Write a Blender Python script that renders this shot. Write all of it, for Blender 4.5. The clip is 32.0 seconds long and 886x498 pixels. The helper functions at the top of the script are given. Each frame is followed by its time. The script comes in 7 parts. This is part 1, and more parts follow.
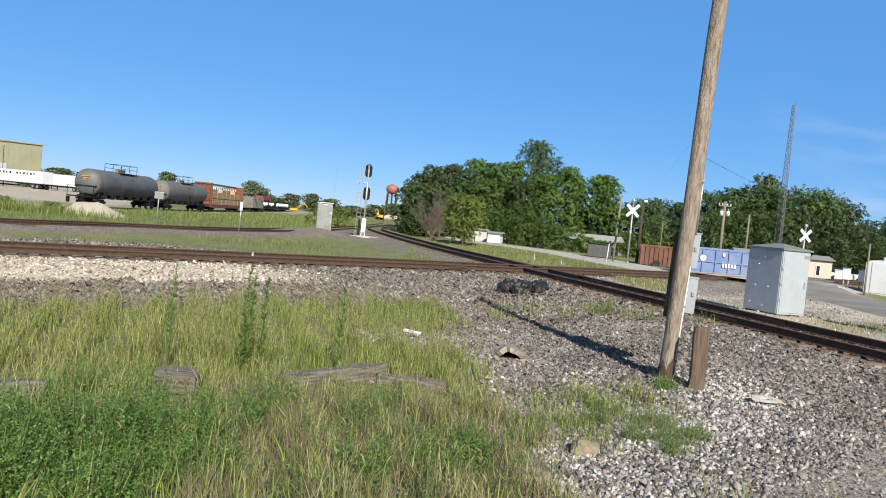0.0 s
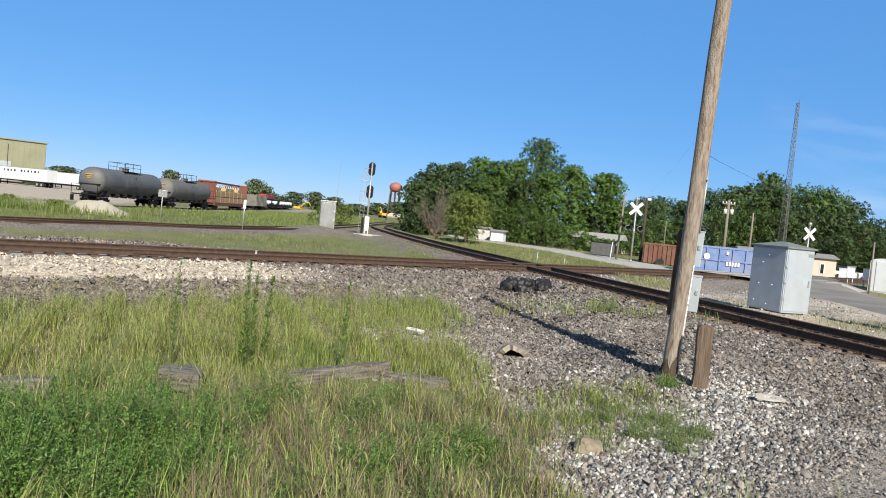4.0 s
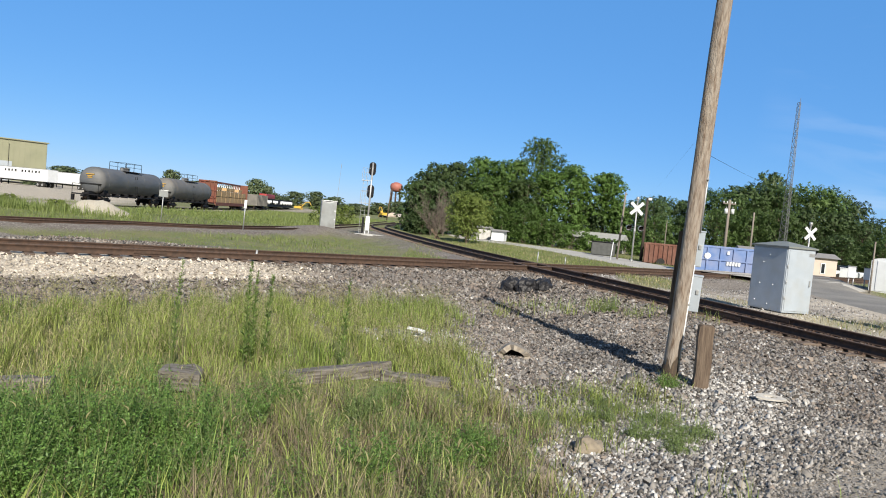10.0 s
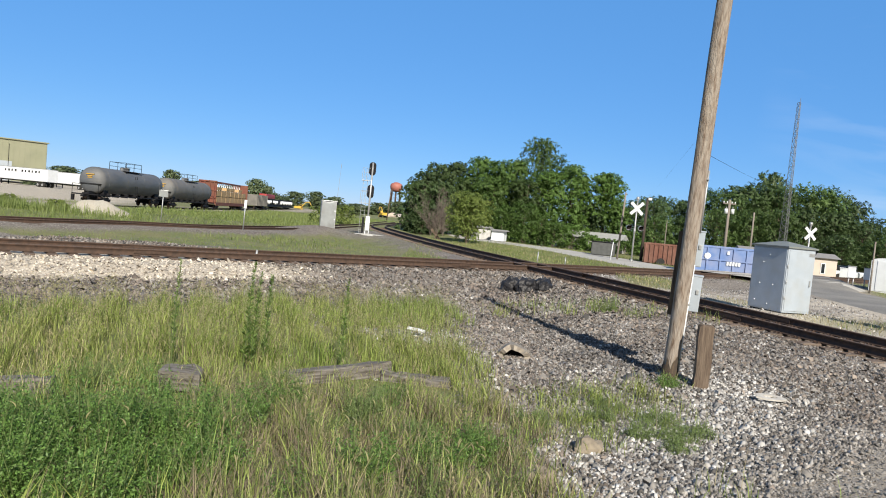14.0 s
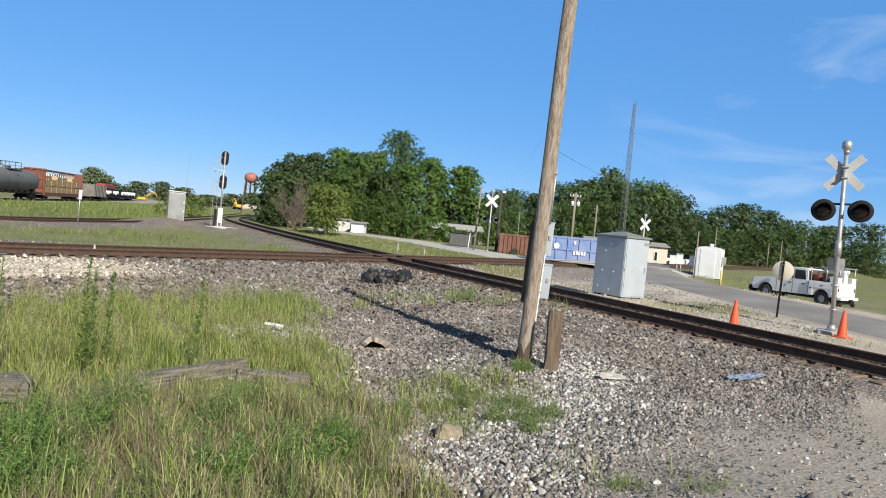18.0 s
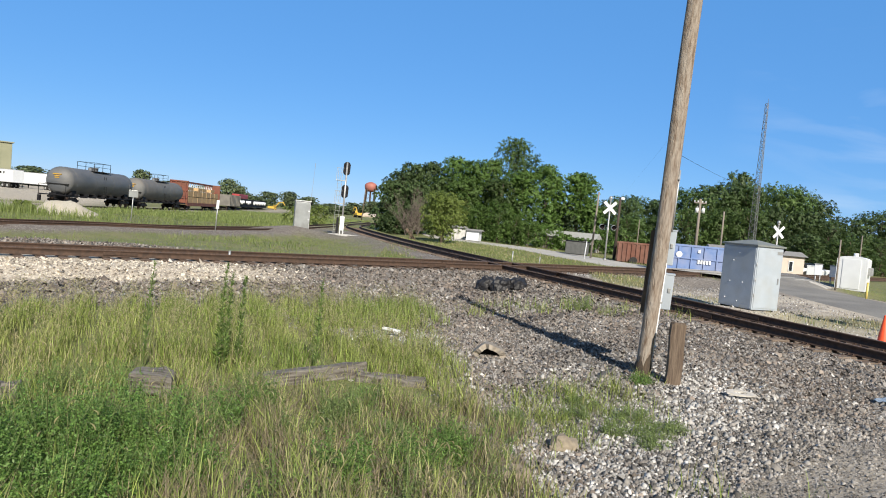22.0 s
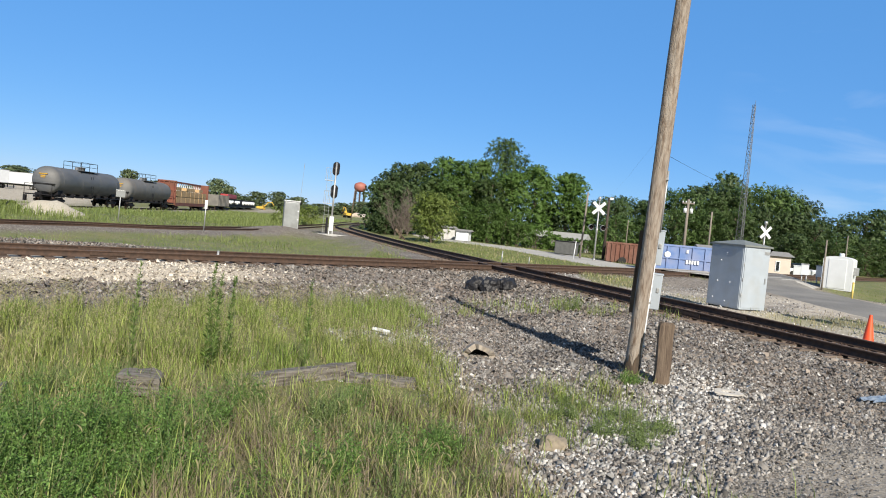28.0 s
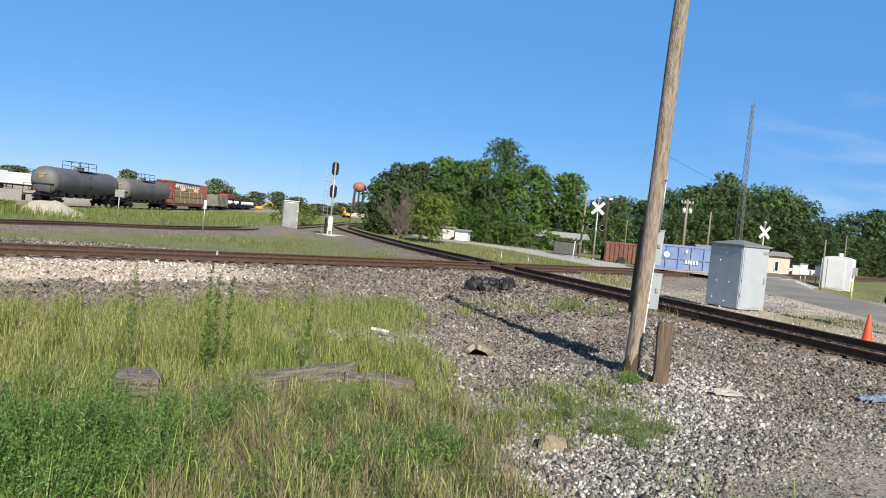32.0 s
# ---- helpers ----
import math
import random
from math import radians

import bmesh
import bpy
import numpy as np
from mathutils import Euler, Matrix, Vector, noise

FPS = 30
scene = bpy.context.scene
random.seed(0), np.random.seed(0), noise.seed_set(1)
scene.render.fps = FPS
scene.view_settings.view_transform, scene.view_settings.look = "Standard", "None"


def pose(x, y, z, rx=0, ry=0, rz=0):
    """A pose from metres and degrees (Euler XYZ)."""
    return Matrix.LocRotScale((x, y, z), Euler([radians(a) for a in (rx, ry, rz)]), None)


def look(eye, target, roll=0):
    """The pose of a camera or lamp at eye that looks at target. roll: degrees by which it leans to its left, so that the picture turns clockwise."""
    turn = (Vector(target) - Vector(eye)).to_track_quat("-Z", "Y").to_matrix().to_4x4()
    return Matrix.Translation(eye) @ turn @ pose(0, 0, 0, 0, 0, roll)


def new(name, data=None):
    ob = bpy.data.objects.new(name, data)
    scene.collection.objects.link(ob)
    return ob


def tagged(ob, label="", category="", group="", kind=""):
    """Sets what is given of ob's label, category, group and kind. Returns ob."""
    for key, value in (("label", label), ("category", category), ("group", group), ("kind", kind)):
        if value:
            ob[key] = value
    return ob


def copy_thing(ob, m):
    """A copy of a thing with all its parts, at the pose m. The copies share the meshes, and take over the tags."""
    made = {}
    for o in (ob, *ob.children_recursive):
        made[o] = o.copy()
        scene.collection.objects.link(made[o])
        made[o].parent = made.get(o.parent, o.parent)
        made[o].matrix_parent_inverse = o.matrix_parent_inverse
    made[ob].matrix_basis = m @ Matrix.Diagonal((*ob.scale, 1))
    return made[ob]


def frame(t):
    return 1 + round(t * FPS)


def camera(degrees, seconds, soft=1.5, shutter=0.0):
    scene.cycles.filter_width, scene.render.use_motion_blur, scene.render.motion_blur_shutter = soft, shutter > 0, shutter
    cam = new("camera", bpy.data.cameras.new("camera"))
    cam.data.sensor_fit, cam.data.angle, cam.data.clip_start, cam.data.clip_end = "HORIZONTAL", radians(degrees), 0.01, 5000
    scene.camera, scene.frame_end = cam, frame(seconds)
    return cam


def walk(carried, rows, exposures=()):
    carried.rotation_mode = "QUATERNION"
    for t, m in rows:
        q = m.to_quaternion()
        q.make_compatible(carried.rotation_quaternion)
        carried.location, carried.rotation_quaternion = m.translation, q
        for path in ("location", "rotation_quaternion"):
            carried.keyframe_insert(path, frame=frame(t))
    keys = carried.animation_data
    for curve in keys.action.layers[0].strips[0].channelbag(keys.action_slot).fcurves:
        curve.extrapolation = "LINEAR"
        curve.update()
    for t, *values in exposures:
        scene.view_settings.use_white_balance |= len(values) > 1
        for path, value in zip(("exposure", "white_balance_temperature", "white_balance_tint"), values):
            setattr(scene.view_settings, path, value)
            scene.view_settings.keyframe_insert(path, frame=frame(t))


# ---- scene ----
EYE = (0.0, 0.0, 1.73)
cam = camera(67.16, 32.0, soft=1.0)
# seconds, then the three turns of the camera on its tripod
TURNS = [
    (0.0, 87.395, -5.379, -0.069),
    (0.5, 87.377, -5.385, -0.047),
    (1.0, 87.334, -5.391, -0.004),
    (1.5, 87.303, -5.391, 0.049),
    (2.0, 87.275, -5.390, 0.095),
    (2.5, 87.262, -5.393, 0.137),
    (3.0, 87.234, -5.392, 0.167),
    (3.5, 87.223, -5.391, 0.183),
    (5.5, 87.188, -5.375, 0.262),
    (16.0, 87.188, -5.375, 0.262),
    (16.3, 87.188, -5.375, 0.262),
    (16.5, 87.637, -4.781, -1.632),
    (17.0, 87.835, -4.550, -4.158),
    (17.5, 88.245, -4.701, -11.225),
    (18.0, 87.624, -5.327, -11.783),
    (18.5, 87.157, -5.153, -10.491),
    (19.0, 87.257, -5.209, -8.470),
    (19.5, 87.260, -5.237, -3.410),
    (20.0, 87.245, -5.231, -1.854),
    (20.5, 87.230, -5.189, -0.914),
    (21.0, 87.297, -5.200, -1.371),
    (21.5, 87.328, -5.186, -1.667),
    (22.0, 87.372, -5.207, -1.900),
    (22.5, 87.391, -5.218, -2.089),
    (23.0, 87.396, -5.209, -2.099),
    (23.5, 87.386, -5.203, -2.018),
    (24.0, 87.386, -5.194, -2.025),
    (24.5, 87.396, -5.209, -2.124),
    (25.0, 87.419, -5.230, -2.275),
    (25.5, 87.432, -5.227, -2.414),
    (27.5, 87.465, -5.216, -2.763),
    (28.0, 87.470, -5.236, -2.794),
    (28.5, 87.474, -5.220, -2.829),
    (29.0, 87.477, -5.232, -2.871),
    (32.0, 87.477, -5.232, -2.871),
]
walk(cam, [(t, pose(*EYE, rx, ry, rz)) for t, rx, ry, rz in TURNS], exposures=[(0.0, 0.04, 6900, 10), (32.0, 0.04, 6900, 10)])

# ---- light ----
SUN_EL, SUN_AZ = 33.0, 166.0
sun_dir = Vector((math.sin(radians(SUN_AZ)) * math.cos(radians(SUN_EL)), math.cos(radians(SUN_AZ)) * math.cos(radians(SUN_EL)), math.sin(radians(SUN_EL))))
sun = new("sun", bpy.data.lights.new("sun", "SUN"))
sun.data.energy, sun.data.angle, sun.data.color = 6.2, radians(0.53), (1.0, 0.955, 0.88)
sun.matrix_world = look(sun_dir * 200, (0, 0, 0))
world = bpy.data.worlds.new("sky")
scene.world = world
world.use_nodes = True
wn, wl = world.node_tree.nodes, world.node_tree.links
sky = wn.new("ShaderNodeTexSky")
sky.sky_type, sky.sun_disc = "NISHITA", False
sky.sun_elevation, sky.sun_rotation = radians(SUN_EL), radians(SUN_AZ)
sky.air_density, sky.dust_density, sky.ozone_density = 1.0, 0.0, 5.0
wn["Background"].inputs[1].default_value = 0.115
sky.altitude = 1300
tone = wn.new("ShaderNodeHueSaturation")
tone.inputs["Saturation"].default_value = 1.13
haze = wn.new("ShaderNodeMix")
haze.data_type = "RGBA"
haze.inputs[0].default_value = 0.62
haze.inputs[7].default_value = (1.82, 4.02, 8.4, 1)
wl.new(sky.outputs[0], haze.inputs[6])
wl.new(haze.outputs[2], tone.inputs["Color"])
# the sky whitens towards the sun
aim = wn.new("ShaderNodeTexCoord")
glow = wn.new("ShaderNodeVectorMath")
glow.operation = "DOT_PRODUCT"
glow.inputs[1].default_value = tuple(Vector((sun_dir.x, sun_dir.y, 0)).normalized())
pale_side = wn.new("ShaderNodeMapRange")
pale_side.inputs[1].default_value, pale_side.inputs[2].default_value, pale_side.inputs[4].default_value = -0.4, 0.7, 0.92
white = wn.new("ShaderNodeMix")
white.data_type = "RGBA"
white.inputs[7].default_value = (1.9, 2.05, 2.1, 1)
wl.new(aim.outputs["Generated"], glow.inputs[0])
wl.new(glow.outputs["Value"], pale_side.inputs[0])
wl.new(pale_side.outputs[0], white.inputs[0])
wl.new(tone.outputs[0], white.inputs[6])
# thin high cloud: a few faint streaks
co = wn.new("ShaderNodeTexCoord")
mp = wn.new("ShaderNodeMapping")
mp.inputs["Scale"].default_value = (2.2, 2.2, 7.0)
mp.inputs["Rotation"].default_value = (0.5, 0.2, 0.3)
cl = wn.new("ShaderNodeTexNoise")
cl.inputs["Scale"].default_value, cl.inputs["Detail"].default_value, cl.inputs["Distortion"].default_value = 1.6, 9.0, 1.4
cr = wn.new("ShaderNodeMapRange")
cr.inputs[1].default_value, cr.inputs[2].default_value, cr.inputs[4].default_value = 0.50, 0.80, 0.30
cm = wn.new("ShaderNodeMix")
cm.data_type = "RGBA"
cm.inputs[7].default_value = (9.0, 9.6, 10.2, 1)
wl.new(co.outputs["Generated"], mp.inputs[0])
wl.new(mp.outputs[0], cl.inputs[0])
wl.new(cl.outputs[0], cr.inputs[0])
side = wn.new("ShaderNodeSeparateXYZ")
part_ = wn.new("ShaderNodeMapRange")
part_.inputs[1].default_value, part_.inputs[2].default_value = 0.40, 0.56
both = wn.new("ShaderNodeMath")
both.operation = "MULTIPLY"
wl.new(co.outputs["Generated"], side.inputs[0])
wl.new(side.outputs[0], part_.inputs[0])
wl.new(part_.outputs[0], both.inputs[0])
wl.new(cr.outputs[0], both.inputs[1])
wl.new(both.outputs[0], cm.inputs[0])
wl.new(white.outputs[2], cm.inputs[6])
# and deepens towards the zenith
up = wn.new("ShaderNodeSeparateXYZ")
deep = wn.new("ShaderNodeMapRange")
deep.inputs[1].default_value, deep.inputs[2].default_value, deep.inputs[3].default_value, deep.inputs[4].default_value = 0.42, 1.0, 1.0, 0.25
zenith = wn.new("ShaderNodeMix")
zenith.data_type, zenith.blend_type = "RGBA", "MULTIPLY"
zenith.inputs[0].default_value = 1.0
wl.new(aim.outputs["Generated"], up.inputs[0])
wl.new(up.outputs[2], deep.inputs[0])
wl.new(cm.outputs[2], zenith.inputs[6])
wl.new(deep.outputs[0], zenith.inputs[7])
wl.new(zenith.outputs[2], wn["Background"].inputs[0])

# ---- materials ----
def mat(name, a, b=None, scale=4.0, rough=0.7, metal=0.0, bump=0.0, bump_scale=30.0, c=None, c_scale=0.6, c_amount=0.5, stretch=(1, 1, 1), island=0.0, rough2=None):
    """Two-colour noise with a second, larger stain colour and fine relief, in metres."""
    m = bpy.data.materials.new(name)
    m.use_nodes = True
    n, l = m.node_tree.nodes, m.node_tree.links
    p = n["Principled BSDF"]
    p.inputs["Roughness"].default_value, p.inputs["Metallic"].default_value = rough, metal
    co = n.new("ShaderNodeTexCoord")
    mp = n.new("ShaderNodeMapping")
    mp.inputs["Scale"].default_value = stretch
    l.new(co.outputs["Object"], mp.inputs[0])
    b = b or tuple(v * 0.8 for v in a)

    def noise_of(sc, detail=6.0):
        t = n.new("ShaderNodeTexNoise")
        t.inputs["Scale"].default_value, t.inputs["Detail"].default_value = sc, detail
        l.new(mp.outputs[0], t.inputs[0])
        return t.outputs[0]

    def mixed(f, x, y):
        q = n.new("ShaderNodeMix")
        q.data_type = "RGBA"
        l.new(f, q.inputs[0])
        for k, v in ((6, x), (7, y)):
            if isinstance(v, tuple):
                q.inputs[k].default_value = (*v[:3], 1)
            else:
                l.new(v, q.inputs[k])
        return q.outputs[2]

    def ramp(f, lo, hi):
        r = n.new("ShaderNodeMapRange")
        r.inputs[1].default_value, r.inputs[2].default_value = lo, hi
        l.new(f, r.inputs[0])
        return r.outputs[0]
    col = mixed(ramp(noise_of(scale), 0.36, 0.64), a, b)
    if c:
        col = mixed(ramp(noise_of(c_scale, 8.0), 0.52 - 0.25 * c_amount, 0.92 - 0.25 * c_amount), col, c)
    if island:
        g = n.new("ShaderNodeNewGeometry")
        h = n.new("ShaderNodeHueSaturation")
        l.new(col, h.inputs["Color"])
        r = n.new("ShaderNodeMapRange")
        r.inputs[3].default_value, r.inputs[4].default_value = 1 - island, 1 + island
        l.new(g.outputs["Random Per Island"], r.inputs[0])
        l.new(r.outputs[0], h.inputs["Value"])
        col = h.outputs[0]
    l.new(col, p.inputs["Base Color"])
    if bump:
        k = n.new("ShaderNodeBump")
        k.inputs["Strength"].default_value, k.inputs["Distance"].default_value = bump, 0.02
        l.new(noise_of(bump_scale, 8.0), k.inputs["Height"])
        l.new(k.outputs[0], p.inputs["Normal"])
    return m


def vary(m, amount):
    """Object-to-object brightness for pieces that share a mesh."""
    n, l = m.node_tree.nodes, m.node_tree.links
    p = n["Principled BSDF"]
    src = p.inputs["Base Color"].links[0].from_socket
    o, h, r = n.new("ShaderNodeObjectInfo"), n.new("ShaderNodeHueSaturation"), n.new("ShaderNodeMapRange")
    r.inputs[3].default_value, r.inputs[4].default_value = 1 - amount, 1 + amount
    l.new(o.outputs["Random"], r.inputs[0])
    l.new(r.outputs[0], h.inputs["Value"])
    l.new(src, h.inputs["Color"])
    l.new(h.outputs[0], p.inputs["Base Color"])
    return m


def leaf_mat(name, a, b, island=0.35, trans=0.35):
    m = mat(name, a, b, scale=0.35, rough=0.55, island=island)
    n, l = m.node_tree.nodes, m.node_tree.links
    p = n["Principled BSDF"]
    t, mx = n.new("ShaderNodeBsdfTranslucent"), n.new("ShaderNodeMixShader")
    l.new(p.inputs["Base Color"].links[0].from_socket, t.inputs[0])
    mx.inputs[0].default_value = trans
    l.new(p.outputs[0], mx.inputs[1])
    l.new(t.outputs[0], mx.inputs[2])
    l.new(mx.outputs[0], n["Material Output"].inputs[0])
    return m


def glass_mat(name, tint):
    m = bpy.data.materials.new(name)
    m.use_nodes = True
    p = m.node_tree.nodes["Principled BSDF"]
    p.inputs["Base Color"].default_value, p.inputs["Roughness"].default_value = (*tint, 1), 0.08
    p.inputs["Coat Weight"].default_value = 0.5
    return m


M_RAIL_SIDE = mat("rusty_rail_steel", (0.050, 0.032, 0.024), (0.085, 0.050, 0.034), scale=9, rough=0.85, bump=0.3, bump_scale=60)
M_RAIL_TOP = mat("worn_rail_head", (0.115, 0.080, 0.062), (0.19, 0.14, 0.112), scale=5, rough=0.75)
M_TIE = vary(mat("weathered_tie_timber", (0.10, 0.075, 0.058), (0.19, 0.15, 0.12), scale=7, rough=0.95, bump=0.6, stretch=(0.25, 2, 2), c=(0.13, 0.072, 0.05), c_scale=1.2), 0.25)
M_POLE = mat("weathered_pole_timber", (0.33, 0.275, 0.225), (0.15, 0.105, 0.075), scale=5, rough=0.92, bump=1.0, bump_scale=12, stretch=(7, 7, 1.2), c=(0.36, 0.325, 0.285), c_scale=3.0, c_amount=0.6)
M_POSTWOOD = mat("rotten_post_timber", (0.12, 0.088, 0.066), (0.215, 0.165, 0.122), scale=7, rough=0.95, bump=0.8, bump_scale=16, stretch=(4, 4, 0.4), c=(0.08, 0.055, 0.04), c_scale=3)
M_OLDTIE = mat("grey_rotten_tie", (0.225, 0.21, 0.19), (0.085, 0.073, 0.062), scale=6, rough=0.95, bump=0.9, bump_scale=18, stretch=(0.4, 4, 4))
M_GREYSTEEL = mat("grey_painted_steel", (0.385, 0.44, 0.50), (0.355, 0.41, 0.47), scale=3, rough=0.45, c=(0.34, 0.36, 0.37), c_scale=2, c_amount=0.3, bump=0.05)
M_ALU = mat("silver_aluminium_paint", (0.60, 0.63, 0.65), (0.52, 0.55, 0.57), scale=2, rough=0.32, metal=0.85, c=(0.40, 0.40, 0.39), c_scale=1.5, c_amount=0.3)
M_GALV = mat("galvanised_steel", (0.46, 0.47, 0.47), (0.36, 0.37, 0.38), scale=8, rough=0.45, metal=0.5)
M_WHITE = mat("white_paint", (0.72, 0.755, 0.79), (0.67, 0.70, 0.735), scale=2, rough=0.5, c=(0.62, 0.645, 0.66), c_scale=0.7, c_amount=0.2)
M_BLACK = mat("black_paint", (0.008, 0.008, 0.010), (0.015, 0.015, 0.018), scale=5, rough=0.65)
M_BLACK.node_tree.nodes["Principled BSDF"].inputs["Specular IOR Level"].default_value = 0.2
M_TANK = mat("faded_black_tank_paint", (0.08, 0.089, 0.102), (0.112, 0.122, 0.136), scale=1.2, rough=0.6, c=(0.17, 0.165, 0.16), c_scale=0.5, c_amount=0.5, stretch=(0.6, 0.6, 1.5))
M_TANK2 = mat("dusty_grey_tank_paint", (0.12, 0.126, 0.13), (0.16, 0.162, 0.162), scale=1.2, rough=0.7, c=(0.17, 0.15, 0.13), c_scale=0.5, c_amount=0.5)
M_REDCAR = mat("faded_red_wagon_paint", (0.17, 0.042, 0.028), (0.22, 0.075, 0.045), scale=1.5, rough=0.7, c=(0.13, 0.06, 0.04), c_scale=0.8, c_amount=0.5)
M_LUMBER = mat("stacked_sawn_lumber", (0.54, 0.38, 0.21), (0.41, 0.27, 0.14), scale=5, rough=0.85, stretch=(0.4, 6, 6))
M_YELLOW = mat("yellow_machine_paint", (0.66, 0.44, 0.07), (0.56, 0.36, 0.06), scale=2, rough=0.5)
M_CONC = mat("pale_concrete", (0.52, 0.50, 0.45), (0.42, 0.40, 0.36), scale=4, rough=0.9, bump=0.3)
M_GLASS = glass_mat("dark_window_glass", (0.02, 0.025, 0.03))
M_RUBBER = mat("black_rubber", (0.022, 0.022, 0.022), (0.035, 0.034, 0.032), scale=8, rough=0.85)
M_ORANGE = mat("orange_cone_plastic", (0.85, 0.10, 0.03), (0.78, 0.09, 0.03), scale=3, rough=0.5)
M_BARK = mat("tree_bark", (0.10, 0.075, 0.055), (0.16, 0.125, 0.095), scale=5, rough=0.95, bump=0.8, stretch=(2, 2, 0.5))
M_LEAF = vary(leaf_mat("broad_green_leaves", (0.088, 0.168, 0.036), (0.13, 0.225, 0.052), 0.3, 0.3), 0.25)
M_LEAF_WOODS = vary(leaf_mat("woodland_leaves", (0.068, 0.126, 0.034), (0.102, 0.168, 0.045), 0.18, 0.28), 0.3)
M_LEAF_LIGHT = leaf_mat("light_green_leaves", (0.175, 0.24, 0.055), (0.24, 0.30, 0.08))
M_LEAF_DARK = vary(leaf_mat("dark_green_leaves", (0.068, 0.118, 0.042), (0.10, 0.158, 0.054), 0.28, 0.28), 0.25)


# ---- mesh helpers ----
def part(name, bm, material, parent=None, label=""):
    me = bpy.data.meshes.new(name)
    bm.to_mesh(me)
    bm.free()
    me.materials.append(material)
    ob = new(name, me)
    ob.parent = parent
    if label:
        tagged(ob, label)
    return ob


def arrays(name, co, faces, material, parent=None, smooth=False):
    """One mesh from numpy vertices and equal-sided faces."""
    me = bpy.data.meshes.new(name)
    co, faces = np.asarray(co, dtype=np.float32), np.asarray(faces, dtype=np.int32)
    k = faces.shape[1]
    me.vertices.add(len(co))
    me.vertices.foreach_set("co", co.ravel())
    me.loops.add(faces.size)
    me.loops.foreach_set("vertex_index", faces.ravel())
    me.polygons.add(len(faces))
    me.polygons.foreach_set("loop_start", np.arange(0, faces.size, k, dtype=np.int32))
    if smooth:
        me.polygons.foreach_set("use_smooth", np.ones(len(faces), dtype=bool))
    me.update(calc_edges=True)
    me.validate()
    me.materials.append(material)
    ob = new(name, me)
    ob.parent = parent
    return ob


def box(bm, x0, x1, y0, y1, z0, z1, bevel=0.0, m=None):
    v = [bm.verts.new((x, y, z)) for z in (z0, z1) for x, y in ((x0, y0), (x1, y0), (x1, y1), (x0, y1))]
    fs = [bm.faces.new([v[i] for i in f]) for f in ((3, 2, 1, 0), (4, 5, 6, 7), (0, 1, 5, 4), (1, 2, 6, 5), (2, 3, 7, 6), (3, 0, 4, 7))]
    if m is not None:
        for q in v:
            q.co = m @ q.co
    if bevel:
        bmesh.ops.bevel(bm, geom=list({e for f in fs for e in f.edges}), offset=bevel, segments=2, affect="EDGES", profile=0.5)
    return bm


def tube(bm, a, b, r0, r1=None, sides=12, caps=True):
    a, b = Vector(a), Vector(b)
    r1 = r0 if r1 is None else r1
    q = (b - a).to_track_quat("Z", "Y")
    rings = []
    for p, r in ((a, r0), (b, r1)):
        rings.append([bm.verts.new(p + q @ Vector((r * math.cos(t), r * math.sin(t), 0))) for t in (math.tau * i / sides for i in range(sides))])
    for i in range(sides):
        f = bm.faces.new((rings[0][i], rings[0][(i + 1) % sides], rings[1][(i + 1) % sides], rings[1][i]))
        f.smooth = sides > 6
    if caps:
        bm.faces.new(rings[0][::-1])
        bm.faces.new(rings[1])
    return bm


def lathe(bm, profile, m=None, sides=24, smooth=True):
    """profile: (radius, height) up the z axis, closed at the ends where the radius is 0."""
    m = m or Matrix()
    rings = []
    for r, z in profile:
        rings.append([bm.verts.new(m @ Vector((0, 0, z)))] if r < 1e-6 else [bm.verts.new(m @ Vector((r * math.cos(t), r * math.sin(t), z))) for t in (math.tau * i / sides for i in range(sides))])
    for a, b in zip(rings, rings[1:]):
        for i in range(sides):
            j = (i + 1) % sides
            vs = [a[i % len(a)], a[j % len(a)], b[j % len(b)], b[i % len(b)]]
            vs = list(dict.fromkeys(vs))
            if len(vs) > 2:
                bm.faces.new(vs).smooth = smooth
    return bm


def B():
    return bmesh.new()


def thing(name, m, label, category, group=""):
    ob = new(name)
    ob.empty_display_size = 0.2
    ob.matrix_world = m
    return tagged(ob, label, category, group)


def smooth_step(a, b, x):
    t = np.clip((x - a) / (b - a), 0, 1)
    return t * t * (3 - 2 * t)

# ---- the lie of the land: rail heads are z = 0 ----
A_AZ, B_AZ = radians(36.82), radians(-72.08)
A_N, A_U = np.array((-math.sin(A_AZ), math.cos(A_AZ))), np.array((math.cos(A_AZ), math.sin(A_AZ)))
B_N, B_U = np.array((-math.sin(B_AZ), math.cos(B_AZ))), np.array((math.cos(B_AZ), math.sin(B_AZ)))
A_OFF, B_OFF = 20.27, 12.07          # nearer rail's distance from the tripod
GAUGE = 1.51


def smooth_line(points, step=0.5):
    """A Catmull-Rom curve through points, at even steps."""
    p = np.array(points, dtype=float)
    p = np.vstack([2 * p[0] - p[1], p, 2 * p[-1] - p[-2]])
    out = []
    for i in range(1, len(p) - 2):
        n = max(2, int(np.linalg.norm(p[i + 1] - p[i]) / step))
        for t in np.linspace(0, 1, n, endpoint=False):
            out.append(0.5 * (2 * p[i] + (p[i + 1] - p[i - 1]) * t + (2 * p[i - 1] - 5 * p[i] + 4 * p[i + 1] - p[i + 2]) * t * t + (3 * p[i] - p[i - 1] - 3 * p[i + 1] + p[i + 2]) * t ** 3))
    out.append(p[-2])
    return np.array(out)


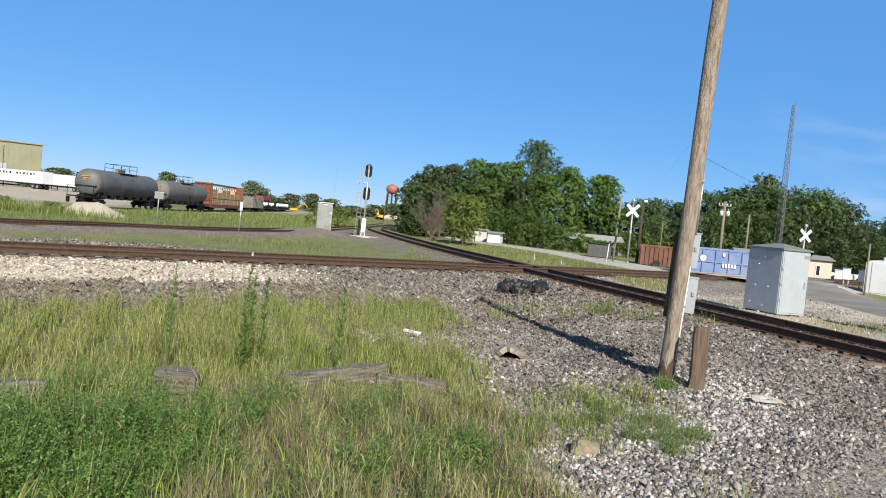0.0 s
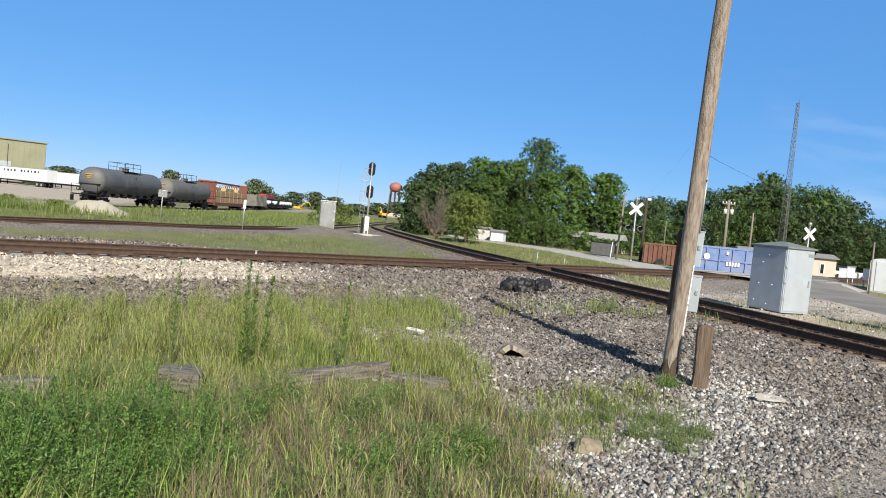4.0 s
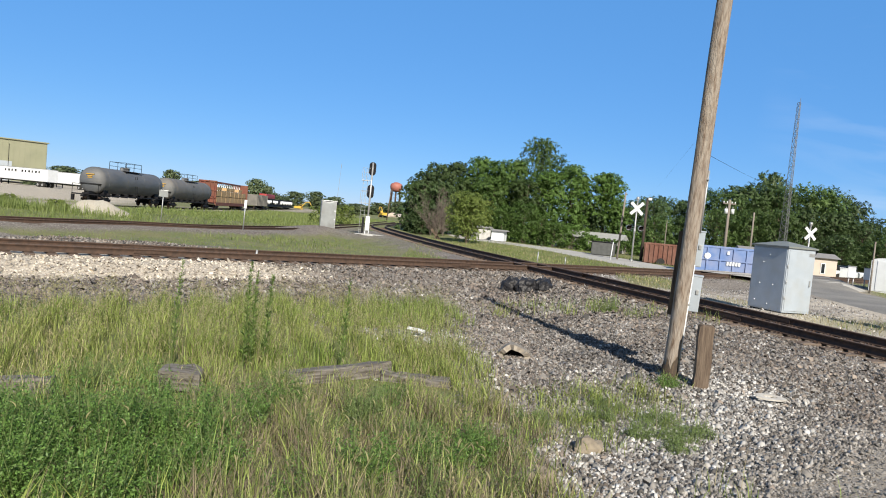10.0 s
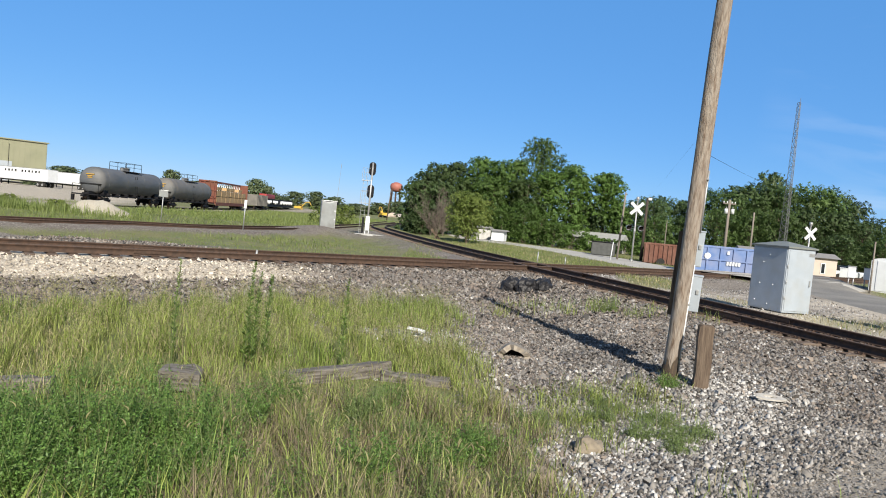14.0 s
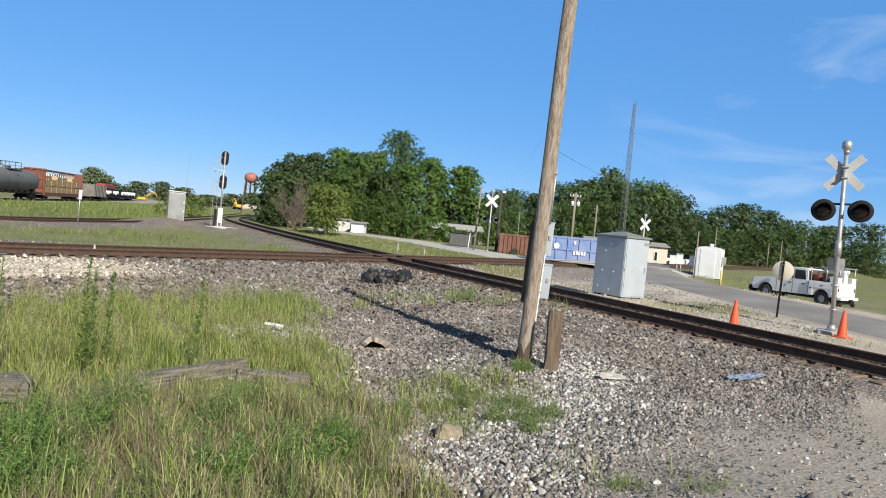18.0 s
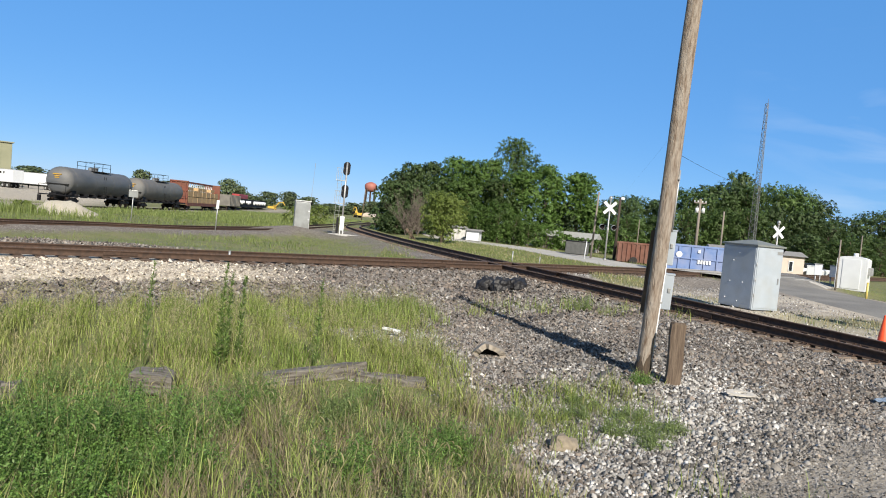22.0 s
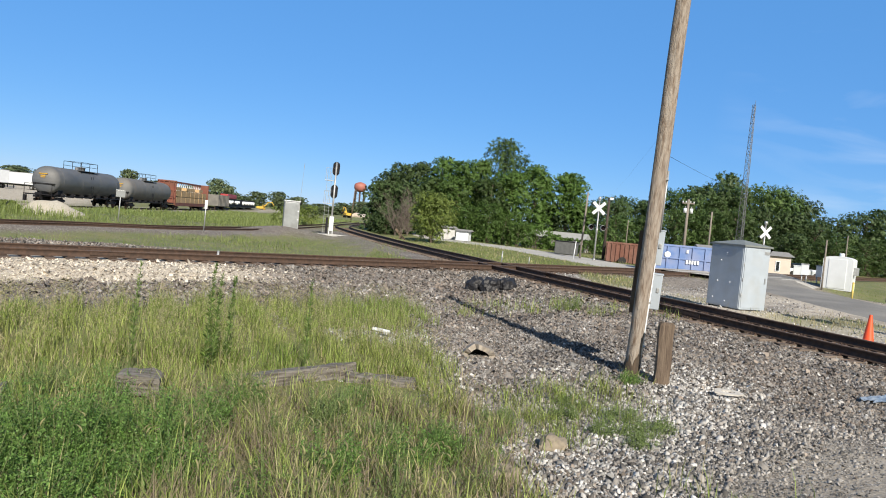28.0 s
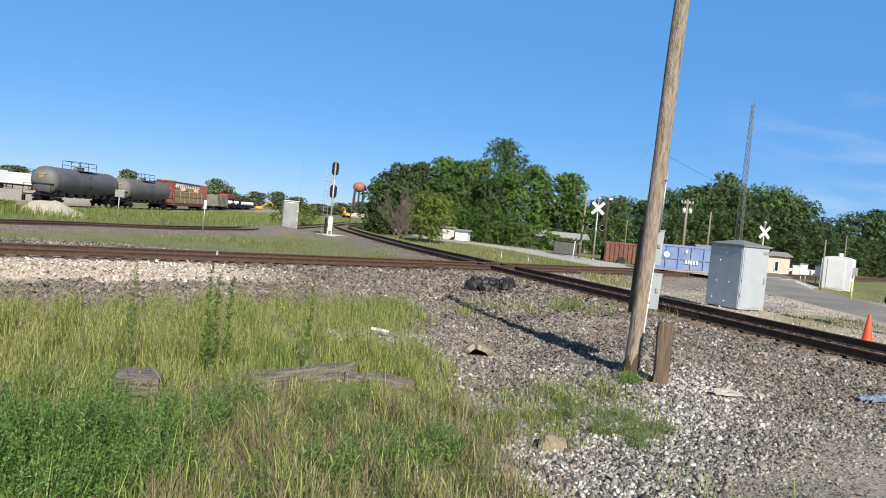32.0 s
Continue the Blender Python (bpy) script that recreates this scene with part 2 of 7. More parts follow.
A_LINE = np.array([A_N * (A_OFF + GAUGE / 2) + A_U * s for s in np.arange(-70, 90, 1.0)])
b0 = B_N * (B_OFF + GAUGE / 2)
B_LINE = np.vstack([np.array([b0 + B_U * s for s in np.arange(25, -37, -1.0)]), smooth_line([b0 + B_U * -37.0, (-0.95, 45.4), (-3.2, 54.2), (-5.6, 64.4), (-7.2, 73.0), (-7.9, 84.0), (-7.0, 102.0), (-3.0, 132.0), (5.0, 165.0)], 1.0)])
C_LINE = smooth_line([(-62, -26), (-43, -2), (-29.0, 15.5), (-19.7, 28.6), (-16.8, 34.6), (-13.6, 40.0), (-11.0, 51.0), (-9.9, 69.0), (-9.6, 84.0), (-9.8, 120.0)], 1.0)
ROAD_LINE = smooth_line([(25, -60), (19.5, -8), (18.0, 8), (18.4, 20), (19.7, 30), (22.3, 40), (25.6, 50), (30, 62), (38, 80), (52, 110)], 1.0)
LANE_LINE = smooth_line([(24.0, 43.0), (19.0, 39.4), (15.2, 43.0), (13.0, 50.0), (11.4, 57.0), (8.4, 64.0), (4.0, 70.5), (3, 92), (6, 160)], 1.0)


def dist_to(line, x, y):
    d = np.full(np.shape(x), 1e9)
    for p in line[::1]:
        d = np.minimum(d, (x - p[0]) ** 2 + (y - p[1]) ** 2)
    return np.sqrt(d)


def rough(x, y, s, k=0):
    """A cheap smooth random field between -1 and 1."""
    v = 0
    for i, (a, b, c) in enumerate(((1.0, 0.37, 0.5), (-0.53, 1.13, 2.1), (0.71, -0.83, 4.0), (1.9, 1.2, 1.3))):
        v = v + np.sin((a * x + b * y) * s * (1 + 0.61 * i) + c * (k + 1) * 3.1) / (1 + 0.5 * i)
    return v / 2.6


def gz(x, y):
    x, y = np.asarray(x, dtype=float), np.asarray(y, dtype=float)
    da, db, dc = np.abs(A_N[0] * x + A_N[1] * y - A_OFF - GAUGE / 2), dist_to(B_LINE[::2], x, y), dist_to(C_LINE[::2], x, y)
    near = np.minimum(np.minimum(da, db), dc + 0.6)
    base = -0.55 + 0.08 * rough(x, y, 0.35) + 0.02 * rough(x, y, 1.7, 2)
    base = base + 0.75 * (1 - smooth_step(-1.0, 8.5, y)) * (1 - smooth_step(9, 22, np.abs(x)))
    base = base + 0.22 * smooth_step(1.5, 4.5, x) * (1 - smooth_step(7, 12, x)) * (1 - smooth_step(16, 22, y))
    dr = np.minimum(dist_to(ROAD_LINE[::2], x, y), dist_to(LANE_LINE[::2], x, y) + 0.5)
    base = base + (-0.36 - base) * (1 - smooth_step(3.9, 7.5, dr))
    base = base - 0.36 * smooth_step(22.8, 25.5, x) * smooth_step(20, 26, y) * (1 - smooth_step(36, 42, y))
    base = base - 0.25 * smooth_step(28, 40, x) * smooth_step(45, 60, y)
    base = base - 0.20 * smooth_step(62, 100, y) * smooth_step(-14, -24, x)
    base = base + 0.65 * smooth_step(-44, -58, x) * smooth_step(70, 90, y)
    k = 1 - smooth_step(1.45, 4.6, near)
    pad = np.exp(-(((x - 11.4) / 1.6) ** 4 + ((y - 21.6) / 1.6) ** 4))
    base = base + (-0.34 - base) * pad
    z = base + (-0.238 - base) * k
    mound = np.exp(-(((x + 9.6) / 2.3) ** 2 + ((y - 53.6) / 1.8) ** 2)) * 0.3 + np.exp(-(((x + 8.5) / 3.0) ** 2 + ((y - 50.3) / 1.4) ** 2)) * 0.55
    return z + mound


def gzf(x, y):
    return float(gz(np.array([x]), np.array([y]))[0])


def axis(lo, hi, fine_lo, fine_hi, step, grow):
    inner = list(np.arange(fine_lo, fine_hi, step))
    out, s, v = [], step, fine_lo
    while v > lo:
        s *= grow
        v -= s
        out.append(v)
    up, s, v = [], step, inner[-1]
    while v < hi:
        s *= grow
        v += s
        up.append(v)
    return np.array(out[::-1] + inner + up)


DIRT_X, DIRT_Y = (1.6, 2.3, 3.6, 5.4, 8.8, 12.0), (3.2, 4.8, 6.5, 7.4, 8.9, 10.4)
CHIP_LINE = smooth_line([(0.7, 4.3), (1.3, 5.3), (2.3, 6.7), (3.5, 8.0), (4.3, 9.4), (4.9, 10.6)], 0.1)


def dirt_side(x, y):
    """How far into the bare drive a place lies, in metres; below 0 on the ballast."""
    return np.interp(x, DIRT_X, DIRT_Y) - y


def chip_band(x, y):
    """The broad streak of white chips that runs past the post."""
    return np.exp(-(dist_to(CHIP_LINE[::3], x, y) / 0.62) ** 2)


def zones(x, y):
    """Weights of grass, pale fresh ballast, and bare dirt."""
    da = A_N[0] * x + A_N[1] * y - A_OFF
    db, dc, dr = dist_to(B_LINE[::2], x, y), dist_to(C_LINE[::2], x, y), np.minimum(dist_to(ROAD_LINE[::2], x, y), dist_to(LANE_LINE[::2], x, y) + 0.4)
    w = rough(x, y, 0.9, 1) * 0.55 + rough(x, y, 3.1, 2) * 0.3
    s = A_U[0] * x + A_U[1] * y
    edge_x = 0.75 - 0.075 * (y - 9) * (y < 9) - 0.05 * (y - 9) * (y > 9)
    lawn = smooth_step(0.45, -0.45, x - edge_x + w) * smooth_step(0.4, -0.5, da + 6.3 + w * 0.8)
    between = smooth_step(3.6, 4.6, da + w) * smooth_step(2.6, 3.6, dc + w) * smooth_step(3.2, 5.6, db + w * 1.4) * (x < 3) * (1 - 0.55 * smooth_step(-5.5, -2.5, x + w * 2)) * np.maximum(smooth_step(-10.8, -8.6, x + w * 1.6), smooth_step(5.6, 4.2, da + w) * 0.10)
    grass = np.maximum(lawn, between)
    beyond = smooth_step(2.0, 3.0, dc + w * 0.6) * (x < 1) * (y > 26 + (x + 18) * 0.4) * (da > 9)
    grass = np.maximum(grass, beyond) * np.where((da > 3) & (x < 5) & (y < 62), 0.12 + 0.75 * smooth_step(2.4, 5.0, db + w * 2), 1)
    strip = smooth_step(2.5, 3.2, db + w * 0.5) * smooth_step(3.2, 3.9, dr + w * 0.5) * (da > 3.5) * (x > -2)
    grass = np.maximum(grass, strip)
    right = smooth_step(3.4, 4.2, db + w) * smooth_step(3.4, 4.0, dr + w * 0.6) * (x > 8) * smooth_step(0.05, 0.6, rough(x, y, 0.55, 5) + 0.25 * smooth_step(20, 12, y) + 0.5 * smooth_step(22, 26, x))
    grass = np.maximum(grass, right * (0.22 + 0.68 * smooth_step(24, 30, y)))
    grass = np.maximum(grass, 0.95 * (x > 24) * smooth_step(3.2, 5.0, dr + w) * smooth_step(33, 38, y + w * 2))
    grass = np.maximum(grass, 0.8 * np.exp(-((x - 14.2) / 3.0) ** 2 - ((y - 20.2) / 1.5) ** 2) * smooth_step(2.9, 3.6, db) * smooth_step(2.9, 3.6, dr))
    grass = grass * (1 - 0.96 * np.exp(-((x + 0.45) / 0.85) ** 2 - ((y - 12.2) / 0.6) ** 2))
    yard = smooth_step(6.5, 3.0, np.abs(x + 37.6 + 0.07 * np.maximum(0, y - 100))) * (y > 40)
    lot = smooth_step(-40, -46, x + 0.27 * np.maximum(0, y - 90))
    far = smooth_step(55, 80, np.hypot(x, y))
    grass = np.maximum(grass, far) * (1 - 0.8 * yard * (w > -0.3)) * (1 - 0.9 * lot)
    grass = grass * (1 - 0.9 * np.exp(-((x + 8.4) / 3.3) ** 4 - ((y - 50.4) / 2.6) ** 4)) * (1 - 0.9 * np.exp(-((x + 4.5) / 3.0) ** 4 - ((y - 56) / 5.0) ** 4))
    for tx, ty, tr in ((3.25, 4.75, 0.22), (2.35, 5.1, 0.2), (4.0, 15.9, 0.9), (3.1, 16.2, 0.6)):
        grass = np.maximum(grass, 0.4 * np.exp(-(((x - tx) / tr) ** 2 + ((y - ty) / tr) ** 2)))
    tuft = np.exp(-(((x - 3.2) / 0.8) ** 2 + ((y - 8.8) / 1.1) ** 2)) * 0.35
    grass = np.maximum(grass, tuft * smooth_step(-0.5, 0.3, w))
    pale = smooth_step(-3.2, -2.6, da + w * 0.3) * (da < 0.5) * smooth_step(10.5, 6.5, s + w)
    pale = np.maximum(pale, np.exp(-(((x - 13.0) / 1.8) ** 2 + ((y - 19.2) / 2.6) ** 2)) * 1.2 * (db > 2.2))
    dirt = smooth_step(-0.25, 0.75, dirt_side(x, y) + w * 0.6) * (da < -4) * smooth_step(2.0, 3.2, db + w) * (y < 15)
    scuffed = np.exp(-((x - 1.35 - 0.05 * (y - 9)) / 0.45) ** 2) * smooth_step(6.2, 7.4, y) * smooth_step(14.5, 12.0, y)
    dirt = np.maximum(dirt, 0.75 * scuffed)
    dirt = np.maximum(dirt, smooth_step(2.6, 3.4, db) * (x > 6) * smooth_step(9, 5, np.minimum(dr, 9)) * (da < 30))
    dirt = dirt * (1 - 0.75 * smooth_step(21, 24, y) * (x < 17.5)) * (1 - 0.8 * (x > 8) * (y > 12) * smooth_step(2.4, 2.8, db) * smooth_step(2.6, 3.2, dr))
    pale = np.maximum(pale, np.maximum(yard * 0.6, lot * 0.9))
    pale = np.maximum(pale, 0.95 * (x > 8) * smooth_step(2.2, 2.8, db) * smooth_step(-0.6, 0.2, w + 0.15) * (1 - 0.9 * smooth_step(27, 32, y)))
    pale = np.maximum(pale, smooth_step(3.9, 3.2, db + w * 0.3) * smooth_step(1.9, 2.3, db) * (x > 8) * (y > 13) * (y < 26))
    strip = smooth_step(4.6, 3.4, db + w * 0.8) * smooth_step(1.25, 1.6, db) * (x > 8) * (y > 11) * (y < 25)
    pale, dirt, grass = np.maximum(pale, strip), dirt * (1 - strip), grass * (1 - 0.97 * strip)
    ends = np.clip(pale, 0, 1)
    return np.clip(grass, 0, 1), ends, np.clip(dirt, 0, 1)


def ground_material():
    m = bpy.data.materials.new("gravel_grass_and_dirt")
    m.use_nodes = True
    n, l = m.node_tree.nodes, m.node_tree.links
    p = n["Principled BSDF"]
    p.inputs["Roughness"].default_value = 0.95
    co = n.new("ShaderNodeTexCoord")

    def tex(kind, sc, **kw):
        t = n.new(kind)
        t.inputs["Scale"].default_value = sc
        for k, v in kw.items():
            t.inputs[k].default_value = v
        l.new(co.outputs["Object"], t.inputs[0])
        return t

    def ramp(src, stops):
        r = n.new("ShaderNodeValToRGB")
        e = r.color_ramp.elements
        e[0].position, e[0].color = stops[0][0], (*stops[0][1], 1)
        e[1].position, e[1].color = stops[-1][0], (*stops[-1][1], 1)
        for pos, c in stops[1:-1]:
            q = e.new(pos)
            q.color = (*c, 1)
        l.new(src, r.inputs[0])
        return r.outputs[0]

    def mix(f, a, b, kind="MIX"):
        q = n.new("ShaderNodeMix")
        q.data_type, q.blend_type = "RGBA", kind
        if isinstance(f, float):
            q.inputs[0].default_value = f
        else:
            l.new(f, q.inputs[0])
        l.new(a, q.inputs[6])
        l.new(b, q.inputs[7])
        return q.outputs[2]

    def weight(name):
        t = n.new("ShaderNodeAttribute")
        t.attribute_name = name
        return t.outputs["Fac"]
    stones = tex("ShaderNodeTexVoronoi", 24.0)
    big, fine = tex("ShaderNodeTexNoise", 0.7, Detail=8.0), tex("ShaderNodeTexNoise", 9.0, Detail=8.0)
    sep = n.new("ShaderNodeSeparateColor")
    l.new(stones.outputs["Color"], sep.inputs[0])
    # ramp kept dark so gaps between the loose stones hold painted shade
    ballast = ramp(sep.outputs[0], [(0.0, (0.055, 0.045, 0.037)), (0.45, (0.135, 0.113, 0.095)), (0.8, (0.25, 0.222, 0.195)), (1.0, (0.48, 0.45, 0.40))])
    ballast = mix(0.3, ballast, ramp(big.outputs[0], [(0.35, (0.19, 0.15, 0.125)), (0.65, (0.31, 0.28, 0.25))]))
    pale = ramp(sep.outputs[0], [(0.0, (0.38, 0.32, 0.255)), (0.5, (0.54, 0.475, 0.39)), (1.0, (0.68, 0.62, 0.52))])
    soil = ramp(fine.outputs[0], [(0.3, (0.10, 0.085, 0.05)), (0.5, (0.17, 0.16, 0.07)), (0.7, (0.24, 0.225, 0.10))])
    soil = mix(0.5, soil, ramp(big.outputs[0], [(0.4, (0.13, 0.19, 0.045)), (0.6, (0.22, 0.225, 0.085))]))
    dirt = ramp(fine.outputs[0], [(0.3, (0.33, 0.285, 0.225)), (0.55, (0.45, 0.40, 0.325)), (0.75, (0.56, 0.505, 0.42))])
    dirt = mix(0.45, dirt, ramp(big.outputs[0], [(0.35, (0.23, 0.19, 0.145)), (0.5, (0.36, 0.305, 0.235)), (0.65, (0.48, 0.425, 0.345))]))
    grit = tex("ShaderNodeTexVoronoi", 75.0)
    gsep = n.new("ShaderNodeSeparateColor")
    l.new(grit.outputs["Color"], gsep.inputs[0])
    dirt = mix(0.25, dirt, ballast)
    dirt = mix(0.45, dirt, ramp(gsep.outputs[0], [(0.0, (0.13, 0.11, 0.09)), (0.5, (0.33, 0.29, 0.235)), (1.0, (0.56, 0.51, 0.43))]))
    col = mix(weight("pale"), ballast, pale)
    col = mix(weight("dirt"), col, dirt)
    col = mix(weight("grass"), col, soil)
    l.new(col, p.inputs["Base Color"])
    bump = n.new("ShaderNodeBump")
    bump.inputs["Strength"].default_value, bump.inputs["Distance"].default_value = 0.7, 0.04
    flat = n.new("ShaderNodeMapRange")
    flat.inputs[3].default_value, flat.inputs[4].default_value = 0.7, 0.22
    l.new(weight("dirt"), flat.inputs[0])
    l.new(flat.outputs[0], bump.inputs["Strength"])
    l.new(stones.outputs["Distance"], bump.inputs["Height"])
    l.new(bump.outputs[0], p.inputs["Normal"])
    return m


def build_ground():
    xs, ys = axis(-2200, 2200, -12, 16, 0.26, 1.07), axis(-300, 3000, 3, 26, 0.26, 1.06)
    X, Y = np.meshgrid(xs, ys)
    x, y = X.ravel(), Y.ravel()
    z = gz(x, y)
    nx, ny = len(xs), len(ys)
    i = np.arange(nx * ny).reshape(ny, nx)
    faces = np.stack([i[:-1, :-1], i[:-1, 1:], i[1:, 1:], i[1:, :-1]], -1).reshape(-1, 4)
    ob = arrays("ground", np.stack([x, y, z], 1), faces, ground_material(), smooth=True)
    for name, w in zip(("grass", "pale", "dirt"), zones(x, y)):
        a = ob.data.attributes.new(name, "FLOAT", "POINT")
        a.data.foreach_set("value", w.astype(np.float32))
    tagged(ob, "grey railway ballast, weedy grass and bare dirt", "ground", kind="structure")


build_ground()

M_ASPHALT = mat("worn_grey_asphalt", (0.165, 0.157, 0.145), (0.225, 0.215, 0.198), scale=14, rough=0.92, bump=0.25, bump_scale=90, c=(0.31, 0.295, 0.265), c_scale=0.4, c_amount=0.5)


def ribbon(line, half):
    d = np.gradient(line, axis=0)
    d /= np.linalg.norm(d, axis=1)[:, None]
    nrm = np.stack([-d[:, 1], d[:, 0]], 1)
    return [line + nrm * h for h in np.linspace(half, -half, 9)]


def build_road(name, line, half, material, label):
    rows = ribbon(line, half)
    co, k = [], len(line)
    for j, r in enumerate(rows):
        camber = 0.05 * (1 - abs(j - 4) / 4) - (0.09 if j in (0, 8) else 0)
        z = gz(r[:, 0], r[:, 1]) + 0.025 + camber
        da = np.abs(A_N[0] * r[:, 0] + A_N[1] * r[:, 1] - A_OFF - GAUGE / 2)
        z = z + (-0.015 - z) * (1 - smooth_step(1.2, 5.0, da))
        co.append(np.c_[r, z])
    faces = [(j * k + i, (j + 1) * k + i, (j + 1) * k + i + 1, j * k + i + 1) for j in range(8) for i in range(k - 1)]
    tagged(arrays(name, np.vstack(co), faces, material, smooth=True), label, "road", kind="structure")


build_road("road", ROAD_LINE, 2.7, M_ASPHALT, "worn grey asphalt road beside the tracks")
build_road("lane", LANE_LINE, 3.1, mat("pale_worn_lane", (0.36, 0.35, 0.325), (0.45, 0.435, 0.40), scale=6, rough=0.95, bump=0.3, bump_scale=60, c=(0.52, 0.50, 0.46), c_scale=0.5, c_amount=0.6), "pale worn lane leading to the grove")


# ---- tracks ----
RAIL = [(-0.036, 0), (0.036, 0), (0.037, -0.034), (0.010, -0.050), (0.009, -0.150), (0.070, -0.172), (0.070, -0.182), (-0.070, -0.182), (-0.070, -0.172), (-0.009, -0.150), (-0.010, -0.050), (-0.037, -0.034)]


def sweep_rail(line, off, z=0.0):
    d = np.gradient(line, axis=0)
    d /= np.linalg.norm(d, axis=1)[:, None]
    nrm = np.stack([-d[:, 1], d[:, 0]], 1)
    k, n = len(RAIL), len(line)
    co = np.concatenate([np.c_[line + nrm * (off + a), np.full(n, b + z)][:, None] for a, b in RAIL], 1).reshape(-1, 3)
    faces = [(i * k + j, i * k + (j + 1) % k, (i + 1) * k + (j + 1) % k, (i + 1) * k + j) for i in range(n - 1) for j in range(k)]
    return co, faces


def rail(parent, line, off, z=0.0):
    co, faces = sweep_rail(line, off, z)
    ob = arrays("rail", co, faces, M_RAIL_SIDE, parent)
    ob.data.materials.append(M_RAIL_TOP)
    ob.data.polygons.foreach_set("material_index", np.array([1 if i % len(RAIL) == 0 else 0 for i in range(len(faces))], dtype=np.int32))
    return ob


def even(line, step):
    seg = np.r_[0, np.cumsum(np.linalg.norm(np.diff(line, axis=0), axis=1))]
    s = np.arange(0, seg[-1], step)
    p = np.stack([np.interp(s, seg, line[:, 0]), np.interp(s, seg, line[:, 1])], 1)
    d = np.gradient(p, axis=0)
    return p, np.arctan2(d[:, 1], d[:, 0])


def tie_mesh(seed):
    rnd = random.Random(seed)
    bm = B()
    box(bm, -1.3, 1.3, -0.115, 0.115, -0.17, 0.0, 0.012)
    for v in bm.verts:
        v.co += Vector((rnd.uniform(-1, 1) * 0.02, rnd.uniform(-1, 1) * 0.008, rnd.uniform(-1, 1) * 0.008))
    me = bpy.data.meshes.new("tie")
    bm.to_mesh(me)
    bm.free()
    me.materials.append(M_TIE)
    return me


def plate_mesh():
    bm = B()
    box(bm, -0.16, 0.16, -0.09, 0.09, 0, 0.016, 0.004)
    for sx in (-1, 1):
        for sy in (-0.05, 0.05):
            box(bm, sx * 0.095 - 0.014, sx * 0.095 + 0.014, sy - 0.014, sy + 0.014, 0.016, 0.040)
    me = bpy.data.meshes.new("tie_plate")
    bm.to_mesh(me)
    bm.free()
    me.materials.append(M_RAIL_SIDE)
    return me


TIES, PLATE = [tie_mesh(i) for i in range(5)], plate_mesh()


def track(label, line, z, near, step=0.52):
    """Rails, ties and, within reach, tie plates on one track."""
    t = thing("railway_track", Matrix(), label, "railway track", "railway tracks")
    for off in (GAUGE / 2, -GAUGE / 2):
        rail(t, line, off, z)
    rnd = random.Random(len(line))
    pts, az = even(line, step)
    for p, a in zip(pts, az):
        d = math.hypot(p[0], p[1])
        if d > near or p[1] < -3:
            continue
        o = new("tie", rnd.choice(TIES))
        o.parent = t
        o.matrix_basis = pose(p[0] + rnd.uniform(-0.03, 0.03), p[1], z - 0.197 + rnd.uniform(-0.006, 0.004), 0, 0, math.degrees(a) + 90 + rnd.uniform(-1.5, 1.5))
        if d < 34:
            for off in (GAUGE / 2, -GAUGE / 2):
                q = new("tie_plate", PLATE)
                q.parent = t
                q.matrix_basis = pose(p[0] - math.sin(a) * off, p[1] + math.cos(a) * off, z - 0.197, 0, 0, math.degrees(a) + 90)
    return t


TRACK_A = track("rusty rails of a straight track on timber ties", A_LINE, 0.0, 62)
TRACK_B = track("rusty rails of the crossing track curving towards the signal", B_LINE, 0.0, 75)
track("rusty rails of a curving siding in weeds", C_LINE, -0.1, 62)


def crossing_details():
    """Guard rails and bolted joints about the place where the two tracks cross."""
    x0 = np.linalg.solve(np.array([A_N, B_N]), np.array([A_OFF + GAUGE / 2, B_OFF + GAUGE / 2]))
    for t, u, n in ((TRACK_A, A_U, A_N), (TRACK_B, B_U, B_N)):
        for off in (GAUGE / 2 - 0.12, -GAUGE / 2 + 0.12):
            line = np.array([x0 + n * off + u * s for s in np.arange(-3.2, 3.3, 0.4)])
            co, faces = sweep_rail(line, 0.0, -0.004)
            arrays("guard_rail", co, faces, M_RAIL_SIDE, t)
    for t, u, n, off, places in ((TRACK_A, A_U, A_N, A_OFF, (-4.6, 4.2, -16.0, 15.0)), (TRACK_B, B_U, B_N, B_OFF, (-4.4, 4.4, 13.0, 21.5))):
        for s in places:
            for k in (off, off + GAUGE):
                p = n * k + u * (s + float(u @ x0))
                for side in (-1, 1):
                    q = p + n * side * 0.024
                    j = part("joint_bar", box(B(), -0.45, 0.45, -0.012, 0.012, -0.14, -0.05, 0.006), M_RAIL_SIDE, t)
                    j.matrix_basis = pose(q[0], q[1], 0, 0, 0, math.degrees(math.atan2(u[1], u[0])))


crossing_details()


# ---- beside the tracks ----
UP = Vector((0, 0, 1))


def lean_of(x, y):
    """Degrees about z that turn a thing's -y side to the tripod."""
    return math.degrees(math.atan2(-x, y))


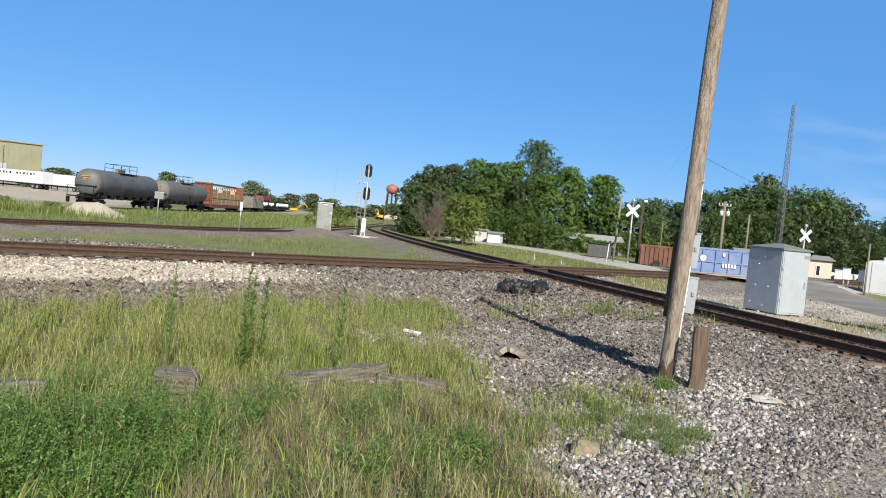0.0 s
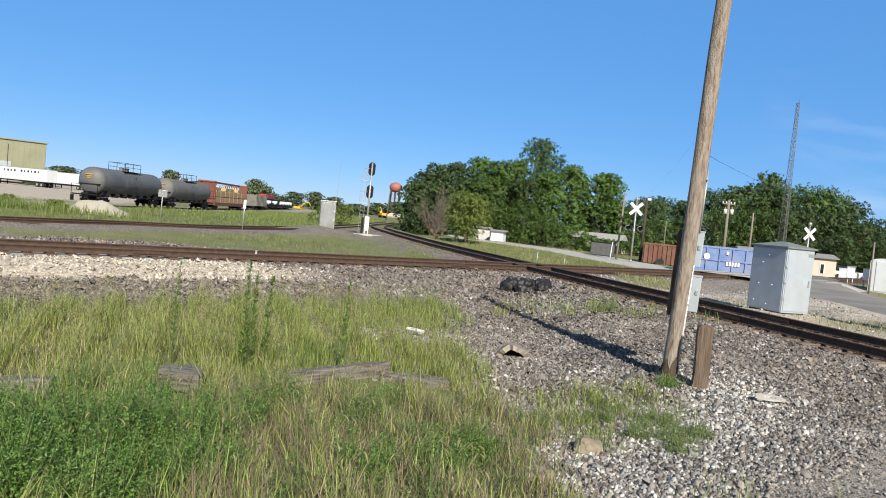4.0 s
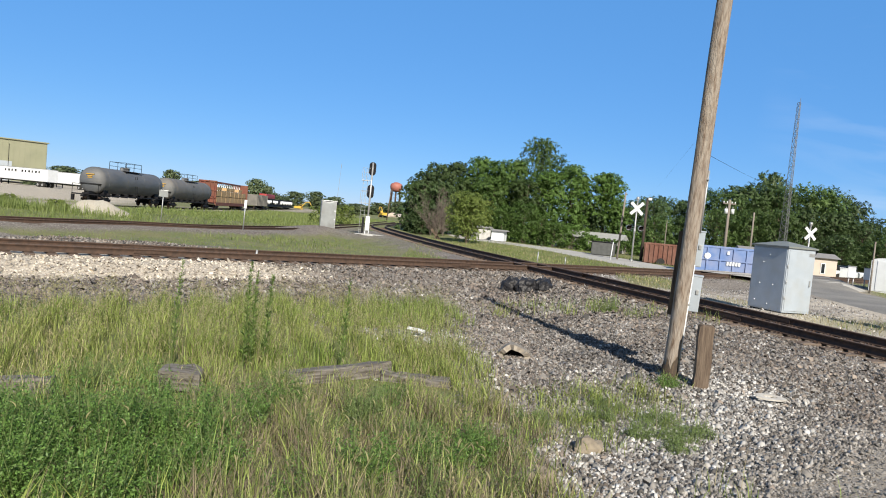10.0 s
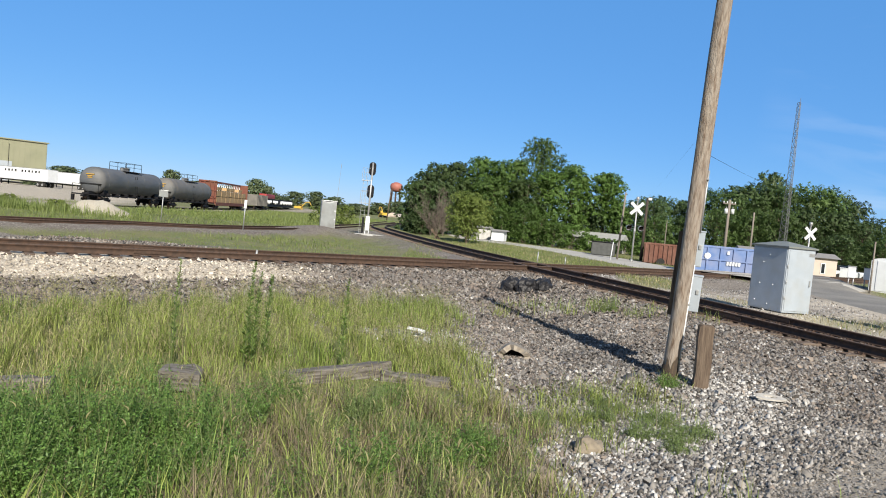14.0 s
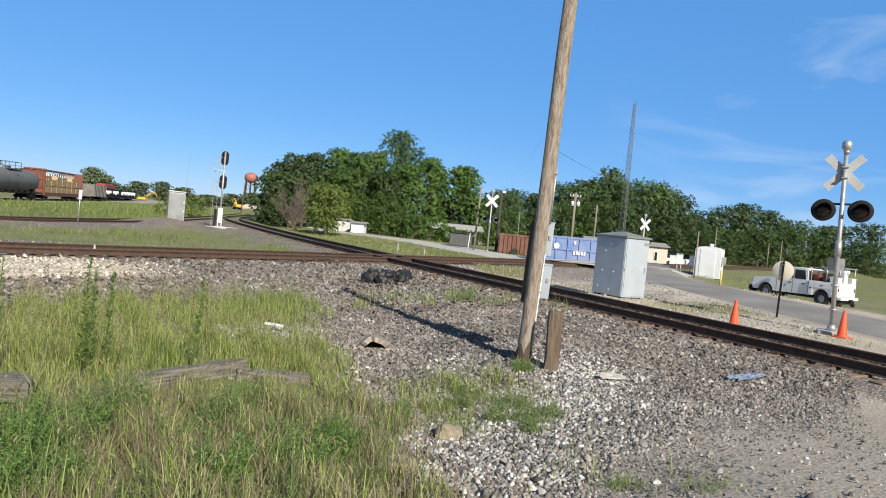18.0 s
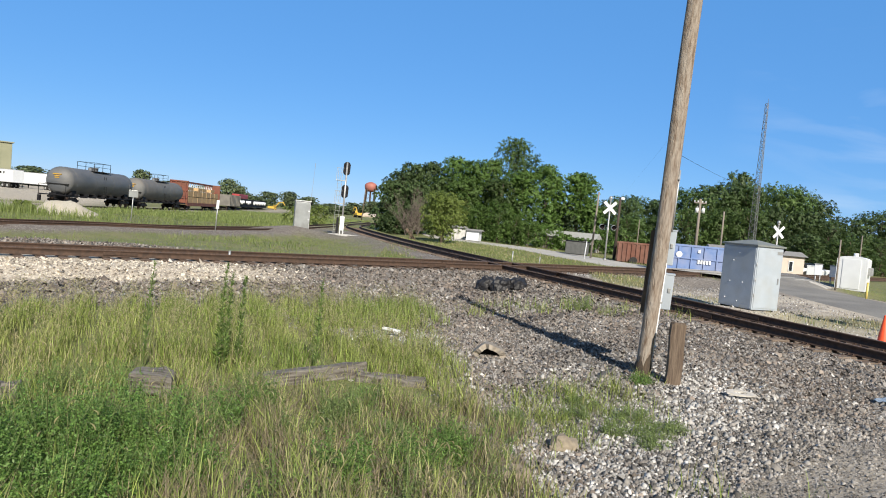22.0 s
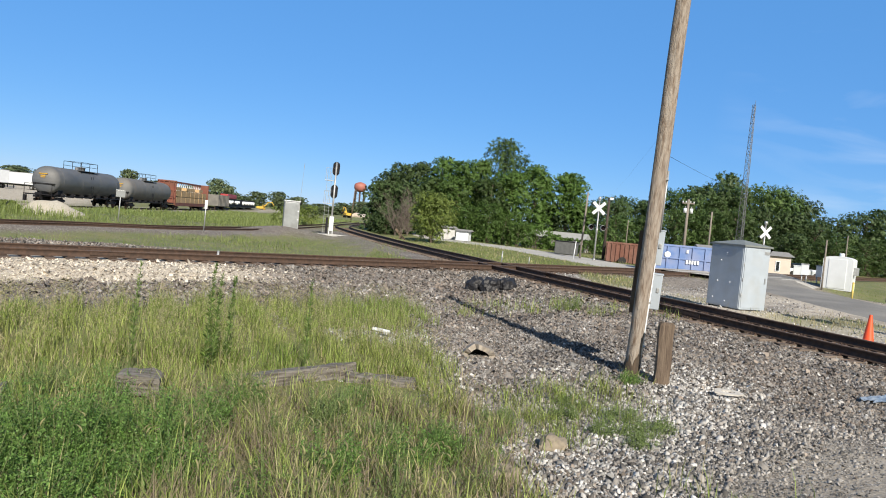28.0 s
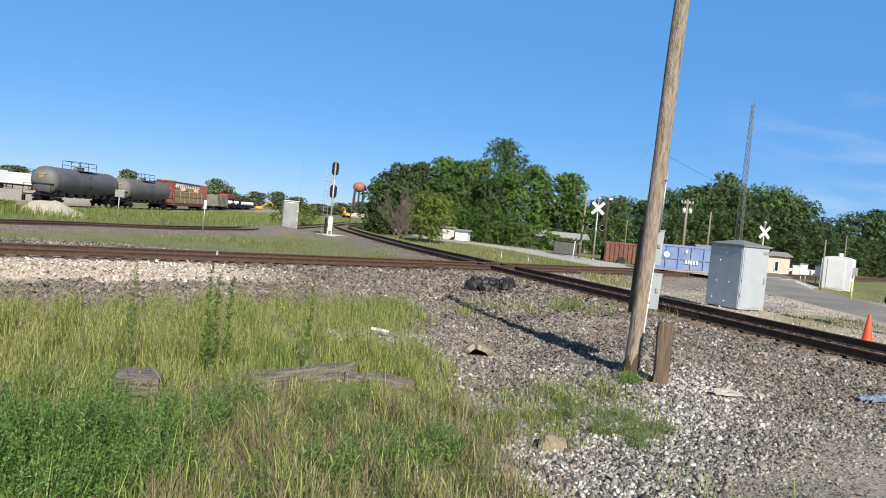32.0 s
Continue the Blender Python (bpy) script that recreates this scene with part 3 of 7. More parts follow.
def utility_pole():
    x, y = 3.645, 10.12
    t = thing("utility_pole", pose(x - 0.02, y, gzf(x, y) - 0.05, 0.3, 2.0, lean_of(x, y)), "weathered leaning wooden utility pole with grey meter boxes", "utility pole")
    bm, n, sides = B(), 40, 20
    rnd = random.Random(3)
    rings = []
    for i in range(n + 1):
        z = 6.6 * i / n
        r = 0.116 - 0.0006 * z
        ring = []
        for k in range(sides):
            a = math.tau * k / sides
            w = 1 + 0.03 * math.sin(3 * a + z * 0.7) + 0.018 * math.sin(7 * a + z * 2.3) + rnd.uniform(-0.01, 0.01)
            ring.append(bm.verts.new((r * w * math.cos(a) + 0.008 * math.sin(z * 0.9), r * w * math.sin(a), z)))
        rings.append(ring)
    for a, b in zip(rings, rings[1:]):
        for k in range(sides):
            bm.faces.new((a[k], a[(k + 1) % sides], b[(k + 1) % sides], b[k])).smooth = True
    bm.faces.new(rings[-1])
    part("shaft", bm, M_POLE, t)
    for name, x0, x1, z0, z1, y0, y1 in (("meter_box", -0.10, 0.215, 1.79, 2.32, 0.10, 0.30), ("disconnect_box", 0.03, 0.27, 1.10, 1.64, 0.12, 0.34)):
        o = part(name, box(B(), x0, x1, y0, y1, z0, z1, 0.012), M_GREYSTEEL, t, "grey painted steel electrical box")
        part("lid", box(B(), x0 - 0.012, x1 + 0.012, y0 - 0.006, y1 + 0.012, z1 - 0.002, z1 + 0.022, 0.006), M_GREYSTEEL, o)
        part("latch", box(B(), x1 - 0.07, x1 - 0.03, y0 - 0.016, y0 - 0.002, (z0 + z1) / 2, (z0 + z1) / 2 + 0.07, 0.004), M_GALV, o)
    # board stretched up past the lower box, unseen there, to widen the pole's shadow
    part("backboard", box(B(), -0.165, 0.08, 0.115, 0.145, 1.0, 2.3, 0.006), M_POSTWOOD, t, "dark weathered mounting board")
    part("conduit", tube(B(), (0.105, -0.035, 0.02), (0.118, -0.02, 1.82), 0.016), M_WHITE, t, "white plastic conduit")
    part("service_conduit", tube(B(), (0.135, 0.05, 2.3), (0.128, 0.05, 3.25), 0.014), M_GALV, t, "grey metal conduit")
    for z in (0.5, 1.2, 3.1):
        part("strap", box(B(), 0.07, 0.145, -0.045, 0.08, z, z + 0.03, 0.004), M_GALV, t)
    bm = B()
    lathe(bm, [(0, 0), (0.035, 0.002), (0.028, -0.03), (0, -0.04)], pose(0.012, -0.103, 1.98, 90, 0, 0) @ Matrix.Diagonal((0.75, 3.2, 1, 1)), 12)
    part("gouge", bm, mat("dark_rotten_hollow", (0.035, 0.022, 0.015), (0.02, 0.014, 0.01), scale=20, rough=1), t, "dark gouge in the timber")
    bm = B()
    low, ragged = [[bm.verts.new((0.126 * math.cos(math.tau * k / 40), 0.126 * math.sin(math.tau * k / 40), zz)) for k in range(40)] for zz in (0.0, 0.2)]
    for q in ragged:
        q.co.z = rnd.uniform(0.2, 0.44)
    for k in range(40):
        bm.faces.new((low[k], low[(k + 1) % 40], ragged[(k + 1) % 40], ragged[k])).smooth = True
    part("stain_band", bm, mat("tarred_timber", (0.05, 0.04, 0.032), (0.11, 0.08, 0.055), scale=12, rough=0.95, bump=0.5, stretch=(4, 4, 0.6)), t, "dark tarred foot of the pole")


def timber_post():
    x, y = 3.90, 9.62
    bm = B()
    rnd = random.Random(8)
    n, sides = 12, 16
    rings = []
    for i in range(n + 1):
        z = -0.1 + 1.0 * i / n
        ring = []
        for k in range(sides):
            a = math.tau * (k + 0.5) / sides
            c, s = math.cos(a), math.sin(a)
            q = 1 / max(abs(c) / 0.108, abs(s) / 0.085)
            q *= 0.95 + rnd.uniform(-0.03, 0.03)
            top = 0.03 * math.sin(5 * a) if i == n else 0
            ring.append(bm.verts.new((q * c + 0.015 * (z + 0.1) + 0.010 * math.sin(z * 6), q * s, z + top)))
        rings.append(ring)
    for a, b in zip(rings, rings[1:]):
        for k in range(sides):
            bm.faces.new((a[k], a[(k + 1) % sides], b[(k + 1) % sides], b[k]))
    bm.faces.new(rings[-1])
    me = bpy.data.meshes.new("timber_post")
    bm.to_mesh(me)
    bm.free()
    me.materials.append(M_POSTWOOD)
    t = tagged(new("timber_post", me), "upright stub of rotten brown railway tie", "post")
    t.matrix_world = pose(x, y, gzf(x, y), 0, 0, lean_of(x, y) + 12)


utility_pole()
timber_post()


def relay_cabinet():
    x, y, w, d, h = 11.17, 21.95, 1.10, 1.46, 2.14
    z = -0.385
    t = thing("relay_cabinet", pose(x, y, z, 0, 0, math.degrees(math.atan2(B_N[1], B_N[0]))), "grey steel railway relay cabinet with a hipped roof", "cabinet")
    part("body", box(B(), -w / 2, w / 2, -d / 2, d / 2, 0.08, h, 0.012), M_GREYSTEEL, t)
    bm = B()
    o = 0.055
    v = [bm.verts.new(p) for p in ((-w / 2 - o, -d / 2 - o, h), (w / 2 + o, -d / 2 - o, h), (w / 2 + o, d / 2 + o, h), (-w / 2 - o, d / 2 + o, h), (-w / 2 - o, -d / 2 - o, h + 0.05), (w / 2 + o, -d / 2 - o, h + 0.05), (w / 2 + o, d / 2 + o, h + 0.05), (-w / 2 - o, d / 2 + o, h + 0.05), (0, -0.12, h + 0.21), (0, 0.12, h + 0.21))]
    for f in ((3, 2, 1, 0), (0, 1, 5, 4), (1, 2, 6, 5), (2, 3, 7, 6), (3, 0, 4, 7), (4, 5, 8), (5, 6, 9, 8), (6, 7, 9), (7, 4, 8, 9)):
        bm.faces.new([v[i] for i in f])
    part("roof", bm, mat("grey_green_roof_paint", (0.17, 0.19, 0.185), (0.21, 0.225, 0.215), scale=4, rough=0.6), t, "dull grey-green hipped roof")
    for sx in (-1, 1):
        part("skid", box(B(), sx * 0.42 - 0.05, sx * 0.42 + 0.05, -d / 2 + 0.02, d / 2 - 0.02, -0.06, 0.08, 0.006), M_BLACK, t)
    door = part("door", box(B(), -w / 2 + 0.05, w / 2 - 0.05, -d / 2 - 0.018, -d / 2 + 0.004, 0.14, h - 0.05, 0.006), M_GREYSTEEL, t)
    part("handle", box(B(), w / 2 - 0.16, w / 2 - 0.12, -d / 2 - 0.05, -d / 2 - 0.016, 0.95, 1.15, 0.008), M_GALV, door)
    part("vent", box(B(), w / 2 - 0.26, w / 2 - 0.04, -d / 2 - 0.03, -d / 2 - 0.018, h - 0.22, h - 0.12, 0.004), M_GALV, door)
    side = part("side_panel", box(B(), -w / 2 - 0.014, -w / 2 + 0.004, -d / 2 + 0.04, d / 2 - 0.04, 0.12, h - 0.05, 0.006), M_GREYSTEEL, t)
    for py, pz in ((0.22, 1.62), (0.30, 0.92), (-0.26, 0.92), (-0.10, 0.28), (0.45, 0.35), (-0.02, 1.88)):
        part("bolt", lathe(B(), [(0.022, 0), (0.022, 0.014), (0, 0.022)], pose(-w / 2 - 0.013, py, pz, 0, -90, 0), 10), M_WHITE, side)
    for k in (0.5, 1.0, 1.5):
        part("hinge", tube(B(), (-w / 2 + 0.03, -d / 2 - 0.016, k), (-w / 2 + 0.03, -d / 2 - 0.016, k + 0.12), 0.014, sides=8), M_GALV, t)
    pad = tagged(part("concrete_pad", box(B(), -1.15, 1.55, -1.35, 1.25, -0.2, -0.045, 0.03), M_CONC), "pale concrete pad under the grey cabinet", "concrete pad")
    pad.matrix_world = pose(x, y, z, 0, 0, math.degrees(math.atan2(B_N[1], B_N[0])))


relay_cabinet()


def signal_mast():
    x, y = -6.10, 52.3
    z = gzf(x, y)
    t = thing("railway_signal", pose(x, y, z, 0, 0.6, lean_of(x, y)), "two-headed colour-light railway signal on a silver mast", "railway signal")
    part("mast", tube(B(), (0, 0, 0), (0, 0, 5.75), 0.075, 0.065), M_GALV, t)
    part("base_box", box(B(), -0.17, 0.17, -0.16, 0.16, 0.45, 1.55, 0.02), M_WHITE, t, "white painted relay box")
    for sx in (-1, 1):
        part("leg", box(B(), sx * 0.13 - 0.03, sx * 0.13 + 0.03, -0.12, 0.12, -0.15, 0.46, 0.005), M_WHITE, t)
    part("cable_post", box(B(), -0.44, -0.26, -0.06, 0.12, -0.15, 1.45, 0.01), M_BLACK, t, "black cable post")
    part("concrete_foot", box(B(), -0.35, 0.35, -0.35, 0.35, -0.3, 0.02, 0.02), M_CONC, t)
    m_lens = glass_mat("dark_signal_lens", (0.012, 0.014, 0.012))
    for hz in (5.28, 3.50):
        bm = B()
        n = 28
        ring = [Vector((0.27 * math.cos(a), 0, 0.26 * (1 if math.sin(a) > 0 else -1) + 0.27 * math.sin(a))) for a in (math.tau * i / n for i in range(n))]
        f0, f1 = [bm.verts.new(p + Vector((0, -0.22, hz))) for p in ring], [bm.verts.new(p + Vector((0, -0.19, hz))) for p in ring]
        bm.faces.new(f0)
        bm.faces.new(f1[::-1])
        for i in range(n):
            bm.faces.new((f0[i], f1[i], f1[(i + 1) % n], f0[(i + 1) % n]))
        head = part("signal_head", bm, M_BLACK, t, "black oval backing plate")
        head.matrix_basis = pose(0, 0, 0, 0, 0, 180)
        part("housing", box(B(), -0.14, 0.14, -0.19, -0.05, hz - 0.42, hz + 0.42, 0.03), M_BLACK, head)
        for dz in (-0.22, 0.0, 0.22):
            part("hood", tube(B(), (0, -0.22, hz + dz), (0, -0.44, hz + dz - 0.02), 0.10, 0.10, 14, False), M_BLACK, head)
            part("lens", lathe(B(), [(0.088, 0), (0.06, 0.02), (0, 0.03)], pose(0, -0.222, hz + dz, 90, 0, 0), 14), m_lens, head)
        part("bracket", box(B(), -0.05, 0.05, -0.06, 0.04, hz - 0.06, hz + 0.06, 0.005), M_GALV, t)
        p = part("platform", box(B(), -0.78, -0.05, -0.05, 0.28, hz - 0.98, hz - 0.94, 0.005), M_GALV, t)
        for px in (-0.74, -0.42):
            part("railing_post", tube(B(), (px, 0.24, hz - 0.95), (px, 0.24, hz + 0.02), 0.014, sides=6), M_GALV, p)
        part("railing_bar", tube(B(), (-0.74, 0.24, hz + 0.02), (0, 0.1, hz + 0.02), 0.014, sides=6), M_GALV, p)
    for dx in (-0.62, -0.30):
        part("ladder_rail", tube(B(), (dx, 0.12, 0.2), (dx, 0.12, 5.2), 0.013, sides=6), M_GALV, t)
    for i in range(16):
        part("rung", tube(B(), (-0.62, 0.12, 0.45 + 0.3 * i), (-0.30, 0.12, 0.45 + 0.3 * i), 0.009, sides=6), M_GALV, t)


def signal_case():
    x, y = -9.25, 52.4
    z = gzf(x, y)
    t = thing("signal_case", pose(x, y, z, 0, 0.3, lean_of(x, y) + 6), "silver aluminium signal case on a gravel mound", "cabinet")
    part("body", box(B(), -0.58, 0.58, -0.4, 0.4, -0.1, 2.12, 0.02), M_ALU, t)
    part("roof", box(B(), -0.64, 0.64, -0.47, 0.47, 2.12, 2.19, 0.02), M_ALU, t)
    d = part("door", box(B(), -0.53, 0.50, -0.425, -0.398, 0.08, 2.05, 0.008), M_ALU, t)
    for k in (0.7, 1.35):
        part("latch", box(B(), 0.42, 0.52, -0.47, -0.42, k, k + 0.1, 0.008), M_WHITE, d)
    part("door_edge", box(B(), 0.50, 0.565, -0.44, -0.38, 0.05, 2.08, 0.01), M_GALV, t)
    part("lamp", tube(B(), (0.66, -0.2, 1.9), (0.66, -0.2, 2.12), 0.07), M_BLACK, t)
    a = part("aerial", tube(B(), (0.62, 0.2, 2.15), (0.74, 0.2, 5.1), 0.014, 0.008, 6), M_GALV, t)
    part("aerial_element", tube(B(), (0.725, 0.2, 4.75), (0.745, 0.2, 5.2), 0.016, sides=6), M_GALV, a)


signal_mast()
signal_case()


M_BLADE_BACK = mat("dull_blade_back", (0.44, 0.46, 0.48), (0.38, 0.40, 0.42), scale=3, rough=0.6)


def crossing_signal(x, y, rz, height, back=False, label="", z=None, drop=1.64, disc=0.295, lean=0.0, shell=None):
    """A crossbuck mast; its blades and lamps face its -y side, or +y if back."""
    t = thing("crossing_signal", pose(x, y, gzf(x, y) if z is None else z, 0, lean, 0) @ pose(0, 0, 0, 0, 0, rz), label, "railroad crossing signal", "crossing signals")
    part("mast", tube(B(), (0, 0, 0), (0, 0, height), 0.062, 0.055), M_GALV, t)
    base = part("base", box(B(), -0.34, 0.34, -0.34, 0.34, -0.25, 0.06, 0.03), M_CONC, t)
    part("flange", tube(B(), (0, 0, 0.05), (0, 0, 0.22), 0.13, 0.085), M_GALV, base)
    bz, s = height - 0.6, 1 if back else -1
    for i, a in enumerate((45, -45)):
        bm = B()
        box(bm, -0.61, 0.61, -0.008, 0.008, -0.112, 0.112, 0.003)
        o = part("crossbuck_blade", bm, M_BLADE_BACK if back else M_WHITE, t)
        o.matrix_basis = pose(0, s * (0.075 + 0.02 * i), bz, 0, a, 0)
    for dz in (0.13, -0.16):
        part("blade_clamp", box(B(), -0.085, 0.085, -0.085, 0.085, bz + dz, bz + dz + 0.03, 0.005), M_GALV, t)
    lz = height - drop
    part("crossarm", tube(B(), (-0.34, 0, lz + 0.18), (0.34, 0, lz + 0.18), 0.03), M_BLACK, t)
    lens = mat("unlit_red_lens", (0.014, 0.005, 0.006), (0.01, 0.004, 0.005), scale=30, rough=0.25)
    for sx in (-1, 1):
        for fy in (-1, 1):
            m = pose(sx * 0.44, fy * 0.06, lz) @ pose(0, 0, 0, 90 if fy < 0 else -90, 0, 0)
            lamp = part("flashing_lamp", lathe(B(), [(0.0, 0.0), (0.12, 0.02), (disc, 0.05), (disc + 0.005, 0.062), (disc - 0.005, 0.07), (0.17, 0.065)], m, 28), shell or M_BLACK, t, "black round warning lamp" if shell is None else "pale round warning lamp")
            part("lens", lathe(B(), [(0.165, 0.07), (0.10, 0.10), (0, 0.11)], m, 20), lens, lamp, "unlit dark red lens")
            bm = B()
            rings = []
            for h, r in ((0.065, 0.18), (0.40, 0.19)):
                rings.append([bm.verts.new(m @ Vector((r * math.cos(a), r * math.sin(a) * (1 if fy < 0 else -1), h * (0.25 + 0.75 * max(0, math.sin(a)) if h > 0.2 else 1)))) for a in (math.tau * k / 24 for k in range(24))])
            for k in range(24):
                bm.faces.new((rings[0][k], rings[0][(k + 1) % 24], rings[1][(k + 1) % 24], rings[1][k]))
            part("hood", bm, M_BLACK, lamp)
    b = part("bell", lathe(B(), [(0, 0.30), (0.07, 0.29), (0.12, 0.22), (0.13, 0.10), (0.10, 0.05), (0.06, 0.0), (0, 0)], pose(0, 0, height - 0.02), 18), M_GALV, t, "silver crossing bell")
    part("bell_bracket", tube(B(), (0, 0, height - 0.1), (0, 0, height + 0.02), 0.075), M_GALV, b)
    part("junction_box", tube(B(), (0, 0, 2.1), (0, 0, 2.55), 0.082), M_GALV, t)
    return t


crossing_signal(14.44, 15.67, -38, 5.0, True, "railroad crossing signal seen from the back of its crossbuck", -0.33, lean=-2.0)
near_sig = bpy.data.objects["crossing_signal"]
part("sign_plate", box(B(), -0.21, 0.21, 0.09, 0.105, 1.72, 2.06, 0.03), M_GALV, near_sig, "grey back of a small sign")
for k in (0.62, 1.28):
    part("clamp", tube(B(), (0, 0, k), (0, 0, k + 0.05), 0.10), M_GALV, near_sig)
far_sig = crossing_signal(14.0, 49.5, lean_of(14, 49.5) + 8, 4.6, False, "railroad crossing signal with a white crossbuck beside the lane", drop=2.05, disc=0.2, shell=M_ALU)
copy_thing(far_sig, pose(27.2, 50.0, -1.0, 0, 0, lean_of(27.2, 50) + 38))["label"] = "railroad crossing signal with a white crossbuck behind the cabinet"


def round_sign():
    x, y = 15.17, 18.75
    t = thing("road_sign", pose(x, y, gzf(x, y), 0, 1.0, lean_of(x, y) - 8), "round sign seen from its pale back on a dark post", "sign")
    part("post", box(B(), -0.03, 0.03, -0.02, 0.02, -0.2, 1.83, 0.004), M_BLACK, t)
    part("plate", lathe(B(), [(0, 0), (0.315, 0), (0.32, 0.004), (0.315, 0.008), (0, 0.008)], pose(0, 0.03, 1.52, -90, 0, 0), 36), mat("cream_sign_back", (0.60, 0.56, 0.45), (0.55, 0.51, 0.42), scale=4, rough=0.5), t, "cream-coloured round plate")
    for k in (1.32, 1.72):
        part("bolt", tube(B(), (0, -0.03, k), (0, 0.02, k), 0.014, sides=8), M_GALV, t)


round_sign()


def cone(x, y, z=None, tip=0.0, sink=0.0):
    t = thing("traffic_cone", pose(x, y, (gzf(x, y) if z is None else z) - sink, tip, 0, 20), "orange plastic traffic cone beside the track" if not tip else "orange plastic traffic cone lying on its side", "traffic cone", "traffic cones")
    part("cone_body", lathe(B(), [(0.135, 0.02), (0.125, 0.06), (0.035, 0.70), (0.03, 0.72), (0.022, 0.72), (0.02, 0.68)], None, 24), M_ORANGE, t)
    part("foot", box(B(), -0.19, 0.19, -0.19, 0.19, 0, 0.03, 0.008), M_ORANGE, t)


cone(14.22, 15.05)
cone(10.95, 15.05, -0.30)
cone(12.35, 15.7, -0.62, 80)


def sign_post(x, y, h, label, plate):
    t = thing("marker_post", pose(x, y, gzf(x, y) - 0.1, 0, 1.5, lean_of(x, y)), label, "marker post")
    part("post", tube(B(), (0, 0, 0), (0, 0, h), 0.035), M_GALV, t)
    if plate == "sign":
        part("plate", box(B(), -0.29, 0.29, -0.05, -0.035, h - 0.46, h + 0.02, 0.01), M_ALU, t, "small grey plate")
    elif plate == "top":
        part("plate", box(B(), -0.08, 0.08, -0.06, -0.035, h - 0.52, h, 0.008), M_WHITE, t, "white reflective top")


sign_post(-20.0, 47.0, 2.35, "thin marker post with a grey plate in weeds", "sign")
sign_post(-12.25, 40.6, 1.95, "grey marker post with a white top", "top")
sign_post(-6.0, 21.55, 0.42, "short pale stake beside the rail", "none")
sign_post(5.5, 38.6, 0.85, "short pale stake in the grass strip", "none")
sign_post(7.55, 41.0, 0.6, "low pale stake in the grass strip", "none")


def rubbish():
    rnd = random.Random(4)
    black = mat("crumpled_black_plastic", (0.012, 0.012, 0.014), (0.022, 0.022, 0.026), scale=9, rough=0.55, bump=0.5, bump_scale=14)
    for i, (x, y, w, d, h) in enumerate(((2.38, 22.15, 0.34, 0.28, 0.36), (2.88, 21.9, 0.42, 0.30, 0.36), (3.42, 21.95, 0.40, 0.28, 0.31))):
        bm = B()
        bmesh.ops.create_icosphere(bm, subdivisions=4, radius=1)
        for v in bm.verts:
            k = 1 + 0.22 * noise.noise(v.co * 2.1 + Vector((i * 7, 0, 0))) + 0.10 * noise.noise(v.co * 6 + Vector((0, i * 5, 0)))
            v.co = Vector((v.co.x * w * k, v.co.y * d * k, max(-0.3, v.co.z) * h * k + 0.1))
        ob = tagged(part("plastic_bag", bm, black), "crumpled black plastic bag lying on ballast", "rubbish bag", "bags beside the crossing")
        ob.matrix_world = pose(x, y, gzf(x, y), 0, 0, 30 * i)
    # broken concrete pipe end
    x, y = 1.36, 11.2
    bm = B()
    n = 14
    rows = []
    for yy, r in ((-0.16, 0.25), (-0.18, 0.16), (0.40, 0.16), (0.40, 0.25), (-0.16, 0.25)):
        rows.append([bm.verts.new((r * 1.15 * math.cos(math.pi * k / n), yy + 0.05 * math.sin(k * 1.7) * (yy < 0), r * math.sin(math.pi * k / n) * (0.9 + 0.08 * math.sin(k)))) for k in range(n + 1)])
    for a, b in zip(rows, rows[1:]):
        for k in range(n):
            bm.faces.new((a[k], a[k + 1], b[k + 1], b[k]))
    ob = tagged(part("pipe_end", bm, mat("stained_tan_concrete", (0.24, 0.21, 0.175), (0.34, 0.30, 0.25), scale=8, rough=0.95, bump=0.6)), "broken tan pipe end half buried in gravel", "pipe")
    ob.matrix_world = pose(x, y, gzf(x, y) - 0.02, -6, -4, -6)
    # near-black disc set in the mouth to paint the hollow's shade
    bm = B()
    lathe(bm, [(0.0, 0.0), (0.12, 0.005), (0.19, 0.03)], pose(0, 0.06, 0.02, 100, 0, 0), 16)
    part("soil_plug", bm, mat("pipe_hollow_shade", (0.012, 0.010, 0.008), (0.022, 0.018, 0.014), scale=20, rough=1.0, bump=0.6), ob, "near-black disc painting the shade inside the pipe")
    # pale plate with a hole
    x, y = 4.62, 9.0
    bm = B()
    outer = [(-0.24, -0.05), (-0.10, -0.12), (0.10, -0.11), (0.23, -0.05), (0.20, 0.05), (0.02, 0.11), (-0.15, 0.09)]
    inner = [(0.115 * math.cos(a), 0.06 * math.sin(a)) for a in (math.tau * (i + 4.0) / 7 for i in range(7))]
    for z0, z1, f in ((0.0, 0.022, 1),):
        ot, it = [bm.verts.new((*p, z1)) for p in outer], [bm.verts.new((*p, z1)) for p in inner]
        ob_, ib = [bm.verts.new((*p, z0)) for p in outer], [bm.verts.new((*p, z0)) for p in inner]
        for i in range(7):
            j = (i + 1) % 7
            bm.faces.new((ot[i], ot[j], it[j], it[i]))
            bm.faces.new((ob_[j], ob_[i], ib[i], ib[j]))
            bm.faces.new((ot[j], ot[i], ob_[i], ob_[j]))
            bm.faces.new((it[i], it[j], ib[j], ib[i]))
    ob = tagged(part("metal_plate", bm, mat("dusty_pale_plate", (0.55, 0.53, 0.49), (0.45, 0.43, 0.40), scale=12, rough=0.8)), "dusty pale tie plate with a hole on gravel", "metal plate")
    ob.matrix_world = pose(x, y, gzf(x, y) + 0.075, 7, 3, 10)
    # blue tarpaulin scrap
    bm = B()
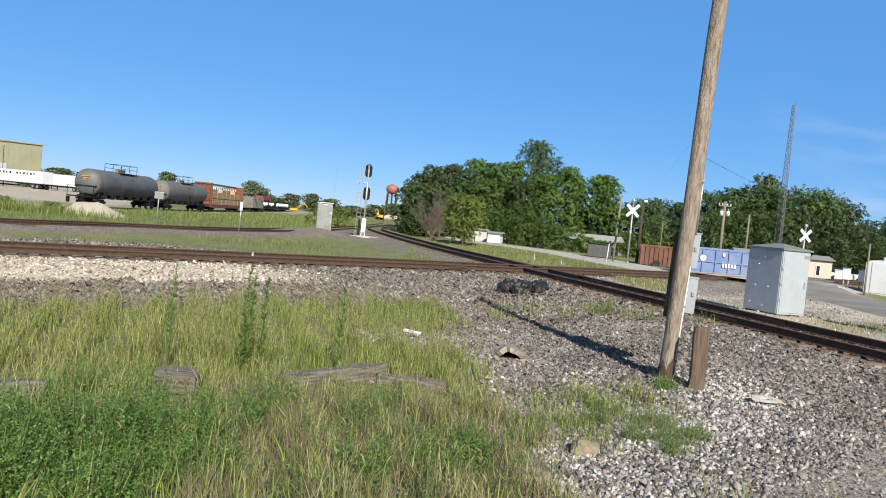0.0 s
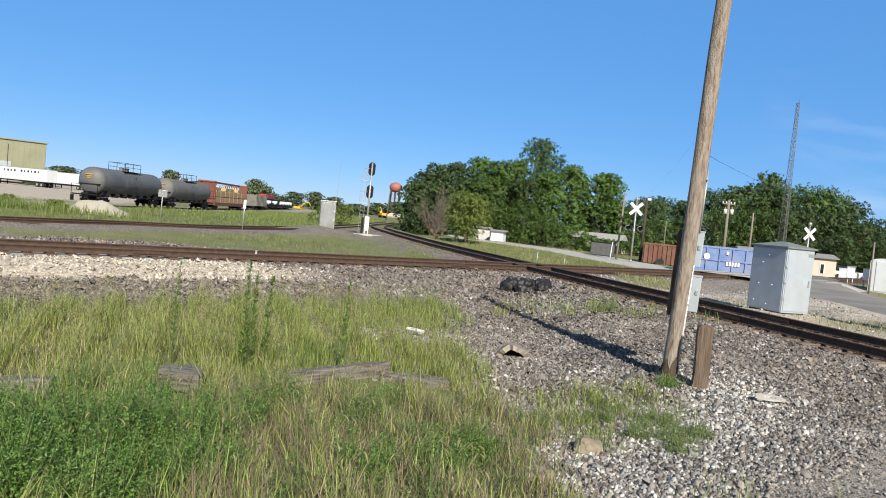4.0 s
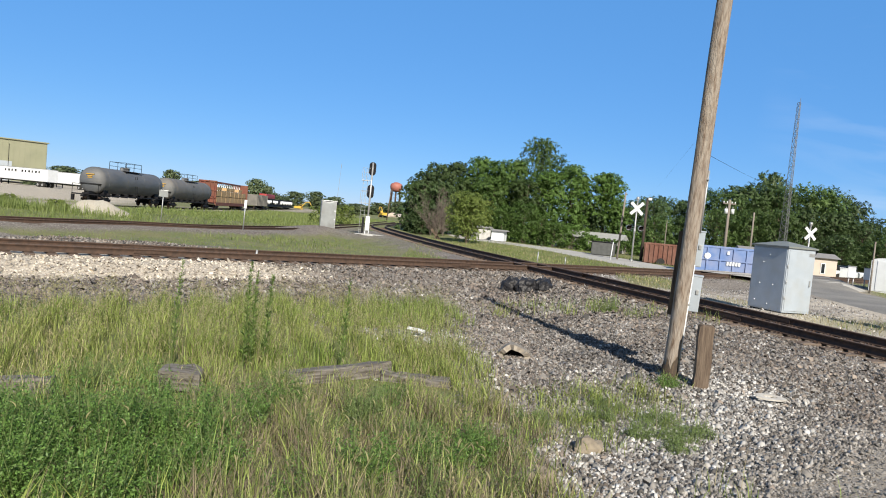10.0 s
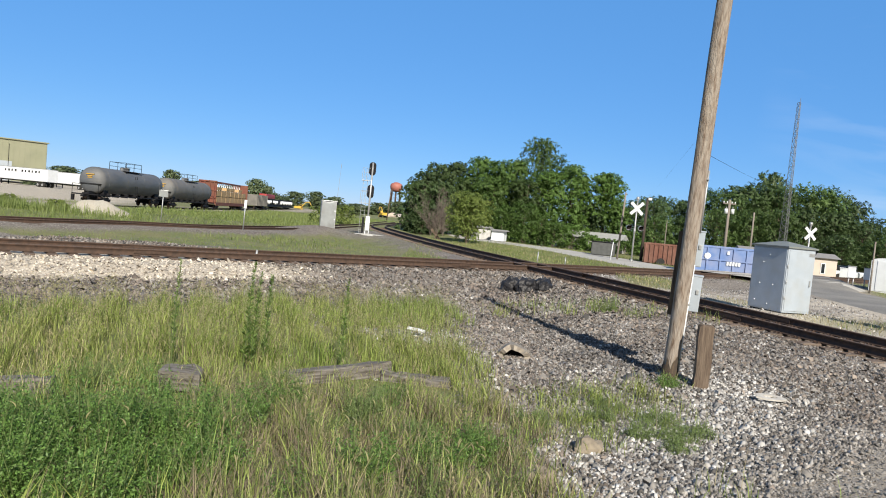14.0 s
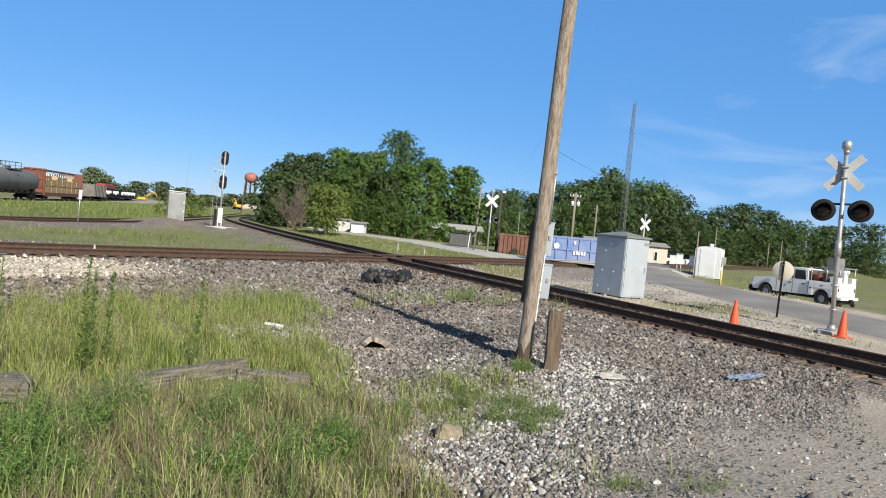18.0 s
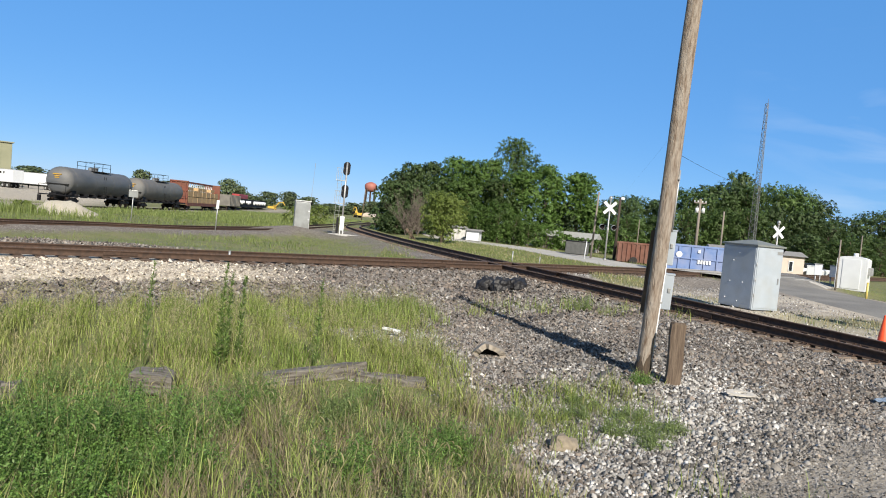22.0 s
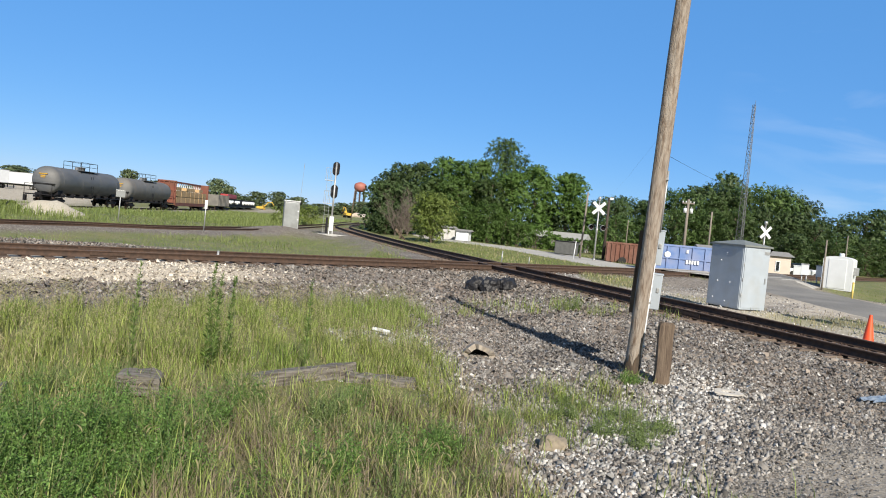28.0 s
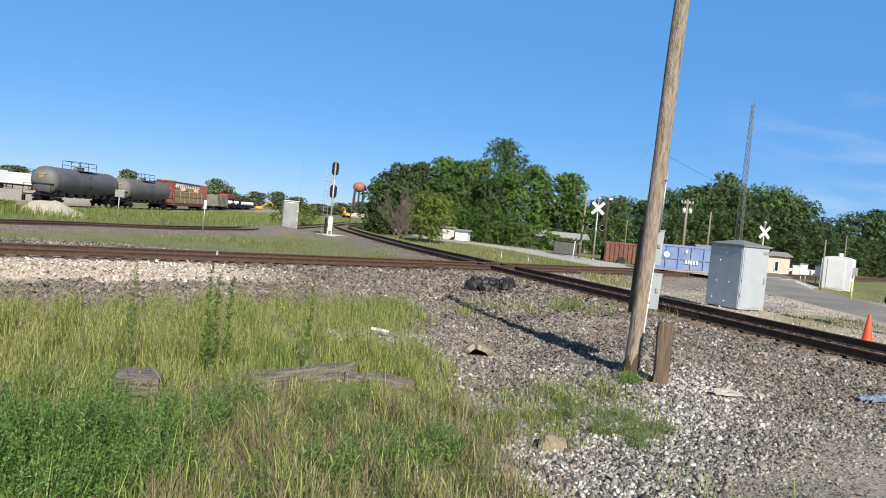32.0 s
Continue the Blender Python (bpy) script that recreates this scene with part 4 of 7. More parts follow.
    bmesh.ops.create_grid(bm, x_segments=18, y_segments=9, size=1)
    for v in bm.verts:
        e = 0.8 + 0.3 * noise.noise(v.co * 2.3)
        v.co = Vector((v.co.x * 0.58 * e, v.co.y * 0.15 * e, 0.045 + 0.035 * noise.noise(v.co * 4)))
    bmesh.ops.solidify(bm, geom=bm.faces[:], thickness=0.006)
    ob = tagged(part("tarpaulin_scrap", bm, mat("faded_blue_tarpaulin", (0.14, 0.20, 0.29), (0.24, 0.29, 0.36), scale=10, rough=0.5)), "faded blue tarpaulin scrap on gravel", "tarpaulin")
    ob.matrix_world = pose(7.07, 9.25, gzf(7.07, 9.25) + 0.02, 0, 0, 25)
    # white plastic strip in the grass
    ob = tagged(part("plastic_strip", box(B(), -0.17, 0.17, -0.035, 0.035, 0, 0.05, 0.012), M_WHITE), "white plastic strip lying in grass", "rubbish")
    ob.matrix_world = pose(-0.36, 12.27, gzf(-0.36, 12.27) + 0.13, 0, 6, -8)
    for i, (x, y, s) in enumerate(((0.92, 5.2, 0.15), (1.62, 6.5, 0.13))):
        bm = B()
        bmesh.ops.create_icosphere(bm, subdivisions=2, radius=1)
        for v in bm.verts:
            k = 1 + 0.45 * noise.noise(v.co * 1.6 + Vector((i * 4, 0, 0)))
            v.co = Vector((v.co.x * s * k * 1.3, v.co.y * s * k, v.co.z * s * k * 0.7))
        ob = tagged(part("rock", bm, mat("tan_sandstone", (0.22, 0.185, 0.14), (0.30, 0.255, 0.19), scale=14, rough=0.95, bump=0.5)), "tan stone lying among gravel and weeds", "rock", "loose rocks")
        ob.matrix_world = pose(x, y, gzf(x, y) + 0.05, 10, 0, 40 * i)
    # cast-off ties in the weeds
    for i, (x0, y0, x1, y1, lift, w) in enumerate(((-2.98, 7.30, -2.54, 7.38, 0.27, 0.30), (-1.9, 8.2, -0.62, 9.15, 0.17, 0.24), (-0.66, 8.85, 0.28, 8.85, 0.10, 0.22), (-4.5, 6.5, -3.85, 6.75, 0.18, 0.24))):
        ln = math.hypot(x1 - x0, y1 - y0)
        bm = B()
        box(bm, -ln / 2, ln / 2, -w / 2, w / 2, -0.24, 0.0, 0.02)
        bmesh.ops.subdivide_edges(bm, edges=[e for e in bm.edges if e.calc_length() > 0.3], cuts=6)
        for v in bm.verts:
            v.co += Vector((noise.noise(v.co * 5 + Vector((i, 0, 0))), noise.noise(v.co * 6), noise.noise(v.co * 7 + Vector((0, i, 0))))) * 0.035
        ob = tagged(part("old_tie", bm, M_OLDTIE), "grey rotten railway tie lying in weeds", "railway tie", "cast-off ties")
        cx, cy = (x0 + x1) / 2, (y0 + y1) / 2
        ob.matrix_world = pose(cx, cy, gzf(cx, cy) + lift, 4 * (-1) ** i, 2 * (-1) ** i, math.degrees(math.atan2(y1 - y0, x1 - x0)))


rubbish()


# ---- the yard ----
def wheelset(parent, x, gauge=0.75, r=0.42):
    w = part("wheelset", tube(B(), (x, -gauge, r), (x, gauge, r), 0.08, sides=8), M_BLACK, parent)
    for s in (-1, 1):
        part("wheel", lathe(B(), [(0, -0.06), (r, -0.06), (r, 0.02), (r + 0.03, 0.03), (r + 0.03, 0.06), (0, 0.06)], pose(x, s * gauge, r, 90, 0, 0), 20), M_RAIL_SIDE, w)


def bogie(parent, x):
    t = part("bogie", box(B(), x - 1.25, x + 1.25, 0.86, 0.98, 0.42, 0.66, 0.05), M_BLACK, parent)
    part("side_frame", box(B(), x - 1.25, x + 1.25, -0.98, -0.86, 0.42, 0.66, 0.05), M_BLACK, t)
    part("bolster", box(B(), x - 0.25, x + 0.25, -0.95, 0.95, 0.5, 0.86, 0.04), M_BLACK, t)
    for dx in (-0.85, 0.85):
        wheelset(parent, x + dx)


YARD_Z = -0.56


def tank_car(m, paint, label):
    t = thing("tank_car", m, label, "tank wagon", "tank wagons")
    L, R = 7.7, 1.43
    cz = 1.15 + R
    prof = [(0, -L)] + [(R * math.sin(a), -L + 0.75 * (1 - math.cos(a))) for a in (math.pi / 2 * i / 7 for i in range(1, 8))]
    prof += [(R, z) for z in (-3.6, -3.58, -1.2, 1.2, 3.58, 3.6)] + [(r, -z) for r, z in prof[::-1]]
    tank = part("tank", lathe(B(), prof, pose(0, 0, cz, 0, 90, 0), 40), paint, t)
    for x in (-6.2, -2.1, 2.1, 6.2):
        part("seam_ring", lathe(B(), [(R + 0.002, -0.04), (R + 0.018, -0.03), (R + 0.018, 0.03), (R + 0.002, 0.04)], pose(x, 0, cz, 0, 90, 0), 40), paint, tank)
    dome = part("manway", lathe(B(), [(0.34, -0.1), (0.34, 0.28), (0.40, 0.30), (0.40, 0.36), (0, 0.42)], pose(0.2, 0, cz + R - 0.03), 18), M_TANK, t)
    part("valve_housing", lathe(B(), [(0.22, -0.1), (0.22, 0.3), (0, 0.36)], pose(-0.9, 0, cz + R - 0.03), 14), M_TANK, dome)
    deck = part("top_platform", box(B(), -1.9, 1.9, -0.95, 0.95, cz + R - 0.12, cz + R - 0.08, 0.01), M_BLACK, t)
    for sy in (-0.95, 0.95):
        for px in (-1.9, 0, 1.9):
            part("railing_post", tube(B(), (px, sy, cz + R - 0.3), (px, sy, cz + R + 0.85), 0.028, sides=6), M_BLACK, deck)
        for dz in (0.4, 0.85):
            part("railing_bar", tube(B(), (-1.9, sy, cz + R + dz), (1.9, sy, cz + R + dz), 0.025, sides=6), M_BLACK, deck)
    for px in (-1.9, 1.9):
        part("railing_bar", tube(B(), (px, -0.95, cz + R + 0.85), (px, 0.95, cz + R + 0.85), 0.025, sides=6), M_BLACK, deck)
    for sx in (-1, 1):
        part("stub_sill", box(B(), sx * 6.2 - 2.2, sx * 6.2 + 2.2, -0.35, 0.35, 0.86, 1.25, 0.04), M_BLACK, t)
        p = part("end_platform", box(B(), sx * 8.15 - 0.35, sx * 8.15 + 0.35, -1.4, 1.4, 1.02, 1.12, 0.02), M_BLACK, t)
        part("coupler", box(B(), sx * 8.75 - 0.35, sx * 8.75 + 0.35, -0.14, 0.14, 0.78, 1.0, 0.04), M_BLACK, p)
        for sy in (-1.35, 1.35):
            part("grab_post", tube(B(), (sx * 8.45, sy, 0.6), (sx * 8.45, sy, 2.1), 0.03, sides=6), M_BLACK, p)
        part("grab_bar", tube(B(), (sx * 8.45, -1.35, 2.1), (sx * 8.45, 1.35, 2.1), 0.03, sides=6), M_BLACK, p)
        part("step", box(B(), sx * 8.3 - 0.15, sx * 8.3 + 0.15, 1.2, 1.45, 0.35, 0.95, 0.02), M_BLACK, p)
        bogie(t, sx * 6.2)
        part("saddle", box(B(), sx * 6.2 - 0.5, sx * 6.2 + 0.5, -1.05, 1.05, 1.1, 1.75, 0.05), M_BLACK, t)
    for sy in (-1, 1):
        for dx in (-0.22, 0.22):
            part("side_ladder", tube(B(), (dx, sy * 1.52, 0.9), (dx, sy * 1.3, 3.4), 0.022, sides=6), M_BLACK, t)
        part("running_board", box(B(), -8.1, 8.1, sy * 1.36 - 0.12, sy * 1.36 + 0.12, 0.98, 1.08, 0.01), M_BLACK, t)
        for k in range(7):
            part("board_bracket", box(B(), -6.0 + 2 * k - 0.04, -6.0 + 2 * k + 0.04, sy * 1.0 - 0.4, sy * 1.0 + 0.4, 0.9, 1.3, 0.01), M_BLACK, t)
    yellow = mat("yellow_stencil", (0.52, 0.30, 0.03), (0.42, 0.24, 0.03), scale=6, rough=0.7)
    for zz, hw in ((0.62, 0.42), (0.42, 0.26), (0.26, 0.22)):
        part("stencil_bar", box(B(), -L - 0.015, -L + 0.12, -hw, hw, cz + zz - 0.045, cz + zz + 0.045, 0.005), yellow, tank, "faded yellow stencil bar")
    part("end_rib", box(B(), -L - 0.02, -L + 0.5, -1.12, 1.12, cz - 0.40, cz - 0.34, 0.02), M_BLACK, tank)
    return t


tank_car(pose(-37.5, 77.6, YARD_Z + 0.05, 0, 0, 90.2), M_TANK, "faded black railway tank wagon standing on a siding")
tank_car(pose(-37.5, 95.4, YARD_Z - 0.1, 0, 0, 90.4), M_TANK2, "dusty grey railway tank wagon coupled behind another")


def lumber_car():
    t = thing("lumber_car", pose(-39.4, 118.5, YARD_Z - 0.2, 0, 0, 93.5), "red centre-beam wagon loaded with stacked lumber", "lumber wagon")
    L = 10.6
    part("deck", box(B(), -L, L, -1.4, 1.4, 0.95, 1.2, 0.03), M_REDCAR, t)
    part("side_sill", box(B(), -L, L, -1.46, -1.38, 0.75, 1.28, 0.02), M_REDCAR, t)
    for sx in (-1, 1):
        b = part("bulkhead", box(B(), sx * L - 0.12, sx * L + 0.12, -1.45, 1.45, 1.2, 4.75, 0.04), M_REDCAR, t)
        for sy in (-1.1, -0.4, 0.4, 1.1):
            part("stiffener", box(B(), sx * (L + 0.2) - 0.1, sx * (L + 0.2) + 0.1, sy - 0.08, sy + 0.08, 1.2, 4.6, 0.02), M_REDCAR, b)
        for zz in (2.0, 3.2, 4.6):
            part("cross_rib", box(B(), sx * (L + 0.2) - 0.1, sx * (L + 0.2) + 0.1, -1.4, 1.4, zz - 0.08, zz + 0.08, 0.02), M_REDCAR, b)
        bogie(t, sx * 8.2)
    part("centre_beam", box(B(), -L, L, -0.07, 0.07, 4.45, 4.75, 0.02), M_REDCAR, t)
    for i in range(17):
        x = -L + L * 2 * (i + 0.5) / 17
        part("upright", box(B(), x - 0.07, x + 0.07, -0.06, 0.06, 1.2, 4.5, 0.01), M_WHITE, t, "pale upright")
    rnd = random.Random(2)
    for i in range(7):
        for k in range(3 if i in (0, 2, 3, 5) else 2):
            x = -L + 0.7 + i * 2.8
            z = 1.28 + k * 1.0
            for sy in (-1, 1):
                o = part("lumber_pack", box(B(), x + 0.05, x + 2.7 + rnd.uniform(-0.15, 0.0), sy * 0.75 - 0.6, sy * 0.75 + 0.6, z, z + (0.9 if k < 2 else 0.5), 0.015), M_LUMBER, t, "banded stack of sawn lumber")
                for dx in (0.6, 1.9):
                    part("band", box(B(), x + dx, x + dx + 0.02, sy * 0.75 - 0.61, sy * 0.75 + 0.61, z - 0.01, z + (0.912 if k < 2 else 0.512)), M_BLACK, o)


lumber_car()


def gondola():
    t = thing("gondola_car", pose(-42.6, 149.0, -0.8, 0, 0, 94), "weathered grey open railway wagon", "railway wagon")
    g = mat("weathered_grey_wagon", (0.13, 0.125, 0.115), (0.19, 0.18, 0.165), scale=1.2, rough=0.8)
    part("body", box(B(), -5.5, 5.5, -1.45, 1.45, 1.0, 3.4, 0.05), g, t)
    for i in range(9):
        part("rib", box(B(), -5.4 + i * 1.33, -5.25 + i * 1.33, -1.56, -1.44, 1.0, 3.4, 0.02), g, t)
    for sx in (-1, 1):
        bogie(t, sx * 3.9)


def flat_car():
    t = thing("flat_car", pose(-49.2, 192.0, -1.1, 0, 0, 93), "black flat wagon carrying rows of white drums", "railway wagon")
    part("deck", box(B(), -21, 21, -1.4, 1.4, 0.95, 1.35, 0.04), M_BLACK, t)
    for sx in (-1, 1):
        bogie(t, sx * 17)
        bogie(t, sx * 4)
    part("load_rack", box(B(), -20, 20, -1.1, 1.2, 1.35, 3.1, 0.05), M_BLACK, t)
    rnd = random.Random(6)
    for i in range(19):
        if i in (4, 8, 9):
            continue
        x = -19 + i * 2.05
        part("drum", tube(B(), (x, -1.32, 1.75 + 0.25 * (i % 2)), (x + 0.35, -1.32, 2.6), 0.30, sides=12), M_WHITE, t, "white drum")
    part("red_hood", box(B(), -17, -6, -1.0, 1.0, 3.1, 4.3, 0.2), mat("red_painted_hood", (0.38, 0.03, 0.035), (0.30, 0.03, 0.03), rough=0.5), t, "red painted hood")


gondola()
flat_car()
YARD_LINE = smooth_line([(-37.4, 30), (-37.5, 60), (-37.5, 80), (-37.6, 100), (-39.4, 118), (-42.6, 149), (-46.4, 185), (-50, 230)], 2.0)
yard = thing("railway_track", Matrix(), "yard siding under standing wagons", "railway track", "railway tracks")
for off in (GAUGE / 2, -GAUGE / 2):
    rail(yard, YARD_LINE, off, YARD_Z)


def excavator(x, y, z, rz, s, label):
    t = thing("excavator", pose(x, y, z, 0, 0, rz) @ Matrix.Diagonal((s, s, s, 1)), label, "excavator", "excavators")
    for sy in (-1.1, 1.1):
        c = part("crawler", box(B(), -1.9, 1.9, sy - 0.3, sy + 0.3, 0, 0.85, 0.3), M_BLACK, t)
        part("drive_wheel", tube(B(), (1.5, sy - 0.33, 0.42), (1.5, sy + 0.33, 0.42), 0.34), M_YELLOW, c)
    part("house", box(B(), -2.2, 1.2, -1.25, 1.25, 1.0, 2.15, 0.12), M_YELLOW, t)
    cab_ = part("cab", box(B(), 0.1, 1.5, 0.2, 1.25, 1.0, 2.9, 0.1), M_YELLOW, t)
    part("window", box(B(), 0.25, 1.53, 0.17, 1.28, 1.9, 2.7, 0.05), M_GLASS, cab_)
    for a, b, r in (((1.0, -0.3, 1.6), (3.2, -0.3, 4.3), 0.28), ((3.2, -0.3, 4.3), (5.2, -0.3, 4.6), 0.25)):
        part("boom", tube(B(), a, b, r, r * 0.8, 8), M_YELLOW, t)
    part("stick", tube(B(), (5.1, -0.3, 4.7), (6.6, -0.3, 2.3), 0.2, 0.16, 8), M_YELLOW, t)
    part("bucket", box(B(), 6.1, 7.1, -0.8, 0.2, 1.4, 2.3, 0.2), M_BLACK, t)


excavator(-50.2, 228.0, -0.9, -5, 0.68, "yellow crawler excavator far off in the yard")
excavator(-22.6, 240.0, gzf(-22.6, 240.0), 118, 0.8, "yellow crawler excavator working by the far track")


def trailer(x, y, z, rz, length, label):
    t = thing("semi_trailer", pose(x, y, z, 0, 0, rz), label, "trailer", "box trailers")
    L = length / 2
    body = part("box_body", box(B(), -L, L, -1.28, 1.28, 1.15, 3.75, 0.05), M_WHITE, t)
    for sz in (1.12, 3.72):
        part("edge_rail", box(B(), -L - 0.01, L + 0.01, -1.3, 1.3, sz, sz + 0.1, 0.01), M_GALV, body)
    part("chassis", box(B(), -L + 0.3, L - 0.3, -0.5, 0.5, 0.9, 1.15, 0.02), M_BLACK, t)
    for dx in (L - 1.4, L - 2.7):
        for sy in (-1.0, 1.0):
            w = part("wheel", tube(B(), (dx, sy - 0.25, 0.5), (dx, sy + 0.25, 0.5), 0.5, sides=18), M_RUBBER, t)
            part("rim", tube(B(), (dx, sy - 0.27, 0.5), (dx, sy + 0.27, 0.5), 0.25, sides=14), M_GALV, w)
    for sy in (-0.8, 0.8):
        part("landing_leg", box(B(), -L + 2.6, -L + 2.8, sy - 0.06, sy + 0.06, 0, 1.1, 0.01), M_BLACK, t)
    return t, body


tr, body = trailer(-91.6, 144.4, gzf(-91.6, 144.4) - 0.03, -20, 16.8, "white box trailer with dark lettering parked on the lot")
for i in range(11):
    if i == 4:
        continue
    part("lettering_bar", box(B(), -4.2 + i * 1.0, -4.2 + i * 1.0 + 0.35 + 0.15 * (i % 2), -1.296, -1.284, 2.85, 3.3), M_BLACK, body, "unreadable dark letter")
trailer(-89.5, 159.0, gzf(-89.5, 159.0) - 0.03, -20, 13.0, "white box trailer parked behind another")
fender = thing("truck_tractor", pose(-101.0, 142.6, gzf(-101, 142.6) - 0.03, 0, 0, -20), "dark road tractor with curved fenders in front of a trailer", "truck")
part("hood", box(B(), -2.4, 1.2, -1.1, 1.1, 0.5, 1.4, 0.25), M_BLACK, fender)
for dx in (-1.7, 2.0, 6.2):
    part("wheel", tube(B(), (dx, -1.25, 0.5), (dx, -0.8, 0.5), 0.52, sides=18), M_RUBBER, fender)
    part("fender", lathe(B(), [(0.62, -0.3), (0.66, -0.3), (0.66, 0.3), (0.62, 0.3)], pose(dx, -1.0, 0.55, 90, 0, 0), 20), M_BLACK, fender)
part("frame", box(B(), 1.0, 7.2, -0.5, 0.5, 0.6, 0.9, 0.03), M_BLACK, fender)


def warehouse():
    t = thing("warehouse", pose(-107.3, 175.0, 0.4, 0, 0, 38), "large olive-beige metal warehouse with ribbed walls", "warehouse")
    m = mat("olive_beige_metal_cladding", (0.255, 0.265, 0.175), (0.225, 0.235, 0.16), scale=0.3, rough=0.7, c=(0.28, 0.28, 0.2), c_scale=0.2)
    part("wall", box(B(), -70, 1.6, 0, 45, 0, 10.5, 0.05), m, t)
    part("roof", box(B(), -70.4, 2.0, -0.4, 45.4, 10.5, 10.8, 0.05), m, t)
    for i in range(56):
        part("rib", box(B(), -69.6 + i * 1.25, -69.5 + i * 1.25, -0.05, 0.02, 0.2, 10.4), m, t)
    for i in range(14):
        part("rib", box(B(), 1.58, 1.68, 0.6 + i * 3.0, 0.72 + i * 3.0, 0.2, 9.5), m, t)
    part("door", box(B(), -10.5, -6.0, -0.06, 0.1, 0.1, 5.0, 0.02), M_GREYSTEEL, t)
    part("gutter_pipe", tube(B(), (-6.8, -0.1, 0.2), (-6.8, -0.1, 9.4), 0.05, sides=8), M_BLACK, t)


warehouse()


def gravel_pile():
    bm = B()
    bmesh.ops.create_grid(bm, x_segments=60, y_segments=40, size=1)
    for v in bm.verts:
        x, y = v.co.x * 3.2, v.co.y * 2.3
        r = math.hypot(x / 2.5, y / 1.6)
        h = 1.55 * max(0.0, 1 - r) ** 0.85 + 0.7 * max(0.0, 1 - math.hypot((x + 1.6) / 1.7, y / 1.4)) + 0.10 * noise.noise(Vector((x, y, 0)) * 1.3) + 0.04 * noise.noise(Vector((x, y, 3)) * 5)
        v.co = Vector((x * 0.98, y * 0.9, h * 0.78 - 0.12))
        for f in v.link_faces:
            f.smooth = True
    ob = tagged(part("gravel_mound", bm, mat("pale_limestone_gravel", (0.44, 0.42, 0.37), (0.34, 0.32, 0.28), scale=12, rough=0.95, bump=0.7, c=(0.40, 0.36, 0.29), c_scale=1.2)), "pale limestone gravel heap overgrown at its foot", "gravel heap")
    ob.matrix_world = pose(-26.0, 50.6, gzf(-26.0, 50.6), 0, 0, 27)


gravel_pile()
def stone_patch():
    bm = B()
    bmesh.ops.create_grid(bm, x_segments=24, y_segments=18, size=1)
    for v in bm.verts:
        r = math.hypot(v.co.x, v.co.y) * (1 + 0.3 * noise.noise(v.co * 2.5))
        v.co = Vector((v.co.x * 1.9, v.co.y * 1.5, 0.16 * max(-0.6, 1 - r ** 2) + 0.03 * noise.noise(v.co * 7)))
    ob = tagged(part("white_stone_patch", bm, mat("white_crushed_stone", (0.66, 0.64, 0.58), (0.50, 0.48, 0.43), scale=14, rough=0.95, bump=0.7)), "white crushed stone around the signal foot", "crushed stone")
    ob.matrix_world = pose(-5.9, 51.6, gzf(-5.9, 51.6) + 0.0)


stone_patch()


def water_tower():
    t = thing("water_tower", pose(-27.3, 350.0, -2.2, 0, 0, 10) @ Matrix.Diagonal((0.74, 0.74, 0.86, 1)), "orange-red elevated water tank on steel legs far off", "water tower")
    # red softened so the colour carries the haze of distance
    m = mat("hazed_orange_red_tank", (0.40, 0.15, 0.12), (0.35, 0.13, 0.105), scale=0.3, rough=0.6)
    part("tank", lathe(B(), [(0, 16.4), (2.4, 16.7), (4.0, 17.9), (4.4, 19.4), (4.3, 20.6), (3.4, 21.6), (1.6, 22.3), (0, 22.6)], None, 28), m, t)
    part("riser", tube(B(), (0, 0, 0), (0, 0, 16.4), 0.6, sides=12), M_RAIL_SIDE, t)
    for i in range(4):
        a = math.tau * (i + 0.5) / 4
        part("leg", tube(B(), (5.2 * math.cos(a), 5.2 * math.sin(a), 0), (3.7 * math.cos(a), 3.7 * math.sin(a), 18.0), 0.32, sides=8), M_RAIL_SIDE, t)
        b = a + math.tau / 4
        for z0, z1 in ((0.5, 6), (6, 11.5), (11.5, 16.5)):
            r0, r1 = 5.2 - 1.5 * z0 / 18, 5.2 - 1.5 * z1 / 18
            part("brace", tube(B(), (r0 * math.cos(a), r0 * math.sin(a), z0), (r1 * math.cos(b), r1 * math.sin(b), z1), 0.08, sides=5), M_RAIL_SIDE, t)


water_tower()


def gable_house(x, y, z, rz, w, d, h, roof_h, wall, roof, label, name="house", windows=(), door=None):
    t = thing(name, pose(x, y, z, 0, 0, rz), label, "building", "far buildings")
    part("wall", box(B(), -w / 2, w / 2, -d / 2, d / 2, 0, h, 0.02), wall, t)
    bm = B()
    o = 0.25
    v = [bm.verts.new(p) for p in ((-w / 2 - o, -d / 2 - o, h), (w / 2 + o, -d / 2 - o, h), (w / 2 + o, d / 2 + o, h), (-w / 2 - o, d / 2 + o, h), (-w / 2 - o, 0, h + roof_h), (w / 2 + o, 0, h + roof_h))]
    for f in ((3, 2, 1, 0), (0, 1, 5, 4), (2, 3, 4, 5), (1, 2, 5), (3, 0, 4)):
        bm.faces.new([v[i] for i in f])
    part("roof", bm, roof, t)
    for x0, x1, z0, z1 in windows:
        f = part("window", box(B(), x0 - 0.07, x1 + 0.07, -d / 2 - 0.04, -d / 2 + 0.02, z0 - 0.07, z1 + 0.07, 0.01), M_WHITE, t)
        part("pane", box(B(), x0, x1, -d / 2 - 0.05, -d / 2 - 0.03, z0, z1), M_GLASS, f)
    if door:
        part("door", box(B(), door[0], door[1], -d / 2 - 0.05, -d / 2 + 0.02, 0.02, 2.05, 0.01), mat("dull_red_door", (0.20, 0.06, 0.045), rough=0.6), t)
    return t


